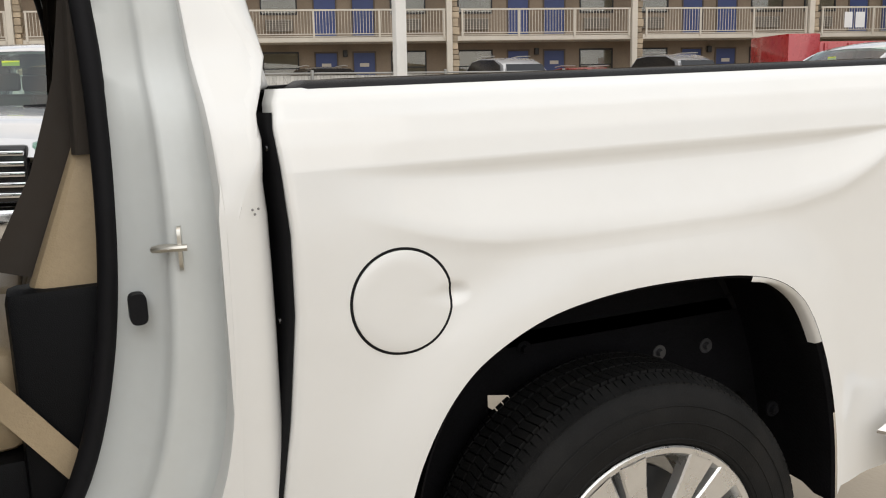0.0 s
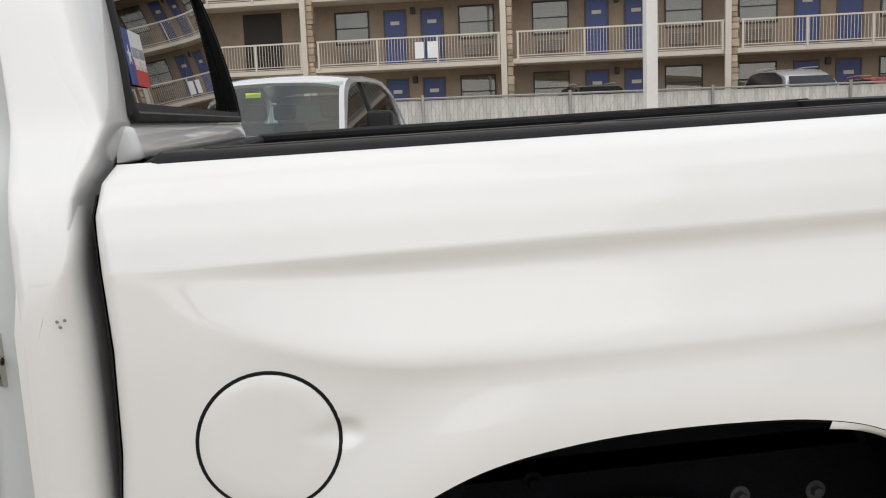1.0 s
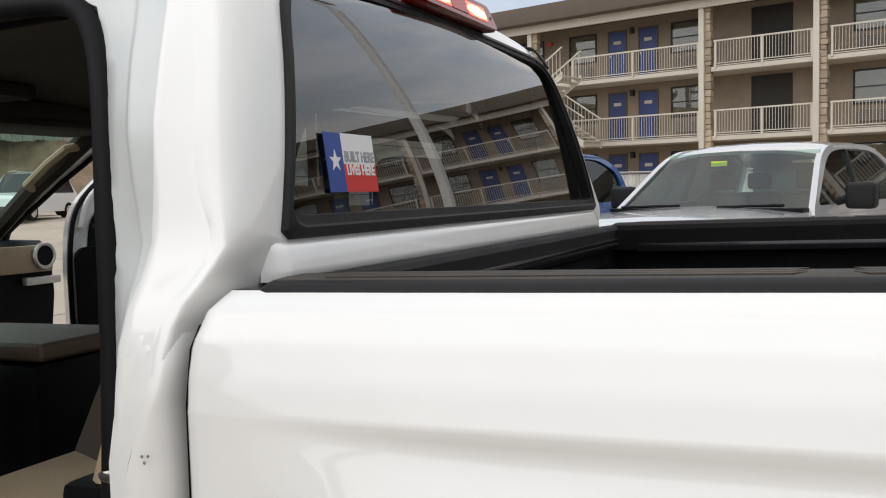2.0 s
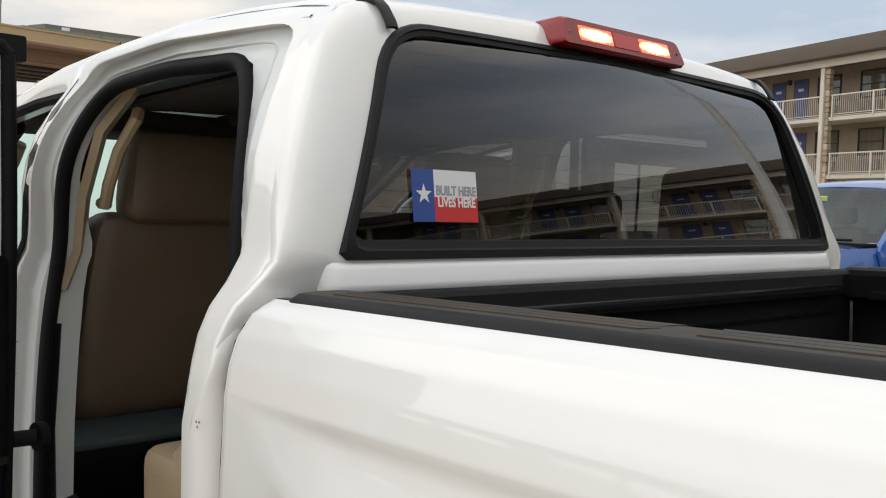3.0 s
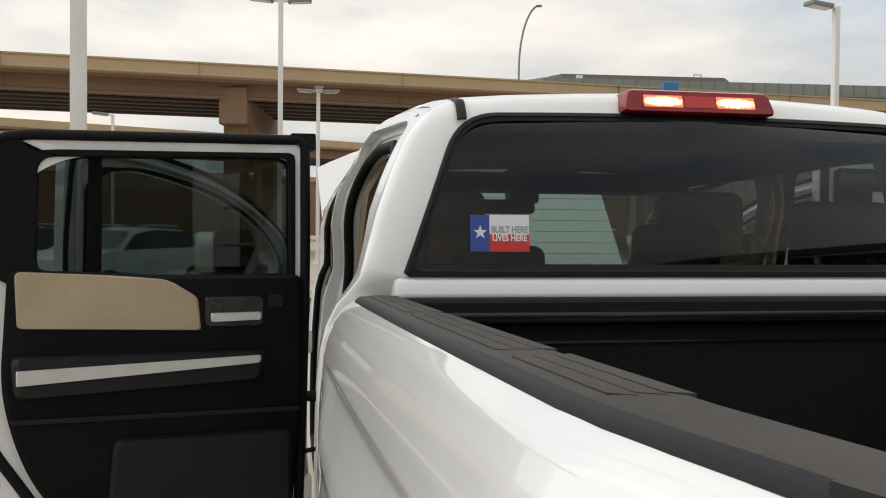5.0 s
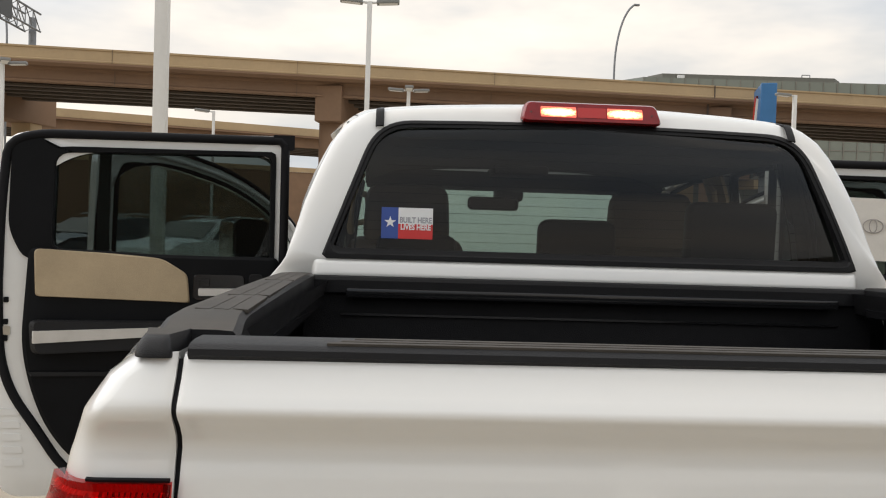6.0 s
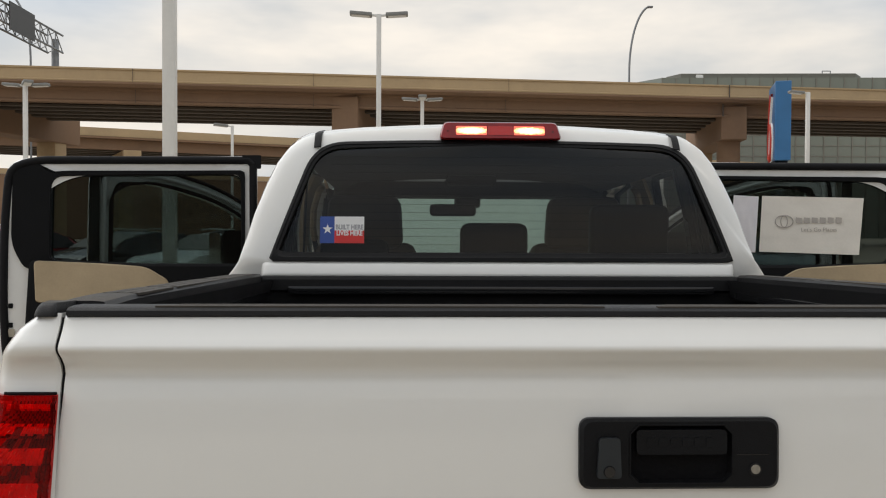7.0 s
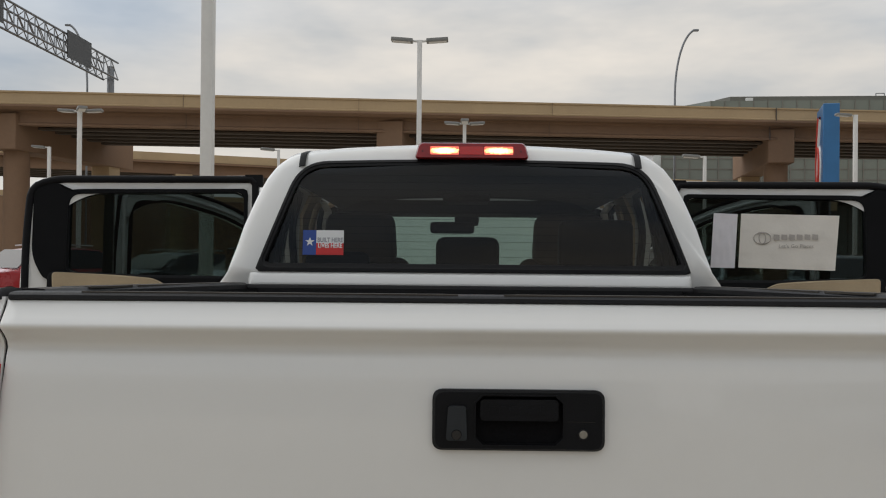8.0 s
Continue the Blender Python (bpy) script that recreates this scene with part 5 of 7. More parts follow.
# chrome rear bumper with wrapped ends, and the chassis
bm = bmesh.new()
rows = []
for x, y in [(-0.985, 0.50), (-0.99, 0.38), (-0.985, 0.15), (-0.955, 0.0), (-0.88, -0.10), (-0.7, -0.14), (-0.3, -0.155), (0.3, -0.155), (0.7, -0.14), (0.88, -0.10), (0.955, 0.0), (0.985, 0.15), (0.99, 0.38), (0.985, 0.50)]:
    e = 0.4 if y > 0.45 else 1
    rows.append([(x * q, y + d, 0.55 + z * e) for q, d, z in ((1, 0, -0.13), (1.006, -0.006, -0.05), (1.008, -0.01, 0.03), (1.0, 0, 0.075), (0.96, 0.03, 0.085))])
part("rear_bumper", thick(grid(rows), 0.012), CHROME, truck, "chrome rear bumper with wrapped ends")
part("chassis", boxes((-0.52, -0.42, 0.0, 5.4, 0.42, 0.56), (0.42, 0.52, 0.0, 5.4, 0.42, 0.56), (-0.6, 0.6, 1.06, 1.17, 0.36, 0.46), (-0.45, 0.45, 2.0, 5.3, 0.42, 0.62), bevel=0.01), LINER, truck, "dark chassis rails and axle")

# ---- the cab ----
CABW = [(0.45, 0.925), (0.8, 0.950), (1.0, 0.958), (1.2, 0.957), (1.27, 0.950), (1.33, 0.936), (1.38, 0.912), (1.41, 0.885), (1.44, 0.862), (1.50, 0.846), (1.6, 0.816), (1.7, 0.773), (1.78, 0.732), (1.829, 0.694), (1.85, 0.668), (1.865, 0.648), (1.878, 0.622), (1.890, 0.55), (1.900, 0.44), (1.909, 0.273), (1.9155, 0.1), (1.917, 0.0)]
BACK = [(0.45, 1.872), (1.20, 1.868), (1.36, 1.858), (1.40, 1.840), (1.443, 1.826), (1.49, 1.831), (1.54, 1.8375), (1.59, 1.846), (1.64, 1.856), (1.69, 1.8675), (1.74, 1.881), (1.79, 1.8955), (1.834, 1.909), (1.878, 1.930), (1.90, 1.938), (1.917, 1.942)]


def cab_w(y, z):
    """Half width of the cab; it widens ahead above the belt."""
    # the pillars between the doors stand straighter than the rear quarter
    slim = ease((y - 2.15) / 0.5) * interp([(0.45, 0.0), (1.0, 0.035), (1.2, 0.045), (1.27, 0.044), (1.36, 0.030), (1.45, 0.0)], z)
    return interp(CABW, z) - slim + (0.010 * ease((z - 1.45) / 0.15) + 0.075 * min(max((y - 1.89) / 0.5, 0.0), 1.0)) * ease((z - 1.38) / 0.35) * min(max((y - 1.86) / 0.1, 0.0), 1.0) * min(1.0, interp(CABW, z) / 0.65)


def cab_rear(z):
    return interp(BACK, z) + 0.014 + 0.010 * ease((1.30 - z) / 0.08) + 0.031 * ease((z - 1.44) / 0.10)


def rear_edge(z):
    """Where the side skin ends; below the belt it stops short of the rounded corner."""
    return cab_rear(z) + 0.030 * ease((1.30 - z) / 0.12)


def lerp_loop(a, b, t):
    return [p.lerp(q, t) for p, q in zip(a, b)]


def four(sides, n):
    """A closed loop from four open polylines, each with n even steps."""
    out = []
    for poly in sides:
        poly = [Vector(p) for p in poly]
        lens = [(b - a).length for a, b in zip(poly, poly[1:])]
        tot = sum(lens)
        for k in range(n):
            want, i, acc = tot * k / n, 0, 0.0
            while i < len(lens) - 1 and acc + lens[i] < want:
                acc += lens[i]
                i += 1
            out.append(poly[i].lerp(poly[i + 1], (want - acc) / max(lens[i], 1e-9)))
    return out


REAR_IN = four([[(2.138, 1.780), (2.131, 1.767), (2.125, 1.74), (2.113, 1.67), (2.100, 1.58), (2.094, 1.48), (2.092, 1.38), (2.092, 1.28), (2.096, 1.18), (2.103, 1.08), (2.114, 1.0), (2.14, 0.88), (2.175, 0.76), (2.24, 0.66), (2.32, 0.60), (2.42, 0.57)][::-1],
                [(2.138, 1.780), (2.162, 1.791), (2.45, 1.804), (2.74, 1.800)],
                [(2.74, 1.800), (2.79, 1.77), (2.885, 1.57), (2.925, 1.36), (2.93, 1.1), (2.92, 0.60)],
                [(2.92, 0.60), (2.88, 0.57), (2.6, 0.565), (2.42, 0.57)]], 40)
REAR_CUT = four([[(1.990, 1.834), (1.962, 1.60), (1.945, 1.367), (1.937, 1.20), (1.936, 1.03), (1.940, 0.92), (1.952, 0.82), (1.98, 0.72), (2.04, 0.62), (2.16, 0.545), (2.34, 0.515)][::-1],
                 [(1.990, 1.834), (2.05, 1.843), (2.45, 1.853), (2.79, 1.850)],
                 [(2.79, 1.850), (2.84, 1.80), (2.945, 1.57), (2.985, 1.36), (2.99, 1.1), (2.98, 0.56)],
                 [(2.98, 0.56), (2.93, 0.52), (2.6, 0.515), (2.34, 0.515)]], 40)
for step in range(8):
    REAR_CUT = [(REAR_CUT[k - 1] + 2 * p + REAR_CUT[(k + 1) % 160]) / 4 for k, p in enumerate(REAR_CUT)]
REAR_OUT = four([[(rear_edge(z), z) for z in (0.46, 0.6, 0.8, 1.0, 1.2, 1.3, 1.36, 1.40, 1.443, 1.55, 1.65, 1.75, 1.834, 1.864)],
                 [(cab_rear(1.864), 1.864), (2.1, 1.881), (2.45, 1.895), (2.84, 1.897)],
                 [(2.84, 1.897), (2.875, 1.80), (2.98, 1.57), (3.02, 1.36), (3.025, 1.1), (3.02, 0.46)],
                 [(3.02, 0.46), (2.7, 0.46), (2.3, 0.46), (1.907, 0.46)]], 40)
FRONT_IN = four([[(3.07, 0.60), (3.075, 1.1), (3.07, 1.36), (3.03, 1.57), (2.94, 1.77)],
                 [(2.94, 1.77), (2.96, 1.80), (3.2, 1.805), (3.55, 1.78)],
                 [(3.55, 1.78), (3.9, 1.62), (4.22, 1.42), (4.30, 1.30), (4.30, 0.9), (4.25, 0.60)],
                 [(4.25, 0.60), (3.9, 0.57), (3.4, 0.57), (3.07, 0.60)]], 20)
FRONT_OUT = four([[(3.0201, 0.46), (3.0251, 1.1), (3.0201, 1.36), (2.9801, 1.57), (2.8751, 1.80), (2.8401, 1.897)],
                  [(2.8401, 1.897), (3.2, 1.888), (3.45, 1.866), (3.68, 1.828)],
                  [(3.68, 1.82), (4.0, 1.66), (4.32, 1.46), (4.42, 1.34), (4.42, 0.9), (4.40, 0.46)],
                  [(4.40, 0.46), (3.9, 0.46), (3.4, 0.46), (3.0201, 0.46)]], 20)


LIFT = [(1.95, 0.0), (2.05, 0.016), (2.2, 0.026), (2.45, 0.034), (2.8, 0.036), (3.1, 0.030), (3.35, 0.012), (3.55, -0.014), (3.70, -0.040)]


def unlift(p):
    return p.y - interp(LIFT, p.x) * ease((p.y - 1.80) / 0.075)


def sink(y, z):
    """How far the door opening sinks into the cab side, by height."""
    deep = 0.5 + 1.0 * ease((1.62 - z) / 0.36)
    shallow = 1 - 0.4 * ease((z - 1.3) / 0.35)
    return deep + (shallow - deep) * ease((y - 2.2) / 0.4)


def hollow(y):
    """How far the jamb is drawn in to its seal, behind the rear door."""
    return 1 - ease((y - 2.2) / 0.3)


SEALW = [(0.60, 0.800), (1.20, 0.795), (1.50, 0.786), (1.60, 0.772), (1.68, 0.757), (1.78, 0.735)]


def cab_side(sx):
    def skin(loop, dep, inner=0.0):
        out = []
        for p in loop:
            w, g = cab_w(p.x, unlift(p)) - dep * sink(p.x, p.y), inner * hollow(p.x)
            out.append((sx * (w + (interp(SEALW, p.y) - max(dep - 0.074, 0.0) - w) * g), p.x, p.y))
        return out
    rows = [skin(lerp_loop(REAR_OUT, REAR_CUT, t), d) for t, d in ((0, 0.003), (0.1, 0.0006), (0.25, 0), (0.4, 0), (0.6, 0), (0.8, 0), (0.93, 0))]
    rows += [skin(lerp_loop(REAR_OUT, REAR_CUT, 0.98), 0.002), skin(REAR_CUT, 0.008), skin(REAR_CUT, 0.04)]
    side = part("cab_side", grid(rows, True), PAINT, truck, "white cab side with a smooth rear pillar", 40)
    zs = [0.46, 0.6, 0.8, 1.0, 1.1, 1.2, 1.25, 1.27, 1.285, 1.30, 1.315, 1.33, 1.345]
    def corner(a, z):
        # a quarter round, tighter towards the belt
        k = ease((1.30 - z) / 0.12)
        # its upper end dips under the panel round the window
        d = 0.004 * ease((z - 1.312) / 0.03)
        return (sx * (cab_w(1.87, z) - d - 0.045 * (1 - math.cos(a))), cab_rear(z) + d + 0.030 * k - (0.015 + 0.047 * k) * math.sin(a), z)
    rows = [[(sx * (cab_w(1.87, z) - 0.0012), cab_rear(z) + 0.052, z) for z in zs], [(sx * (cab_w(1.87, z) + 0.0002), cab_rear(z) + 0.036, z) for z in zs]]
    rows += [[corner(radians(10 * k), z) for z in zs] for k in range(10)]
    rows += [[(sx * (cab_w(1.87, z) - d), cab_rear(z) - 0.0152 - 0.017 * ease((1.30 - z) / 0.12), z) for z in zs] for d in (0.12, 0.5, 0.93)]
    part("cab_back", grid(rows), PAINT, side, "white rounded rear corner of the cab", 70)
    steps = ((0.0, 0.038), (0.04, 0.046), (0.10, 0.050), (0.20, 0.054), (0.30, 0.056), (0.40, 0.057), (0.44, 0.0575), (0.47, 0.062), (0.50, 0.068), (0.54, 0.070), (0.70, 0.071), (0.98, 0.074), (1.0, 0.085), (1.0, 0.15))
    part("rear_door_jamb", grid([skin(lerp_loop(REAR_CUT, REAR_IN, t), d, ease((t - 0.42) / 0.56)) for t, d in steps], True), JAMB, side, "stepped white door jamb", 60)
    bm = bmesh.new()
    path = skin(lerp_loop(REAR_CUT, REAR_IN, 0.97), 0.074, 1.0)
    for step in range(14):
        path = [tuple((Vector(path[k - 1]) + 2 * Vector(path[k]) + Vector(path[(k + 1) % len(path)])) / 4) for k in range(len(path))]
    tube(bm, path + path[:1], 0.017, 14)
    part("door_seal", bm, SEAL, side, "black rubber door seal", 70)
    rows = [skin(lerp_loop(FRONT_OUT, FRONT_IN, t), 0 if t < 0.9 else 0.02) for t in (0, 0.3, 0.6, 0.9)] + [skin(FRONT_IN, 0.07), skin(FRONT_IN, 0.15)]
    part("front_door_frame", grid(rows, True), PAINT, truck, "white front door frame and windscreen pillar", 40)
    bm = bmesh.new()
    path = [(sx * (cab_w(p.x, p.y) - 0.03), p.x, p.y) for p in lerp_loop(FRONT_OUT, FRONT_IN, 0.95)]
    tube(bm, path + path[:1], 0.016, 8)
    part("front_seal", bm, SEAL, side, "black rubber door seal")
    # black cover on the centre pillar
    rows = []
    for z in (1.83, 1.75, 1.65, 1.55, 1.45, 1.38):
        y = interp([(1.36, 3.0), (1.57, 2.955), (1.80, 2.85), (1.874, 2.82)], z)
        rows.append([(sx * (cab_w(y, z) + 0.003), y - 0.002, z), (sx * (cab_w(y, z) + 0.004), y + 0.030, z)])
    part("pillar_cover", thick(grid(rows), 0.004), GLOSSBLACK, side)
    # drip moulding above the rear door
    bm = bmesh.new()
    tube(bm, [(sx * (cab_w(y, z) + 0.002), y, z) for y, z in ((1.995, 1.845), (2.2, 1.858), (2.5, 1.862), (2.83, 1.860), (3.2, 1.858), (3.5, 1.835), (3.9, 1.68))], 0.006, 6)
    part("drip_moulding", bm, PAINT, side)
    # striker and plug on the rear jamb
    if sx < 0:
        b = bmesh.new()
        prism(b, rounded([(-0.017, -0.036), (0.017, -0.036), (0.017, 0.036), (-0.017, 0.036)], 0.016, 5), lambda u, v, d: (-0.868 + u * 0.97 + d * 0.24, 1.990 - u * 0.24 + d * 0.97, 1.152 + v), -0.002, 0.004)
        st = part("door_striker", b, STEEL, side, "zinc plated door striker")
        b = bmesh.new()
        tube(b, [(-0.892, 1.985, 1.155), (-0.886, 2.024, 1.155), (-0.880, 2.034, 1.155), (-0.872, 2.026, 1.155), (-0.866, 1.985, 1.155)], 0.0055, 8)
        part("loop", b, STEEL, st)
        b = bmesh.new()
        prism(b, rounded([(2.049, 1.034), (2.076, 1.034), (2.076, 1.084), (2.049, 1.084)], 0.012, 4), lambda u, v, d: (-0.853 - d, u, v), -0.02, 0.006)
        part("rubber_plug", b, SEAL, side, "black rubber buffer")
        for z, y in ((1.205, 1.890), (1.213, 1.884), (1.212, 1.893)):
            b = bmesh.new()
            cyl(b, (-0.9572, y, z), (-0.9585, y, z), 0.0022, 0.0012, 7)
            part("paint_chip", b, LAMPGREY, side)


def roof_z(x, y):
    """Height of the roof skin."""
    w = abs(x)
    wide = [(z, cab_w(y, z)) for z, q in CABW if z > 1.8]
    z = next((za + (zb - za) * (wa - w) / max(wa - wb, 1e-6) for (za, wa), (zb, wb) in zip(wide, wide[1:]) if wb <= w <= wa), 1.917)
    return z + interp(LIFT, y) * ease((z - 1.80) / 0.075)


WIN_OUT = resample(rounded([(-0.763, 1.443), (0.783, 1.443), (0.636, 1.846), (0.3, 1.855), (0.0, 1.858), (-0.3, 1.855), (-0.616, 1.846)], [0.012, 0.012, 0.10, 0.1, 0.1, 0.1, 0.10], 8), 160)
WIN_IN = resample(rounded([(-0.730, 1.474), (0.750, 1.474), (0.619, 1.824), (0.3, 1.832), (0.0, 1.835), (-0.3, 1.832), (-0.600, 1.824)], [0.008, 0.008, 0.085, 0.1, 0.1, 0.1, 0.085], 8), 160)
OUTLINE = resample([Vector((x, z)) for x, z in [(-interp(CABW, z), z) for z in (1.30, 1.30)][:1]] + [Vector((t, 1.30)) for t in (-0.8, -0.4, 0, 0.4, 0.8)] + [Vector((cab_w(cab_rear(z), z), z)) for z, w in CABW if z > 1.31] + [Vector((-cab_w(cab_rear(z), z), z)) for z, w in reversed(CABW[:-1]) if z > 1.31], 160)


def rear_panel():
    def match(loop):
        # start every loop at the same bearing round the middle
        ang = [math.atan2(p.y - 1.63, p.x * 0.35) for p in loop]
        k = min(range(len(loop)), key=lambda i: abs(ang[i] + 2.2))
        return loop[k:] + loop[:k]
    o, w, g = (match(l) for l in (OUTLINE, WIN_OUT, WIN_IN))
    def at(p, r, off=0.0):
        return (p.x, interp(BACK, p.y) + (cab_rear(p.y) - interp(BACK, p.y)) * (1 - (1 - min(r, 1.0) ** 2.6) ** (1 / 2.6)) - off, p.y)
    rows = [[at(p, 1 - t) for p in lerp_loop(o, w, t)] for t in (0, 0.008, 0.025, 0.055, 0.10, 0.16, 0.24, 0.36, 0.5, 0.7, 0.88, 1.0)]
    # the edge wraps a little way on to the side and the roof
    def wrap(p, d):
        y = cab_rear(p.y) + d
        return (math.copysign(cab_w(y, p.y) + (0.0002 if d < 0.02 else -0.0012), p.x), y, p.y + interp(LIFT, y) * ease((p.y - 1.80) / 0.075) + (0.0003 if d < 0.02 else -0.0012) * ease((p.y - 1.85) / 0.02))
    rows = [[wrap(p, 0.024) for p in o], [wrap(p, 0.010) for p in o]] + rows
    rows.append([at(p, 0, -0.02) for p in w])
    panel = part("cab_rear_panel", grid(rows, True), PAINT, truck, "white cab rear panel round the window", 70)
    bm = bmesh.new()
    loops = [[at(p, 0, d) for p in lerp_loop(w, g, t)] for t, d in ((0.0, -0.004), (0.0, 0.004), (0.12, 0.008), (0.45, 0.009), (0.55, 0.005), (0.62, 0.0045), (0.95, 0.0035), (1.0, -0.024))]
    window = part("rear_window", grid(loops, True, bm), BLACK, truck, "black rubber framed rear window of dark privacy glass")
    n = 24
    rows = []
    for k in range(17):
        z = 1.464 + 0.375 * k / 16
        xw = interp([(1.46, 0.752), (1.80, 0.63), (1.82, 0.60), (1.835, 0.48), (1.842, 0.25)], z)
        rows.append([(xw * (-1 + 2 * i / n), 1.8455 + 0.07 * (z - 1.464) + 0.25 * (z - 1.464) ** 2 + 0.008 * (-1 + 2 * i / n) ** 2, z) for i in range(n + 1)])
    pane = part("pane", grid(rows), REARGLASS, window)
    pane.visible_shadow = False
    bm = bmesh.new()
    for z in [1.50 + 0.027 * i for i in range(12)]:
        xw = interp([(1.46, 0.69), (1.80, 0.55), (1.82, 0.50)], z)
        box(bm, -xw, xw, 1.858 + 0.07 * (z - 1.464) + 0.25 * (z - 1.464) ** 2, 1.8584 + 0.07 * (z - 1.464) + 0.25 * (z - 1.464) ** 2, z - 0.0004, z + 0.0004)
    tagged(part("heater_wire", bm, TRIM, window, smooth=0), kind="stuff")
    # sill below the window
    rows = []
    for x in (-0.788, -0.786, -0.780, -0.770, -0.755, -0.4, 0.0, 0.4, 0.755, 0.770, 0.780, 0.786, 0.788):
        e = ease((0.790 - abs(x)) / 0.022) ** 0.5
        rows.append([(x, 1.846 - d * e, 1.418 + z) for d, z in ((0.0, -0.028), (0.030, -0.027), (0.036, -0.022), (0.035, -0.012), (0.029, 0.010), (0.025, 0.0185), (0.018, 0.0225), (0.0, 0.0235))])
    part("window_sill", grid(rows), PAINT, panel, "", 70)
    # roof ditch strips
    for sx in (-1, 1):
        rows = []
        for y, z in ((1.8935, 1.824), (1.900, 1.838), (1.911, 1.853), (1.920, 1.865), (1.934, 1.8765), (1.962, 1.8815)):
            rows.append([(sx * x, y, z + dz) for x, dz in ((0.597, 0.003), (0.600, 0.0055), (0.618, 0.004), (0.621, 0.001))])
        for y in (2.02, 2.1, 2.3, 2.6, 3.0, 3.4, 3.62):
            rows.append([(sx * x, y, roof_z(x, y) + dz) for x, dz in ((0.597, 0.001), (0.600, 0.0035), (0.618, 0.003), (0.621, 0.001))])
        part("roof_strip", thick(grid(rows), 0.006), BLACK, truck, "black roof ditch strip")


def roof():
    rows = []
    up = [(w, z) for z, w in CABW if z > 1.8635]
    base = [(interp(CABW, 1.864), 1.864)] + up
    half = base + [(-x, z) for x, z in reversed(base[:-1])]
    for y in (None, 2.0, 2.05, 2.12, 2.2, 2.3, 2.45, 2.6, 2.8, 3.1, 3.35, 3.55, 3.70):
        row = []
        for x, z in half:
            yy = cab_rear(z) if y is None else y
            f = min(max((yy - 1.96) / 0.5, 0.0), 1.0)
            row.append((math.copysign(cab_w(yy, z), x) if x else 0.0, yy, z + (interp(LIFT, yy) * ease((z - 1.80) / 0.075) if y else 0)))
        rows.append(row)
    part("roof", thick(grid(rows), 0.02), PAINT, truck, "white cab roof", 45)
    part("headliner", thick(grid([[(x, y, z) for x, z in ((-0.66, 1.79), (-0.55, 1.835), (-0.3, 1.855), (0, 1.862), (0.3, 1.855), (0.55, 1.835), (0.66, 1.79))] for y in (1.96, 2.2, 2.6, 3.0, 3.45)]), 0.01), HEADLINER, truck, "brown cloth headliner")
    # high brake lamp
    def fn(u, v, d):
        return (0.006 + u, 1.912 + 0.35 * v - d, 1.887 + v)
    bm = bmesh.new()
    o = rounded([(-0.207, -0.031), (0.209, -0.031), (0.194, 0.031), (-0.192, 0.031)], 0.016, 4)
    a = [bm.verts.new(fn(*p, -0.05)) for p in o]
    b = [bm.verts.new(fn(*p, 0.012)) for p in o]
    c = [bm.verts.new(fn(p[0] * 0.975, p[1] * 0.86, 0.022)) for p in o]
    for q, r in ((a, b), (b, c)):
        for i in range(len(q)):
            bm.faces.new((q[i], q[(i + 1) % len(q)], r[(i + 1) % len(q)], r[i]))
    bm.faces.new(c)
    lamp = part("high_brake_lamp", bm, LENSCAP, truck, "red high brake lamp with two lit warm cells")
    for x0, x1, mt, nm in ((-0.150, -0.046, LAMPGLOW, "lit_cell"), (0.046, 0.150, LAMPGLOW, "lit_cell"), (-0.042, 0.042, LAMPRED, "red_cell")):
        bm = bmesh.new()
        prism(bm, rounded([(x0, -0.016), (x1, -0.016), (x1, 0.015), (x0, 0.015)], 0.003, 2), fn, 0.0215, 0.0235)
        part(nm, bm, mt, lamp)
    for x in (-0.178, 0.178):
        bm = bmesh.new()
        cyl(bm, fn(x, -0.003, 0.021), fn(x, -0.003, 0.0235), 0.004, 0.003, 10)
        part("screw", bm, LENSDEEP, lamp)
    rows = [[(x, y, z) for x in (-0.80, -0.4, 0, 0.4, 0.80)] for y, z in ((4.50, 1.34), (4.1, 1.53), (3.70, 1.80), (3.62, 1.835))]
    for r in rows:
        for i, p in enumerate(r):
            r[i] = (p[0] * (1.02 if p[2] < 1.6 else 0.88), p[1] + 0.10 * (1 - (p[0] / 0.8) ** 2), p[2])
    ws = part("windscreen", grid(rows), CLEAR, truck, "green tinted clear windscreen")
    ws.visible_shadow = False


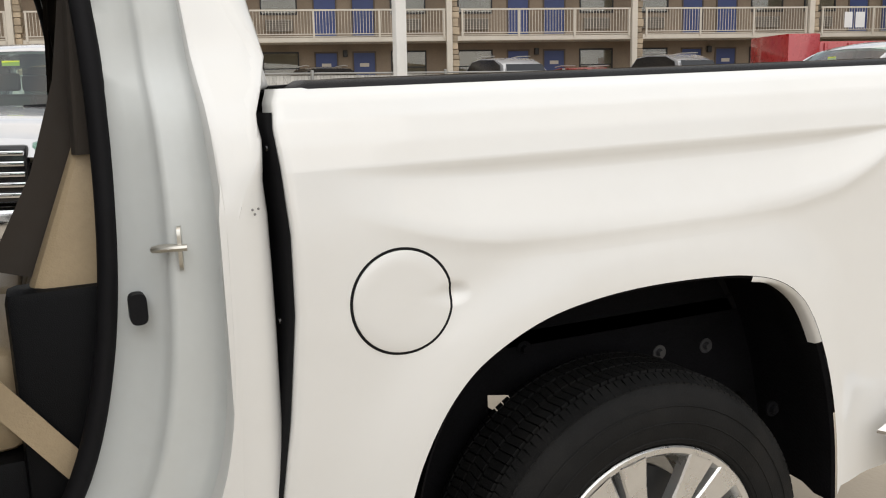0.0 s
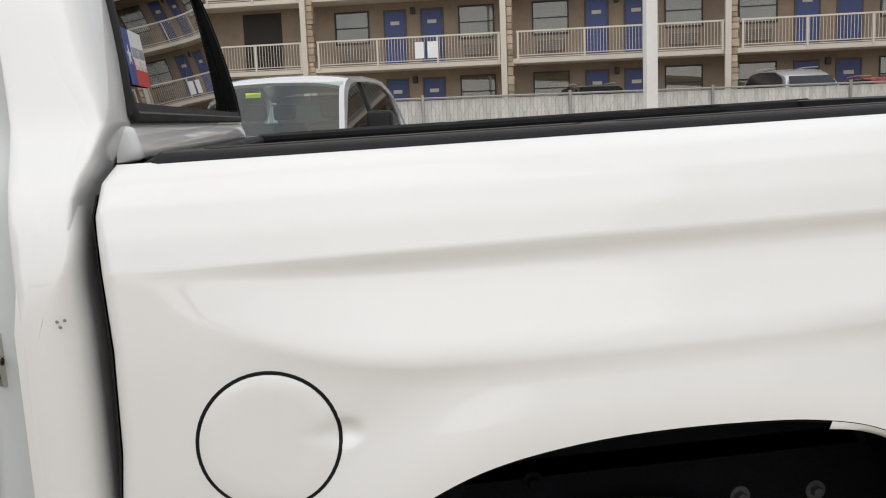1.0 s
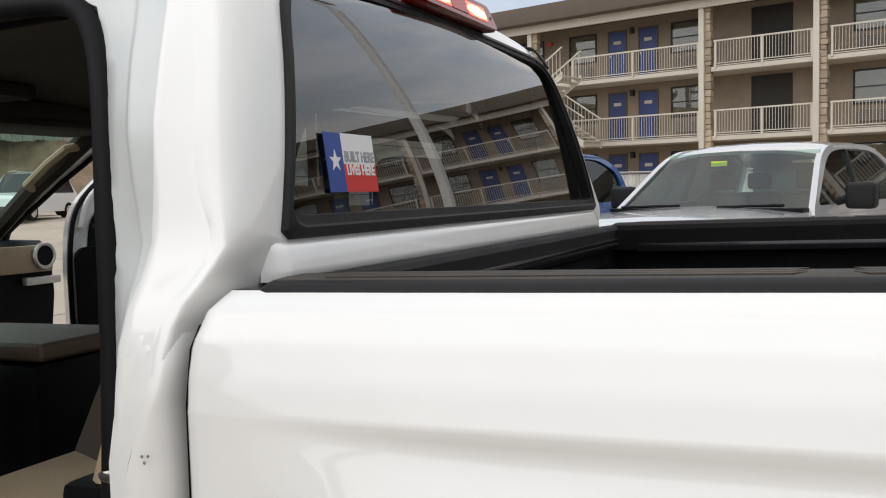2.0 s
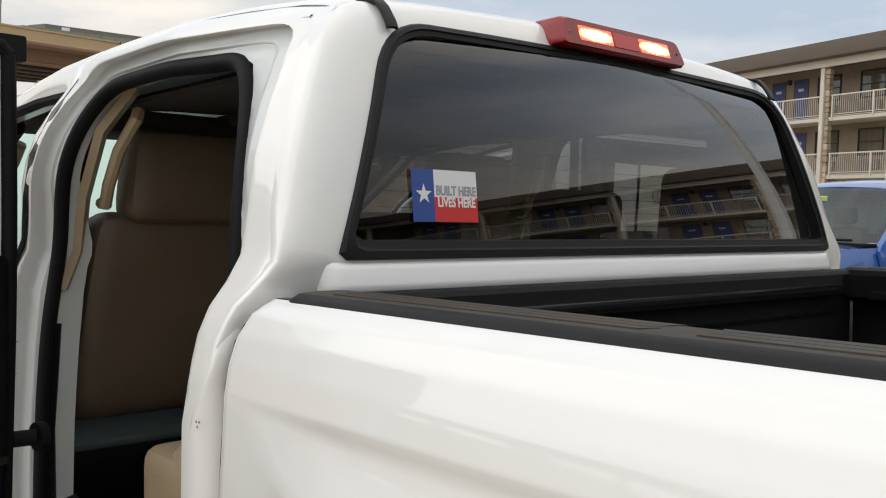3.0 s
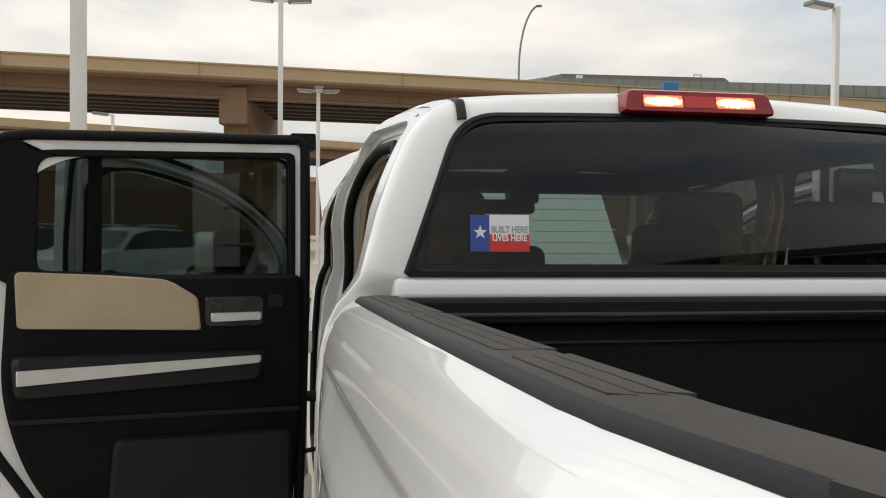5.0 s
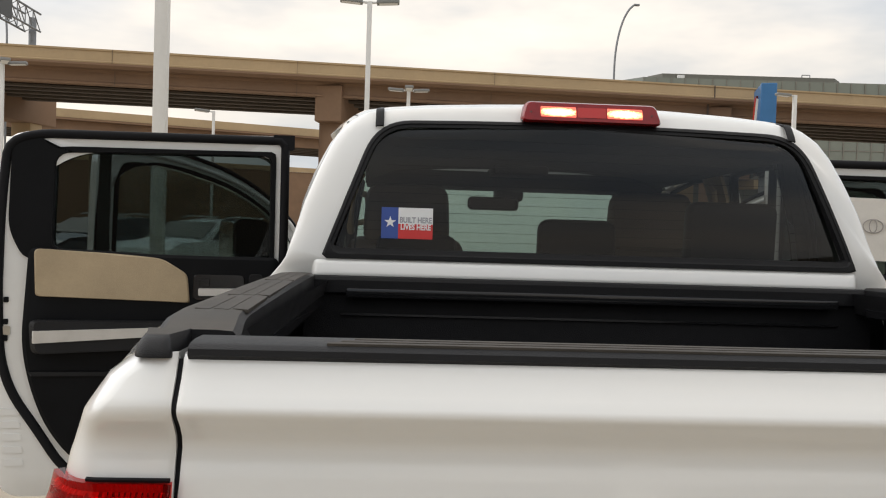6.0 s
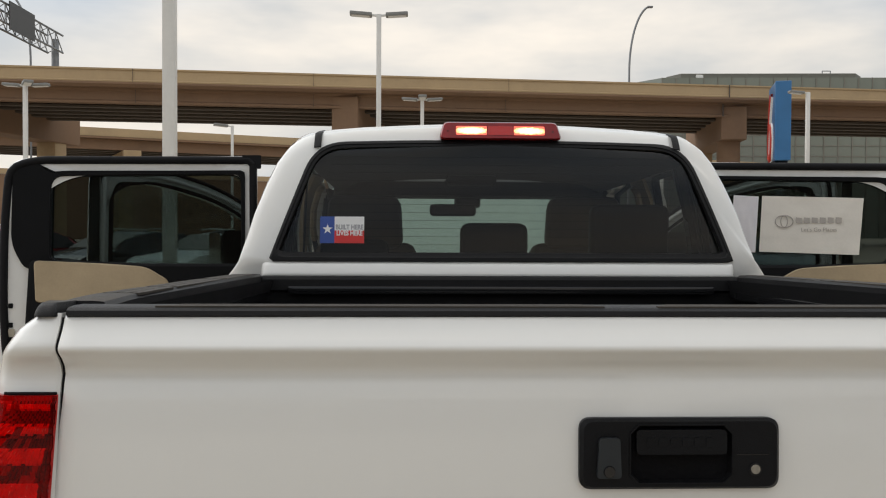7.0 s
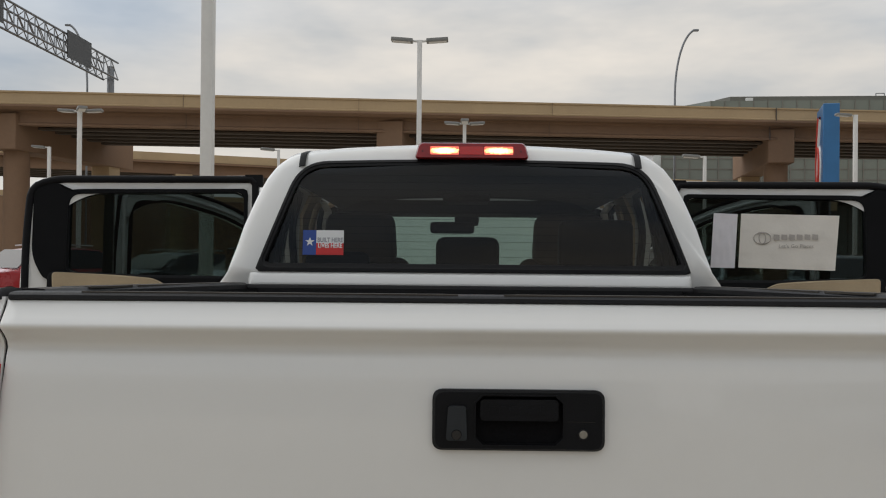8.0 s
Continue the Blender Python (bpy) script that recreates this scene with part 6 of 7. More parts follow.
def nose():
    """Raised bonnet, wings and grille ahead of the cab."""
    for s in (-1, 1):
        rows = []
        for y, h, w in ((4.40, 1.28, 0.97), (4.7, 1.285, 0.985), (5.1, 1.265, 0.99), (5.45, 1.22, 0.97), (5.58, 1.15, 0.93), (5.62, 1.05, 0.9)):
            rows.append([(s * x, y, z) for x, z in ((w - 0.03, 0.55), (w, 0.95), (w * 0.99, h - 0.10), (w * 0.96, h - 0.03), (w * 0.91, h), (w * 0.86, h), (w * 0.84, h - 0.04), (w * 0.83, 0.6))])
        part("wing", grid(rows), PAINT, truck, "white front wing", 50)
    part("engine", boxes((-0.5, 0.5, 4.6, 5.3, 0.7, 1.12), (-0.78, -0.55, 4.9, 5.2, 0.8, 1.15), bevel=0.05), TRIM, truck, "dark engine bay")
    # the bonnet stands open on its rear hinges
    a = radians(44)
    rows = []
    for k in range(15):
        row = []
        for i in range(25):
            u = -1 + i / 12
            v = k / 14 * (1.15 - 0.16 * abs(u) ** 3.5)
            x = 0.81 * u * (1 + 0.05 * v)
            up = 0.055 * (1 - abs(u) ** 2.4) * ease(v / 0.35 + 0.3) + 0.02 * ease((abs(u) - 0.45) / 0.12) * ease((0.86 - abs(u)) / 0.2)
            row.append((x, 4.45 + v * math.cos(a) - up * math.sin(a), 1.285 + v * math.sin(a) + up * math.cos(a)))
        rows.append(row)
    bonnet = part("bonnet", thick(grid(rows), 0.025), PAINT, truck, "white bonnet standing open", 50)
    for s in (-1, 1):
        bm = bmesh.new()
        tube(bm, [(s * 0.72, 4.44, 1.18), (s * 0.74, 4.47, 1.26), (s * 0.74, 4.56, 1.34)], 0.014, 6)
        part("hinge", bm, TRIM, bonnet)
    part("front_bumper", boxes((-0.96, 0.96, 5.40, 5.72, 0.45, 0.72), bevel=0.04), CHROME, truck, "chrome front bumper")
    part("grille", boxes((-0.62, 0.62, 5.50, 5.64, 0.76, 1.14), bevel=0.03), GLOSSBLACK, truck)
    for s in (-1, 1):
        part("headlamp", boxes((s * 0.64, s * 0.93, 5.38, 5.62, 0.92, 1.12), bevel=0.03), CARSCREEN, truck)
    part("firewall", boxes((-0.86, 0.86, 4.36, 4.42, 0.5, 1.27), bevel=0.01), TRIM, truck)


for s in (-1, 1):
    cab_side(s)
rear_panel()
roof()
nose()

# ---- inside the cab ----
part("cab_floor", boxes((-0.83, 0.83, 1.95, 4.40, 0.52, 0.58), bevel=0.01), CARPET, truck, "black carpeted cab floor")
part("cab_back_wall", boxes((-0.80, 0.80, 1.90, 1.955, 0.55, 1.43), bevel=0.01), TRIM, truck, "dark trim behind the rear seat")


def cushion(bm, x0, x1, y0, y1, z0, z1, r=0.05, lean=0.0, taper=0.0):
    vs = box(bm, x0, x1, y0, y1, z0, z1, r, 4)
    zc, xc = z0, (x0 + x1) / 2
    for v in vs:
        t = (v.co.z - z0) / (z1 - z0)
        v.co.y -= lean * (v.co.z - zc)
        v.co.x = xc + (v.co.x - xc) * (1 - taper * t * t)


def front_seat(x):
    s = new("front_seat")
    s.parent = truck
    tagged(s, "brown leather front seat with headrest")
    bm = bmesh.new()
    cushion(bm, x - 0.27, x + 0.27, 3.01, 3.17, 0.98, 1.52, 0.07, 0.24, 0.16)
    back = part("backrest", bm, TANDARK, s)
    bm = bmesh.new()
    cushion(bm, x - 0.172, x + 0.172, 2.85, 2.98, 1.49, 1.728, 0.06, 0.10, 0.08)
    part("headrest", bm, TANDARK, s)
    bm = bmesh.new()
    for d in (-0.07, 0.07):
        cyl(bm, (x + d, 2.93, 1.44), (x + d, 2.93, 1.54), 0.008)
    part("headrest_posts", bm, CHROME, s)
    bm = bmesh.new()
    cushion(bm, x - 0.27, x + 0.27, 3.10, 3.62, 0.72, 0.90, 0.06)
    part("seat_cushion", bm, TRIM, s)
    part("seat_base", boxes((x - 0.22, x + 0.22, 3.1, 3.6, 0.58, 0.74), bevel=0.01), TRIM, s)
    bm = bmesh.new()
    box(bm, x - 0.21, x + 0.21, 2.99, 3.0, 1.345, 1.350, 0.001, 1)
    part("seam", bm, TRIM, back)


front_seat(-0.50)
front_seat(0.48)
rs = new("rear_bench")
rs.parent = truck
tagged(rs, "tan leather rear bench with three headrests")
for x0, x1 in ((-0.74, -0.16), (-0.15, 0.15), (0.16, 0.74)):
    bm = bmesh.new()
    cushion(bm, max(x0, -0.70), x1, 2.10, 2.26, 0.92, 1.45, 0.05, 0.36, 0.04)
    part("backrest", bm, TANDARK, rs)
    bm = bmesh.new()
    cushion(bm, max(x0, -0.70), min(x1, 0.70), 2.24, 2.72, 0.80, 0.985, 0.05)
    part("seat_cushion", bm, TAN, rs)
for x, w, h in ((-0.49, 0.12, 1.52), (-0.005, 0.118, 1.578), (0.47, 0.138, 1.645)):
    bm = bmesh.new()
    cushion(bm, x - w, x + w, 1.97, 2.06, 1.40, h, 0.04, 0.08)
    part("headrest", bm, TRIM, rs)
# side bolster and belt seen through the open rear door
bm = bmesh.new()
cushion(bm, -0.735, -0.64, 2.0, 2.225, 1.03, 1.47, 0.035, 0.0)
for v in bm.verts:
    v.co.y = 2.02 + (v.co.y - 2.02) * (1 - 0.80 * (max(v.co.z - 1.10, 0.0) / 0.37) ** 1.15)
part("side_bolster", bm, TAN, rs, "tan leather seat side")
part("bench_base", boxes((-0.72, 0.72, 2.20, 2.62, 0.58, 0.80), bevel=0.02), TRIM, rs)
part("side_cover", boxes((-0.75, -0.66, 2.0, 2.255, 0.58, 1.088), bevel=0.02), TRIM, rs)
bm = bmesh.new()
rows = [[(x, y - 0.05, z - 0.01), (x - 0.005, y + 0.045, z + 0.02)] for y, z, x in ((2.06, 1.74, -0.66), (2.075, 1.55, -0.67), (2.10, 1.40, -0.68), (2.15, 1.25, -0.685), (2.23, 1.10, -0.69))]
part("seat_belt", thick(grid(rows), 0.003), BELT, truck, "dark brown belt webbing")
rows = [[(-0.765, y, z), (-0.765, y + 0.036, z - 0.027)] for y, z in ((2.36, 1.06), (2.28, 0.96), (2.22, 0.88), (2.16, 0.80), (2.11, 0.735))]
part("lower_belt", thick(grid(rows), 0.003), TAN, truck, "tan belt webbing with a sewn label")
part("belt_label", thick(grid([[(-0.7695, y, z), (-0.7695, y + 0.036, z - 0.027)] for y, z in ((2.135, 0.768), (2.112, 0.738))]), 0.002), LAMPGREY, truck)
# dark trims inside the rear pillars
for s in (-1, 1):
    rows = []
    for z, x, y in ((1.80, 0.685, 2.10), (1.70, 0.705, 2.10), (1.60, 0.730, 2.105), (1.50, 0.745, 2.11), (1.42, 0.755, 2.115), (1.30, 0.755, 2.12)):
        rows.append([(s * (x - 0.03), 1.96, z), (s * (x - 0.02), 2.06, z), (s * (x - 0.005), y - 0.03, z), (s * x, y, z), (s * (x - 0.005), y + 0.005, z), (s * (x - 0.03), y + 0.01, z)])
    part("quarter_trim", thick(grid(rows), 0.012), BELT, truck, "dark brown rear pillar trim")
# door pillar trims with grab handles
for s in (-1, 1):
    rows = []
    for z, y in ((1.80, 2.80), (1.70, 2.86), (1.55, 2.93), (1.42, 2.967), (1.33, 2.977)):
        rows.append([(s * (cab_w(y, z) - 0.10), y - 0.07, z), (s * (cab_w(y, z) - 0.125), y - 0.03, z), (s * (cab_w(y, z) - 0.125), y + 0.06, z), (s * (cab_w(y, z) - 0.09), y + 0.12, z)])
    tr = part("pillar_trim", thick(grid(rows), 0.02), TAN, truck, "tan pillar trim with a grab handle")
    bm = bmesh.new()
    tube(bm, [(s * (cab_w(y, z) - 0.15), y, z) for y, z in ((2.775, 1.755), (2.76, 1.735), (2.80, 1.66), (2.845, 1.58), (2.875, 1.535), (2.90, 1.54))], 0.015, 8)
    part("grab_handle", bm, TAN, tr)
    rows = []
    for z, y in ((1.25, 2.98), (1.0, 2.98), (0.6, 2.96)):
        rows.append([(s * (cab_w(y, z) - 0.10), y - 0.06, z), (s * (cab_w(y, z) - 0.135), y, z), (s * (cab_w(y, z) - 0.10), y + 0.12, z)])
    part("lower_pillar_trim", thick(grid(rows), 0.02), TRIM, truck, "black lower pillar trim")
    # windscreen pillar trim
    bm = bmesh.new()
    tube(bm, [(s * 0.72, 3.60, 1.78), (s * 0.76, 3.95, 1.60), (s * 0.80, 4.30, 1.38)], 0.035, 8)
    pillar = part("screen_pillar_trim", bm, BELT, truck, "dark brown windscreen pillar trim")
    bm = bmesh.new()
    tube(bm, [(s * 0.72, 3.66, 1.735), (s * 0.675, 3.69, 1.725), (s * 0.67, 3.78, 1.675), (s * 0.68, 3.90, 1.605), (s * 0.73, 3.93, 1.595)], 0.016, 8)
    part("pillar_handle", bm, TAN, pillar)
# dashboard, wheel, mirror, visors
bm = bmesh.new()
rows = [[(x, y, z) for x in (-0.82, -0.4, 0, 0.4, 0.82)] for y, z in ((4.46, 1.36), (4.15, 1.405), (4.01, 1.40), (3.96, 1.37), (3.95, 1.20), (3.98, 1.0), (4.0, 0.7))]
dash = part("dashboard", thick(grid(rows), 0.02), TRIM, truck, "black and tan dashboard")
part("dash_insert", boxes((-0.80, 0.80, 3.925, 3.952, 1.285, 1.385), bevel=0.008), TAN, dash)
for x in (-0.75, 0.75):
    part("bright_bar", boxes((x - 0.08, x + 0.08, 3.92, 3.948, 1.238, 1.268), bevel=0.008), SILVER, dash)
for x in (-0.755, 0.755):
    bm = bmesh.new()
    pts = [(x + 0.044 * math.cos(a), 3.918, 1.345 + 0.044 * math.sin(a)) for a in [2 * math.pi * k / 28 for k in range(29)]]
    vent = part("vent_ring", tube(bm, pts, 0.008, 6), SILVER, dash)
    bm = bmesh.new()
    cyl(bm, (x, 3.915, 1.345), (x, 3.935, 1.345), 0.042, n=24)
    part("vent_louvre", bm, TRIM, vent)
sw = new("steering_wheel")
sw.parent = truck
tagged(sw, "dark leather steering wheel")
bm = bmesh.new()
tube(bm, [(-0.48 + 0.19 * math.cos(a), 3.70 + 0.09 * math.sin(a), 1.12 + 0.17 * math.sin(a)) for a in [2 * math.pi * k / 32 for k in range(33)]], 0.016, 8)
part("rim", bm, TRIM, sw)
bm = bmesh.new()
box(bm, -0.55, -0.41, 3.70, 3.76, 1.05, 1.17, 0.03, 3)
tube(bm, [(-0.66, 3.71, 1.12), (-0.48, 3.73, 1.12), (-0.30, 3.71, 1.12)], 0.014)
part("hub", bm, TRIM, sw)
bm = bmesh.new()
box(bm, -0.195, 0.050, 3.60, 3.64, 1.668, 1.732, 0.025, 3)
mir = part("inner_mirror", bm, TRIM, truck, "dark inner rear-view mirror")
bm = bmesh.new()
cyl(bm, (-0.01, 3.64, 1.71), (0.0, 3.72, 1.80), 0.02)
box(bm, -0.06, 0.075, 3.62, 3.74, 1.715, 1.80, 0.02)
part("stem", bm, TRIM, mir)
for x0, x1 in ((-0.64, -0.22), (0.22, 0.64)):
    bm = bmesh.new()
    box(bm, x0, x1, 3.40, 3.62, 1.768, 1.795, 0.008)
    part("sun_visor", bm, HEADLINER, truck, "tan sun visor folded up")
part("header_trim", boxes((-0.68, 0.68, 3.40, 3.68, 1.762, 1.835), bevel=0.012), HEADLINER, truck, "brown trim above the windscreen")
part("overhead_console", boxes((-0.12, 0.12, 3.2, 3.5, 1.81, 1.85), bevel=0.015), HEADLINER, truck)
console = part("centre_console", boxes((-0.17, 0.17, 2.95, 3.55, 0.58, 1.135), (-0.16, 0.16, 3.5, 3.97, 0.58, 1.05), bevel=0.03), TRIM, truck, "black centre console")
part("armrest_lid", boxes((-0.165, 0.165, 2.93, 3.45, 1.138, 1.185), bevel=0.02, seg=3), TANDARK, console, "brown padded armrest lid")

# flag sticker on the rear window: fields, star, lettering
stk = new("flag_sticker")
stk.parent = truck
tagged(stk, "red, white and blue lone star window sticker with lettering")
SX, SZ, SW, SH = -0.523, 1.548, 0.146, 0.089
lean = math.atan(0.07 + 0.5 * (SZ - 1.464))
SM = Matrix.Translation((SX, 1.8465 + 0.07 * (SZ - 1.464) + 0.25 * (SZ - 1.464) ** 2, SZ)) @ Matrix.Rotation(radians(90) - lean, 4, "X")
def patch(name, pts, mat, d):
    bm = bmesh.new()
    prism(bm, pts, lambda u, v, w: SM @ Vector((u, v, w)), 0.0, d)
    return part(name, bm, mat, stk, smooth=0)
patch("white_field", [(-SW / 2 + 0.048, -0.002), (SW / 2, -0.002), (SW / 2, SH / 2), (-SW / 2 + 0.048, SH / 2)], WHITE, 0.0010)
patch("red_field", [(-SW / 2 + 0.048, -SH / 2), (SW / 2, -SH / 2), (SW / 2, -0.002), (-SW / 2 + 0.048, -0.002)], STKRED, 0.0010)
patch("blue_field", [(-SW / 2, -SH / 2), (-SW / 2 + 0.048, -SH / 2), (-SW / 2 + 0.048, SH / 2), (-SW / 2, SH / 2)], STKBLUE, 0.0010)
patch("star", [(-SW / 2 + 0.025 + (0.0175 if k % 2 == 0 else 0.0069) * math.sin(math.pi * k / 5), 0.002 + (0.0175 if k % 2 == 0 else 0.0069) * math.cos(math.pi * k / 5)) for k in range(10)], WHITE, 0.0016)
words("lettering", "BUILT HERE", 0.0225, SM @ Matrix.Translation((0.0245, 0.0085, 0.0014)), STKGREY, stk, wide=0.78, bold=0.0007)
words("lettering", "LIVES HERE", 0.0225, SM @ Matrix.Translation((0.0245, -0.0115, 0.0014)), WHITE, stk, wide=0.78, bold=0.0007)


# ---- doors ----
def door_map(hx, hy, ang, sx):
    """s out from the hinge, z up, n out of the inner face."""
    d = Vector((sx * math.sin(radians(ang)), -math.cos(radians(ang)), 0))
    m = Vector((-sx * math.cos(radians(ang)), -math.sin(radians(ang)), 0))
    h = Vector((hx, hy, 0))
    return lambda s, z, n: h + d * s + m * n + Vector((0, 0, z))


def rear_door(sx, hx, hy, ang):
    D = door_map(hx, hy, ang, sx)
    root = new("rear_door")
    root.parent = truck
    tagged(root, "open white rear door with black and tan inner trim")
    out = rounded([(-0.006, 1.888), (0.90, 1.862), (0.995, 1.835), (1.018, 1.60), (1.030, 1.30), (1.033, 1.10), (1.022, 0.85), (1.005, 0.70), (0.985, 0.545), (0.0, 0.545), (-0.008, 1.40)], [0.02, 0.1, 0.06, 0.3, 0.3, 0.3, 0.3, 0.2, 0.08, 0.04, 0.3], 6)
    hole = [(0.055, 1.398), (0.30, 1.412), (0.60, 1.428), (0.83, 1.437), (0.825, 1.784), (0.60, 1.794), (0.30, 1.804), (0.060, 1.808)]
    hole = rounded(hole, [0.02, 0.2, 0.2, 0.03, 0.05, 0.2, 0.2, 0.03], 6)
    N = 140
    def start(loop):
        loop = resample([Vector(p) for p in loop], N)
        k = min(range(N), key=lambda i: abs(math.atan2(loop[i].y - 1.6, loop[i].x - 0.45) - 2.4))
        return loop[k:] + loop[:k]
    o, h = start(out), start(hole)
    if (o[5] - o[0]).cross(Vector((0.45, 1.5)) - o[0]) * (h[5] - h[0]).cross(Vector((0.45, 1.6)) - h[0]) < 0:
        h = h[:1] + h[:0:-1]
    bm = bmesh.new()
    def lay(loop, n):
        return [D(p.x, p.y, n) for p in loop]
    rows = [lay(h, 0.0), lay(h, -0.05), lay(lerp_loop(h, o, 0.8), -0.105), lay(o, -0.085), lay(o, -0.015), lay(lerp_loop(o, h, 0.06), 0.0), lay(lerp_loop(o, h, 0.10), 0.004), lay(h, 0.0)]
    part("door_shell", grid(rows, True, bm), PAINT, root, "white painted door shell", 35)
    # seal all round
    bm = bmesh.new()
    up = resample(rounded([(0.012, 1.868), (0.88, 1.848), (0.982, 1.815), (1.000, 1.58), (1.003, 1.25), (0.989, 1.04), (0.95, 0.92), (0.862, 0.79), (0.78, 0.66), (0.69, 0.59), (0.03, 0.585), (0.008, 1.40)], [0.02, 0.1, 0.08, 0.3, 0.3, 0.2, 0.2, 0.2, 0.2, 0.1, 0.04, 0.3], 6), N)
    tube(bm, [D(p.x, p.y, 0.004) for p in up] + [D(up[0].x, up[0].y, 0.004)], 0.0165, 12)
    part("door_seal", bm, SEAL, root, "black rubber door seal", 60)
    # black window surround and broad outer cover
    bm = bmesh.new()
    sur = rounded([(0.043, 1.39), (0.92, 1.40), (0.974, 1.50), (0.968, 1.815), (0.868, 1.834), (0.838, 1.797), (0.78, 1.806), (0.30, 1.817), (0.045, 1.824)], [0.01, 0.03, 0.1, 0.04, 0.01, 0.01, 0.05, 0.1, 0.02], 5)
    s2 = start(sur)
    h3 = start(hole)
    if (s2[5] - s2[0]).cross(Vector((0.45, 1.6)) - s2[0]) * (h3[5] - h3[0]).cross(Vector((0.45, 1.6)) - h3[0]) < 0:
        h3 = h3[:1] + h3[:0:-1]
    ring(bm, s2, h3, D, 0.004, 0.012)
    part("window_surround", bm, TRIM, root, "black window surround")
    # black lining of the opening
    mid = Vector((0.44, 1.61))
    inner = [p + (mid - p).normalized() * 0.004 for p in h3]
    part("window_reveal", grid([[D(p.x, p.y, 0.008) for p in h3], [D(p.x, p.y, 0.006) for p in inner], [D(p.x, p.y, -0.06) for p in inner]], True), TRIM, root)
    bm = bmesh.new()
    prism(bm, [(p.x, p.y) for p in lerp_loop(h3, s2, 0.3)], D, -0.03, -0.026)
    pane = part("pane", bm, DOORGLASS, root, "dark tinted door glass", 0)
    pane.visible_shadow = False
    # rubber flap at the hinge corner
    bm = bmesh.new()
    prism(bm, rounded([(-0.022, 1.835), (0.012, 1.835), (0.050, 1.862), (0.060, 1.888), (-0.022, 1.890)], [0.006, 0.02, 0.01, 0.006, 0.006], 3), D, -0.03, 0.016)
    part("corner_flap", bm, SEAL, root, "black rubber corner flap")
    bm = bmesh.new()
    prism(bm, [(0.640, 1.42), (0.685, 1.42), (0.680, 1.81), (0.640, 1.812)], D, -0.06, -0.035)
    part("quarter_bar", bm, FENCESTEEL, root, "grey quarter window bar")
    # inner trim
    bm = bmesh.new()
    trim = rounded([(0.025, 1.425), (0.30, 1.425), (0.62, 1.428), (0.90, 1.44), (0.918, 1.10), (0.888, 0.95), (0.83, 0.80), (0.72, 0.66), (0.06, 0.62), (0.02, 1.0)], [0.03, 0.2, 0.2, 0.03, 0.2, 0.2, 0.2, 0.1, 0.06, 0.2], 5)
    a = [bm.verts.new(D(p.x, p.y, 0.006)) for p in trim]
    b = [bm.verts.new(D(p.x, p.y, 0.030)) for p in trim]
    cen = Vector((0.45, 1.05))
    c = [bm.verts.new(D(*(Vector(p).lerp(cen, 0.03)), 0.038)) for p in trim]
    for q, r in ((a, b), (b, c)):
        for i in range(len(q)):
            bm.faces.new((q[i], q[(i + 1) % len(q)], r[(i + 1) % len(q)], r[i]))
    bm.faces.new(c)
    trim_ob = part("inner_trim", bm, TRIM, root, "black moulded inner door trim")
    def slab(name, pts, rad, n0, n1, mat, lab="", par=trim_ob, lip=0.006):
        o_ = rounded(pts, rad, 4)
        cx = sum(p[0] for p in pts) / len(pts)
        cz = sum(p[1] for p in pts) / len(pts)
        b_ = bmesh.new()
        l0 = [b_.verts.new(D(p[0], p[1], n0)) for p in o_]
        l1 = [b_.verts.new(D(p[0], p[1], n1 - lip)) for p in o_]
        def inset(p):
            q = Vector((p[0] - cx, p[1] - cz))
            return (cx + q.x * (1 - lip / max(abs(q.length), 0.02)), cz + q.y * (1 - lip / max(q.length, 0.02)))
        l2 = [b_.verts.new(D(*inset(p), n1)) for p in o_]
        for q, r in ((l0, l1), (l1, l2)):
            for i in range(len(q)):
                b_.faces.new((q[i], q[(i + 1) % len(q)], r[(i + 1) % len(q)], r[i]))
        b_.faces.new(l2)
        return part(name, b_, mat, par, lab)
    slab("tan_insert", [(0.345, 1.252), (0.872, 1.268), (0.880, 1.437), (0.60, 1.425), (0.445, 1.412), (0.355, 1.356)], [0.012, 0.015, 0.02, 0.1, 0.03, 0.02], 0.03, 0.052, TAN, "tan leather door insert")
    slab("handle_recess", [(0.150, 1.262), (0.335, 1.262), (0.335, 1.358), (0.150, 1.358)], 0.02, 0.036, 0.043, GLOSSBLACK, lip=0.003)
    slab("inner_handle", [(0.158, 1.283), (0.316, 1.278), (0.316, 1.306), (0.158, 1.308)], 0.006, 0.04, 0.062, SILVER, "bright inner handle", lip=0.005)
    slab("lock_button", [(0.275, 1.312), (0.312, 1.312), (0.312, 1.342), (0.275, 1.342)], 0.006, 0.04, 0.052, GLOSSBLACK, lip=0.003)
    slab("armrest", [(0.15, 1.10), (0.875, 1.065), (0.885, 1.185), (0.15, 1.185)], [0.03, 0.03, 0.02, 0.02], 0.03, 0.10, BLACK, "black armrest", lip=0.02)
    slab("silver_strip", [(0.165, 1.152), (0.868, 1.106), (0.868, 1.150), (0.165, 1.176)], [0.012, 0.004, 0.004, 0.008], 0.098, 0.106, SILVER, "silver armrest strip", lip=0.004)
    slab("speaker", [(0.085, 1.318), (0.135, 1.318), (0.135, 1.362), (0.085, 1.362)], 0.015, 0.036, 0.042, BLACK, lip=0.003)
    slab("door_pocket", [(0.06, 0.66), (0.62, 0.68), (0.60, 0.93), (0.06, 0.93)], 0.03, 0.03, 0.075, BLACK, "black door pocket", lip=0.015)
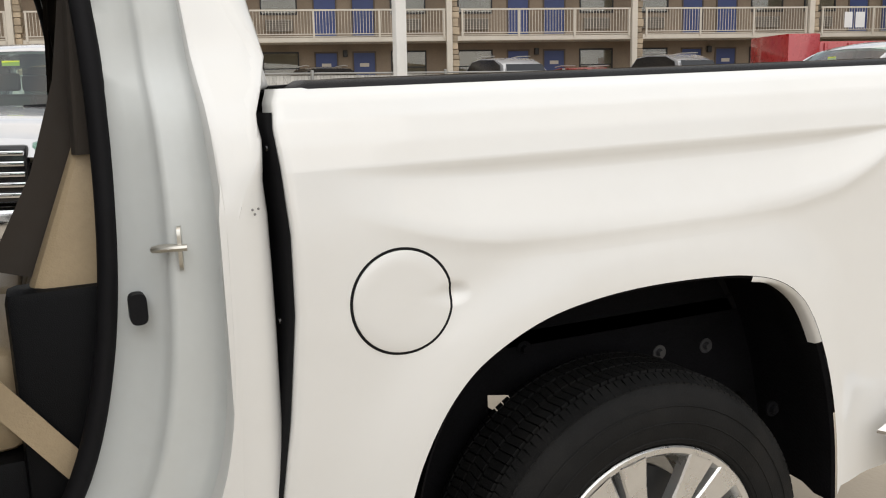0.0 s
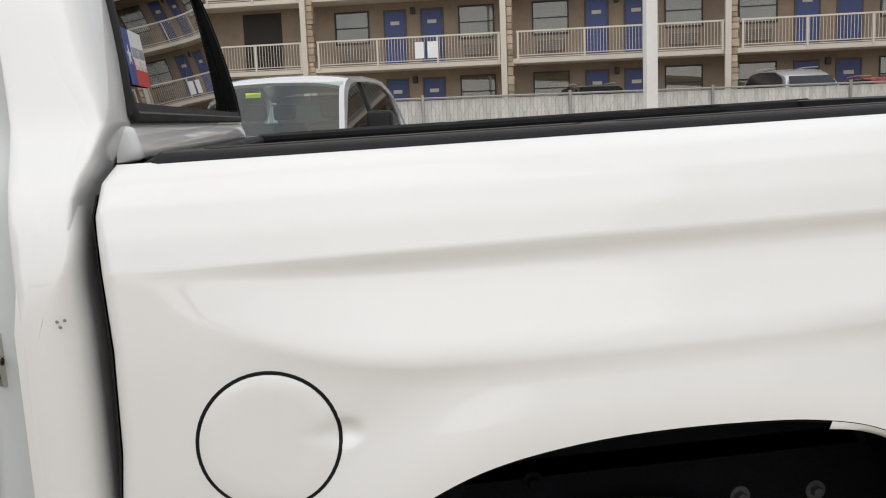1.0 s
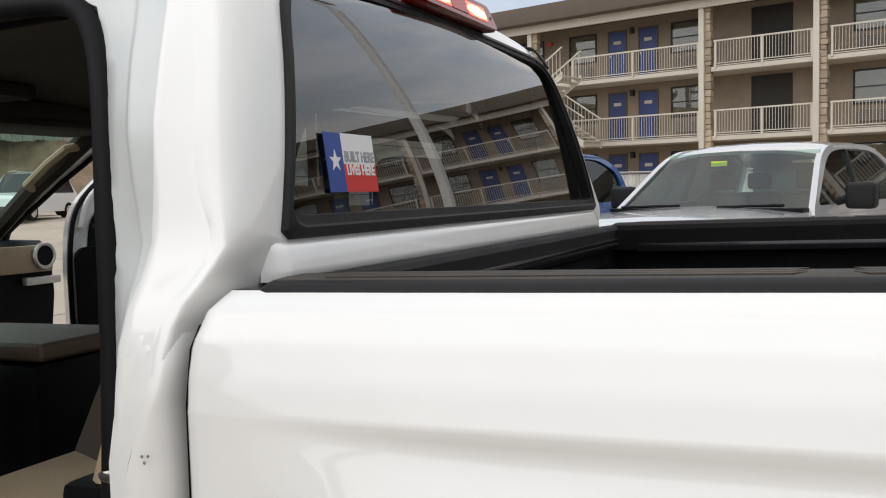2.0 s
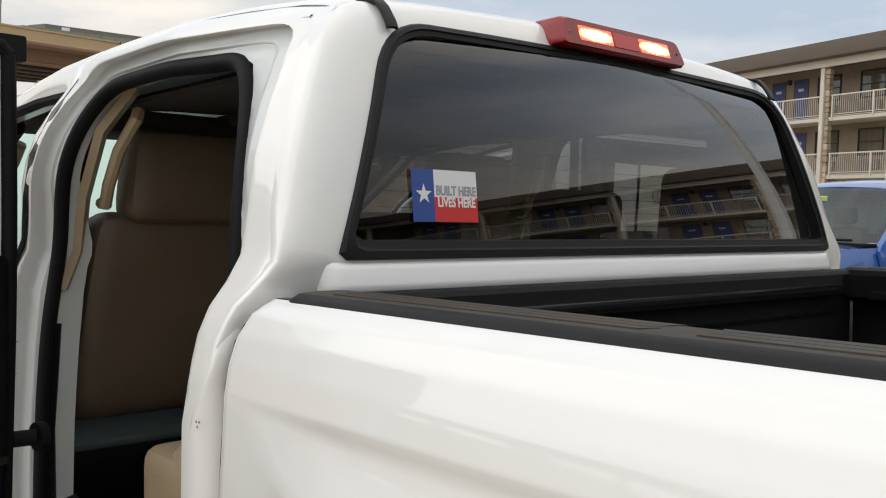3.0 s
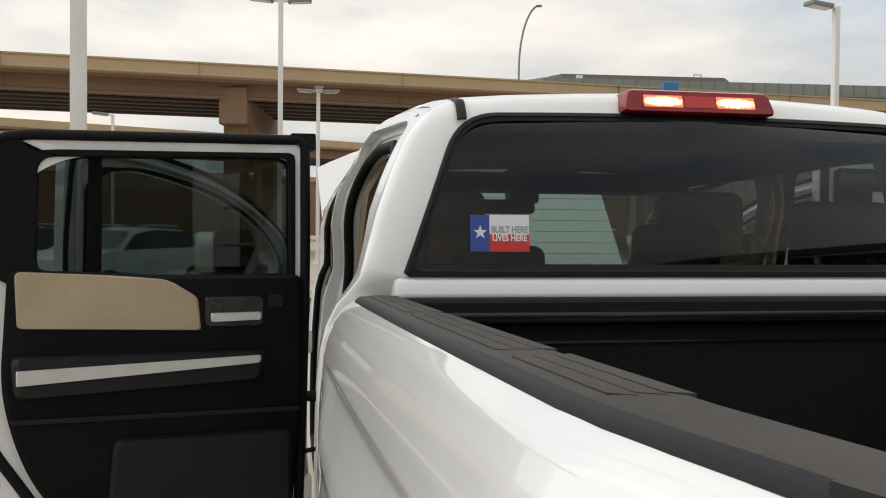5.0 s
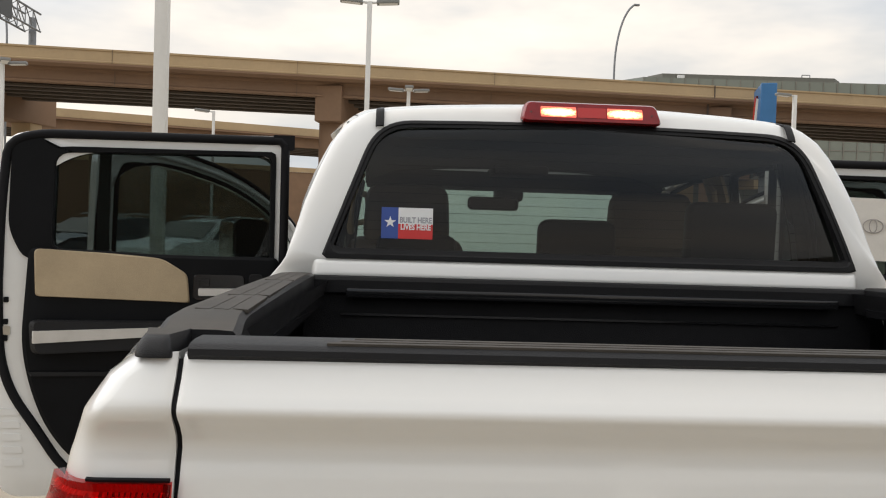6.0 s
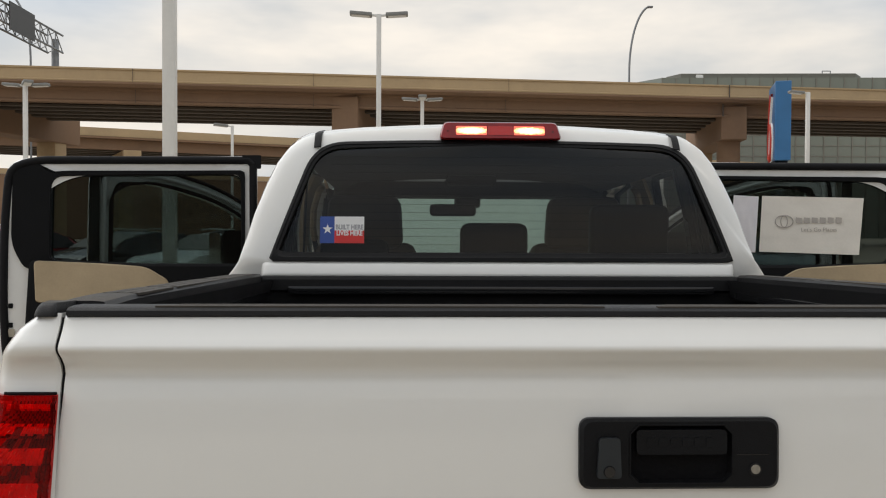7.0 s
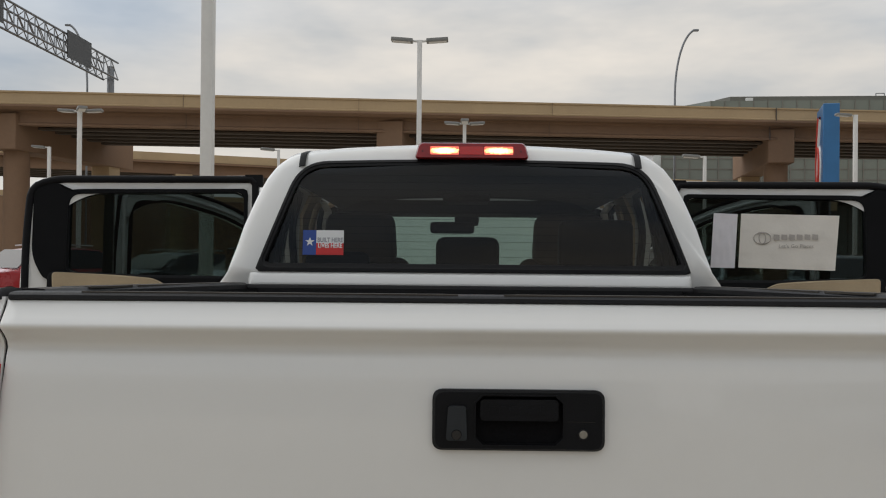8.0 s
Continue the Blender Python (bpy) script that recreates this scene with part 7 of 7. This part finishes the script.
    slab("step_line", [(0.03, 0.985), (0.88, 0.985), (0.89, 1.0), (0.03, 1.0)], 0.004, 0.036, 0.050, BLACK, lip=0.005)
    # latch edge
    for z in (1.250, 1.172, 1.113):
        bm = bmesh.new()
        prism(bm, rounded([(0.966, z - 0.008), (0.983, z - 0.008), (0.983, z + 0.012), (0.966, z + 0.012)], 0.004, 2), D, 0.002, 0.008)
        part("latch_slot", bm, TRIM, root)
    bm = bmesh.new()
    prism(bm, rounded([(0.958, 1.128), (0.985, 1.128), (0.985, 1.158), (0.958, 1.158)], 0.004, 2), D, 0.001, 0.010)
    part("latch", bm, STEEL, root)
    for k in range(5):
        z = 0.66 + 0.045 * k
        s0 = interp([(0.6, 0.935), (0.9, 0.965)], z)
        bm = bmesh.new()
        prism(bm, rounded([(s0 - 0.04, z), (s0 + 0.03, z), (s0 + 0.034, z + 0.025), (s0 - 0.034, z + 0.025)], 0.008, 3), D, -0.002, 0.007)
        part("pressing", bm, PAINT, root)
    bm = bmesh.new()
    cyl(bm, D(0.02, 0.84, 0.0), D(-0.10, 0.86, 0.03), 0.008)
    cyl(bm, D(-0.10, 0.86, 0.03), D(-0.13, 0.865, 0.03), 0.017)
    part("check_strap", bm, SEAL, root, "black door check strap")
    bm = bmesh.new()
    cyl(bm, D(0.02, 1.02, -0.02), D(-0.05, 1.02, 0.0), 0.018)
    cyl(bm, D(-0.05, 1.02, 0.0), D(-0.07, 1.02, 0.0), 0.032)
    part("wiring_boot", bm, SEAL, root, "black rubber wiring boot")
    for z in (1.20, 0.72):
        bm = bmesh.new()
        box(bm, -0.08, 0.0, -0.03, 0.03, -0.035, 0.035, 0.008, 2, Matrix.Translation(D(-0.02, z, -0.02)))
        part("door_hinge", bm, PAINT, root)
    return D


def front_door(sx, hx, hy, ang):
    D = door_map(hx, hy, ang, sx)
    root = new("front_door")
    root.parent = truck
    tagged(root, "open white front door with a side mirror")
    out = rounded([(0.0, 1.30), (0.02, 1.52), (0.22, 1.715), (0.45, 1.835), (0.72, 1.905), (0.92, 1.928), (1.09, 1.90), (1.10, 1.40), (1.09, 0.545), (0.0, 0.545)], [0.05, 0.1, 0.2, 0.2, 0.2, 0.2, 0.08, 0.2, 0.06, 0.05], 5)
    hole = rounded([(0.10, 1.40), (0.12, 1.52), (0.28, 1.655), (0.46, 1.745), (0.72, 1.812), (0.90, 1.835), (0.99, 1.825), (1.0, 1.40), (0.5, 1.39)], [0.03, 0.05, 0.2, 0.2, 0.2, 0.1, 0.05, 0.03, 0.2], 5)
    N = 120
    def start(loop):
        loop = resample([Vector(p) for p in loop], N)
        k = min(range(N), key=lambda i: abs(math.atan2(loop[i].y - 1.55, loop[i].x - 0.7) - 2.6))
        loop = loop[k:] + loop[:k]
        area = sum(a.x * b.y - b.x * a.y for a, b in zip(loop, loop[1:]))
        return loop if area > 0 else loop[:1] + loop[:0:-1]
    o, h = start(out), start(hole)
    rows = [[D(p.x, p.y, n) for p in l] for l, n in ((h, 0.0), (h, -0.05), (lerp_loop(h, o, 0.8), -0.10), (o, -0.085), (o, 0.0), (h, 0.0))]
    part("door_shell", grid(rows, True), PAINT, root, "white painted door shell", 35)
    bm = bmesh.new()
    tube(bm, [D(p.x, p.y, 0.003) for p in lerp_loop(o, h, 0.10)] + [D(*lerp_loop(o, h, 0.10)[0], 0.003)], 0.010, 8)
    part("door_seal", bm, SEAL, root, "black rubber door seal")
    bm = bmesh.new()
    ring(bm, lerp_loop(h, o, 0.22), h, D, 0.001, 0.006)
    part("window_surround", bm, TRIM, root, "black window surround")
    bm = bmesh.new()
    line = rounded([(0.06, 1.44), (0.09, 1.56), (0.26, 1.695), (0.45, 1.785), (0.72, 1.856), (0.90, 1.880), (1.04, 1.870), (1.042, 1.42)], [0, 0.1, 0.2, 0.2, 0.2, 0.1, 0.07, 0], 6)
    tube(bm, [D(p[0], p[1], 0.010) for p in line], 0.011, 8)
    part("window_channel", bm, PAINT, root, "pale window channel", 60)
    bm = bmesh.new()
    prism(bm, [(p.x, p.y) for p in h], D, -0.03, -0.026)
    pane = part("pane", bm, FRONTGLASS, root, "", 0)
    pane.visible_shadow = False
    bm = bmesh.new()
    prism(bm, rounded([(0.03, 0.62), (1.04, 0.62), (1.06, 1.395), (0.03, 1.36)], 0.05, 4), D, 0.002, 0.045)
    part("inner_trim", bm, TRIM, root, "black inner door trim")
    bm = bmesh.new()
    prism(bm, rounded([(0.3, 1.24), (0.98, 1.24), (0.98, 1.37), (0.4, 1.37)], 0.02, 4), D, 0.04, 0.055)
    part("tan_insert", bm, TAN, root)
    bm = bmesh.new()
    prism(bm, rounded([(0.10, 1.40), (0.34, 1.38), (0.35, 1.60), (0.16, 1.60)], 0.05, 4), D, -0.33, -0.14)
    cyl(bm, D(0.16, 1.42, -0.16), D(0.14, 1.40, -0.08), 0.04)
    mir_ = part("side_mirror", bm, BLACK, root, "black side mirror")
    bm = bmesh.new()
    prism(bm, rounded([(-0.315, 1.405), (-0.155, 1.40), (-0.155, 1.585), (-0.315, 1.585)], 0.03, 4), lambda u, v, d: D(0.335 + d, v, u), 0.0, 0.018)
    part("mirror_glass", bm, CHROME, mir_, "mirror glass")


rear_door(-1, -0.96, 2.744 + 0.02, 80.1)
DR = rear_door(1, 0.965, 2.855 + 0.02, 75.6)
front_door(-1, -0.98, 4.05, 55)
front_door(1, 0.98, 4.05, 57)
# printed sheets stuck on the open right rear door's glass
sheet = new("printed_sheet")
sheet.parent = truck
tagged(sheet, "creased white paper mat with grey printing taped to the door glass")
def crease(pts, n0):
    rows = []
    for j in range(13):
        v = j / 12
        rows.append([DR(*(Vector(pts[0]).lerp(Vector(pts[1]), i / 16).lerp(Vector(pts[3]).lerp(Vector(pts[2]), i / 16), v)), n0 + 0.0030 * noise.noise((i * 0.35, j * 0.45, n0 * 90)) + 0.0028 * abs(noise.noise((i * 0.22 + j * 0.5, j * 0.9, 4.0)))) for i in range(17)])
    return thick(grid(rows), 0.0006)
part("paper", crease([(0.288, 1.484), (0.698, 1.471), (0.717, 1.716), (0.301, 1.730)], 0.018), PAPER, sheet, smooth=60)
for s0, s1, z0, z1 in [(0.441 + 0.0325 * k, 0.441 + 0.0325 * k + 0.024, 1.608, 1.632) for k in range(6)]:
    bm = bmesh.new()
    prism(bm, [(s0, z0 + 0.002), (s1, z0), (s1, z1), (s0, z1 + 0.002)], DR, 0.0225, 0.0232)
    part("printed_bar", bm, INK, sheet, smooth=0)
bm = bmesh.new()
for a_, b_ in ((0.037, 0.027), (0.014, 0.025)):
    tube(bm, [DR(0.392 + a_ * math.cos(t), 1.617 + b_ * math.sin(t), 0.0228) for t in [2 * math.pi * k / 36 for k in range(37)]], 0.0022, 4)
part("printed_oval", bm, INK, sheet)
f0, fx, fz = DR(0.535, 1.580, 0.0235), DR(0.536, 1.580, 0.0235), DR(0.535, 1.581, 0.0235)
ux, uz = (fx - f0).normalized(), (fz - f0).normalized()
lm = Matrix((( *ux, 0), (*uz, 0), (*ux.cross(uz), 0), (0, 0, 0, 1))).transposed()
lm.translation = f0
words("slogan", "Let's Go Places", 0.024, lm, INK, sheet, wide=1.0)
side_sheet = part("side_sheet", crease([(0.166, 1.483), (0.272, 1.481), (0.286, 1.727), (0.181, 1.734)], 0.020), PAPERB, truck, "plain white paper sheet on the door glass", 60)

# ---- other vehicles ----
def pickup(name, label, m, mat, tag=False, crew=True, bright=True):
    """A crew cab pickup; nose towards local -y, wheels on z = 0."""
    v = thing(name, label, "pickup truck", m)
    # lower body
    def W(z):
        return interp([(0.4, 0.93), (0.7, 0.98), (0.95, 0.99), (1.15, 0.965), (1.22, 0.93)], z)
    rows = []
    for y, top in ((-2.85, 0.98), (-2.80, 1.10), (-2.65, 1.19), (-2.2, 1.25), (-1.55, 1.29), (-1.25, 1.30)):
        rows.append([(-W(0.45), y, 0.45), (-W(0.8), y, 0.8), (-W(1.0) * 0.995, y, min(1.0, top - 0.1)), (-0.88, y, top - 0.03), (-0.55, y, top), (0, y, top + 0.02), (0.55, y, top), (0.88, y, top - 0.03), (W(1.0) * 0.995, y, min(1.0, top - 0.1)), (W(0.8), y, 0.8), (W(0.45), y, 0.45)])
    part("bonnet", thick(grid(rows), 0.02), mat, v)
    for s in (-1, 1):
        rows = [[(s * W(z), y, z) for y in (-1.3, -0.4, 0.5, 1.35)] for z in (0.42, 0.7, 0.95, 1.15, 1.24)]
        part("body_side", thick(grid(rows), 0.03), mat, v)
        rows = [[(s * W(z) * 0.985, y, z) for y in (1.37, 2.0, 2.85)] for z in (0.5, 0.75, 0.95, 1.15, 1.30)]
        part("bed_side", thick(grid(rows), 0.04), mat, v)
        for y in (-1.95, 1.95):
            w = bmesh.new()
            cyl(w, (s * 0.98, y, 0.40), (s * 0.72, y, 0.40), 0.40, 0.40, 36)
            wh = part("wheel", w, TYRE, v)
            w = bmesh.new()
            cyl(w, (s * 0.985, y, 0.40), (s * 0.95, y, 0.40), 0.25, 0.25, 24)
            part("rim", w, ALLOY, wh)
        # cab posts
        bm = bmesh.new()
        fn = lambda a, b, d: (s * (0.915 - 0.22 * (b - 1.24) / 0.62 - d), a, b)
        o = resample(rounded([(-1.30, 1.24), (-0.54, 1.805), (0.0, 1.865), (0.9, 1.85), (1.30, 1.70), (1.37, 1.24)], [0.02, 0.25, 0.3, 0.3, 0.12, 0.02], 5), 80)
        h = resample(rounded([(-1.13, 1.315), (-0.46, 1.755), (0.0, 1.812), (0.86, 1.80), (1.20, 1.66), (1.25, 1.345)], [0.06, 0.2, 0.3, 0.3, 0.08, 0.05], 5), 80)
        ring(bm, o, h, fn, 0.0, 0.05)
        frame_ = part("cab_frame", bm, mat, v, "", 50)
        bm = bmesh.new()
        prism(bm, [(0.00, 1.34), (0.09, 1.34), (0.09, 1.80), (0.04, 1.80)], fn, -0.002, 0.03)
        part("centre_post", bm, GLOSSBLACK, frame_)
        bm = bmesh.new()
        prism(bm, [(p[0], p[1]) for p in h], lambda a, b, d: fn(a, b, d + 0.02), 0.0, 0.006)
        part("side_glass", bm, CARGLASS, v, "", 0).visible_shadow = False
        bm = bmesh.new()
        box(bm, s * 0.98, s * 1.22, -0.80, -0.66, 1.28, 1.50, 0.05, 3)
        cyl(bm, (s * 0.90, -0.72, 1.34), (s * 1.04, -0.73, 1.38), 0.035)
        part("side_mirror", bm, mat if mat is CARBLUE else BLACK, v)
        part("headlamp", boxes((s * 0.62, s * 0.95, -2.83, -2.62, 0.93, 1.08), bevel=0.03), CARSCREEN, v)
    rows = [[(x * 0.715, y - 0.10 * (1 - x * x) * (k < 2), z - 0.065 * abs(x) ** 3) for x in (-1, -0.9, -0.75, -0.5, 0, 0.5, 0.75, 0.9, 1)] for k, (y, z) in enumerate(((-0.52, 1.80), (-0.44, 1.84), (-0.2, 1.885), (0.4, 1.905), (0.95, 1.89), (1.25, 1.78)))]
    part("roof", thick(grid(rows), 0.03), mat, v, "", 50)
    rows = [[(x * w, y - 0.10 * (1 - x * x), z) for x in (-1, -0.5, 0, 0.5, 1)] for y, z, w in ((-1.20, 1.29, 0.86), (-0.88, 1.52, 0.80), (-0.52, 1.79, 0.70))]
    part("windscreen", grid(rows), CARSCREEN, v).visible_shadow = False
    part("cowl", boxes((-0.86, 0.86, -1.40, -1.24, 1.27, 1.302), bevel=0.008), TRIM, v)
    for s in (-1, 1):
        bm = bmesh.new()
        tube(bm, [(s * 0.45 - 0.3, -1.38, 1.312), (s * 0.45 + 0.25, -1.35, 1.325)], 0.012, 5)
        part("wiper", bm, TRIM, v)
    part("cab_floor", boxes((-0.88, 0.88, -1.3, 1.34, 0.42, 0.5), (-0.86, 0.86, 1.28, 1.36, 0.5, 1.25)), CARPET, v)
    part("dashboard", boxes((-0.84, 0.84, -1.20, -0.85, 0.9, 1.22), bevel=0.05), TRIM, v)
    for x in (-0.42, 0.42):
        for y in (-0.05, 0.85):
            bm = bmesh.new()
            box(bm, x - 0.25, x + 0.25, y, y + 0.14, 0.75, 1.42, 0.06, 3)
            box(bm, x - 0.13, x + 0.13, y + 0.03, y + 0.11, 1.45, 1.62, 0.04, 3)
            part("seat", bm, TANDARK, v)
    part("rear_glass", boxes((-0.66, 0.66, 1.315, 1.325, 1.30, 1.72)), CARGLASS, v)
    part("bed_floor", boxes((-0.8, 0.8, 1.4, 2.8, 0.8, 0.86), (-0.93, 0.93, 2.80, 2.86, 0.55, 1.30)), mat, v)
    g = part("grille", boxes((-0.60, 0.60, -2.87, -2.78, 0.66, 1.06), bevel=0.03), GLOSSBLACK, v)
    for k in range(5):
        part("grille_bar", boxes((-0.585, 0.585, -2.90, -2.865, 0.70 + 0.072 * k, 0.735 + 0.072 * k), bevel=0.008), CHROME, g)
    part("bumper", boxes((-0.97, 0.97, -2.96, -2.72, 0.42, 0.63), bevel=0.04), CHROME if bright else mat, v)
    if tag:
        part("dealer_tag", boxes((-0.20, -0.05, -0.735, -0.73, 1.665, 1.71)), TAGYELLOW, v).matrix_local = Matrix.Rotation(0, 4, "X")
    return v


def wagon(name, label, m, mat, h=1.62, length=4.6):
    """A closed car or small van; nose towards local -y."""
    v = thing(name, label, "car", m, "parked cars")
    k = length / 4.6
    prof = [(-2.28, 0.55), (-2.25, 0.85), (-1.9, 0.98), (-1.15, 1.05), (-0.45, h - 0.08), (0.2, h), (1.2, h - 0.04), (1.8, h - 0.25), (2.2, 1.05), (2.28, 0.6)]
    rows = []
    for y, z in prof:
        w = 0.90 if z < 1.06 else 0.72
        rows.append([(-0.9, y * k, 0.32), (-0.92, y * k, min(z, 0.75)), (-0.90, y * k, min(z, 1.0) - 0.02), (-w, y * k, z - 0.03), (-w * 0.6, y * k, z), (0, y * k, z + 0.01), (w * 0.6, y * k, z), (w, y * k, z - 0.03), (0.90, y * k, min(z, 1.0) - 0.02), (0.92, y * k, min(z, 0.75)), (0.9, y * k, 0.32)])
    part("body", grid(rows), mat, v)
    for s in (-1, 1):
        bm = bmesh.new()
        prism(bm, [(-0.95 * k, 1.04), (-0.40 * k, h - 0.13), (0.2 * k, h - 0.06), (1.2 * k, h - 0.10), (1.7 * k, h - 0.28), (1.95 * k, 1.06)], lambda a, b, d: (s * (0.905 - 0.17 * (b - 1.0) / (h - 1.0) + d), a, b), -0.01, 0.008)
        part("side_glass", bm, GLOSSBLACK, v, "", 0)
        for y in (-1.4 * k, 1.4 * k):
            w = bmesh.new()
            cyl(w, (s * 0.93, y, 0.33), (s * 0.70, y, 0.33), 0.33, 0.33, 28)
            wh = part("wheel", w, TYRE, v)
            w = bmesh.new()
            cyl(w, (s * 0.94, y, 0.33), (s * 0.9, y, 0.33), 0.21, 0.21, 20)
            part("rim", w, ALLOY, wh)
        bm = bmesh.new()
        tube(bm, [(s * 0.66, -0.2 * k, h + 0.02), (s * 0.67, 0.2 * k, h + 0.05), (s * 0.67, 1.1 * k, h + 0.03)], 0.018, 5)
        part("roof_rail", bm, SILVER, v)
        part("lamp", boxes((s * 0.6, s * 0.88, 2.15 * k, 2.27 * k, 0.85, 1.0), bevel=0.02), LENSRED, v)
    bm = grid([[(x * w, y * k - 0.02, z + 0.012) for x in (-1, 0, 1)] for y, z, w in ((-1.12, 1.07, 0.80), (-0.47, h - 0.09, 0.66))])
    part("windscreen", bm, GLOSSBLACK, v)
    bm = grid([[(x * w, y * k + 0.02, z + 0.012) for x in (-1, 0, 1)] for y, z, w in ((1.85, h - 0.26, 0.66), (2.18, 1.09, 0.78))])
    part("rear_glass", bm, GLOSSBLACK, v)
    return v


def facing(x, y, deg):
    """A pose whose nose (local -y) points to the bearing deg, 0 being -x."""
    return Matrix.Translation((x, y, ground_z(x, y))) @ Matrix.Rotation(radians(-90 + deg), 4, "Z")


pickup("silver_pickup", "silver pickup truck with a yellow dealer tag in its windscreen", facing(7.5, 1.98, -17), CARSILVER, True)
pickup("blue_pickup", "bright blue pickup truck with a yellow dealer tag", facing(7.5, 4.65, -12), CARBLUE, True)
pickup("grey_pickup", "pale grey pickup truck parked across the lane", facing(6.0, -7.65, -100), CARSILVER, True)
wagon("parked_car", "dark parked estate car by the motel", facing(27.5, -7.0, 0), CARDARK, 1.55)
wagon("parked_car", "silver parked estate car by the motel", facing(26.0, -12.6, 180), CARSILVER, 1.75)
wagon("parked_car", "silver parked off-road car by the motel", facing(24.3, -18.2, 180), CARSILVER, 1.85)
wagon("parked_car", "red parked saloon by the motel", facing(25.2, -15.2, 180), CARRED, 1.42)
wagon("parked_car", "dark parked saloon by the motel", facing(22.5, -25.0, 180), CARDARK, 1.5)
wagon("parked_car", "red parked car in the dealer lot", facing(-10.6, 21.5, 60), CARRED, 1.6)
wagon("parked_car", "dark parked car in the dealer lot", facing(-7.5, 22.5, 60), CARDARK, 1.5)
wagon("parked_car", "white parked car in the dealer lot", facing(-4.6, 20.5, 60), CARWHITE, 1.5)
wagon("parked_car", "grey parked car in the dealer lot", facing(5.4, 19.5, 60), CARSILVER, 1.5)
wagon("parked_car", "dark parked car in the dealer lot", facing(8.4, 19.0, 60), CARDARK, 1.55)
wagon("parked_car", "white parked van beyond the blue pickup", facing(24.6, 31.0, 20), CARWHITE, 1.9)
wagon("parked_car", "white parked estate car by the slope", facing(28.5, 35.5, 20), CARWHITE, 1.7)
# red steel container beyond the fence
rc = thing("red_container", "red steel roll-off container with a raised front", "container", Matrix.Translation((20.8, -20.1, 0.3)) @ Matrix.Rotation(-MA, 4, "Z"))
part("tub", boxes((-1.2, 1.2, -6.2, -0.75, 0, 2.42), bevel=0.04), CARRED, rc)
part("raised_front", boxes((-1.25, 1.25, -0.75, 0.3, 0, 2.66), bevel=0.04), CARRED, rc)
for k in range(6):
    part("stiffener", boxes((-1.27, -1.2, -5.0 + 0.8 * k, -4.9 + 0.8 * k, 0.1, 2.36), bevel=0.01), CARRED, rc)
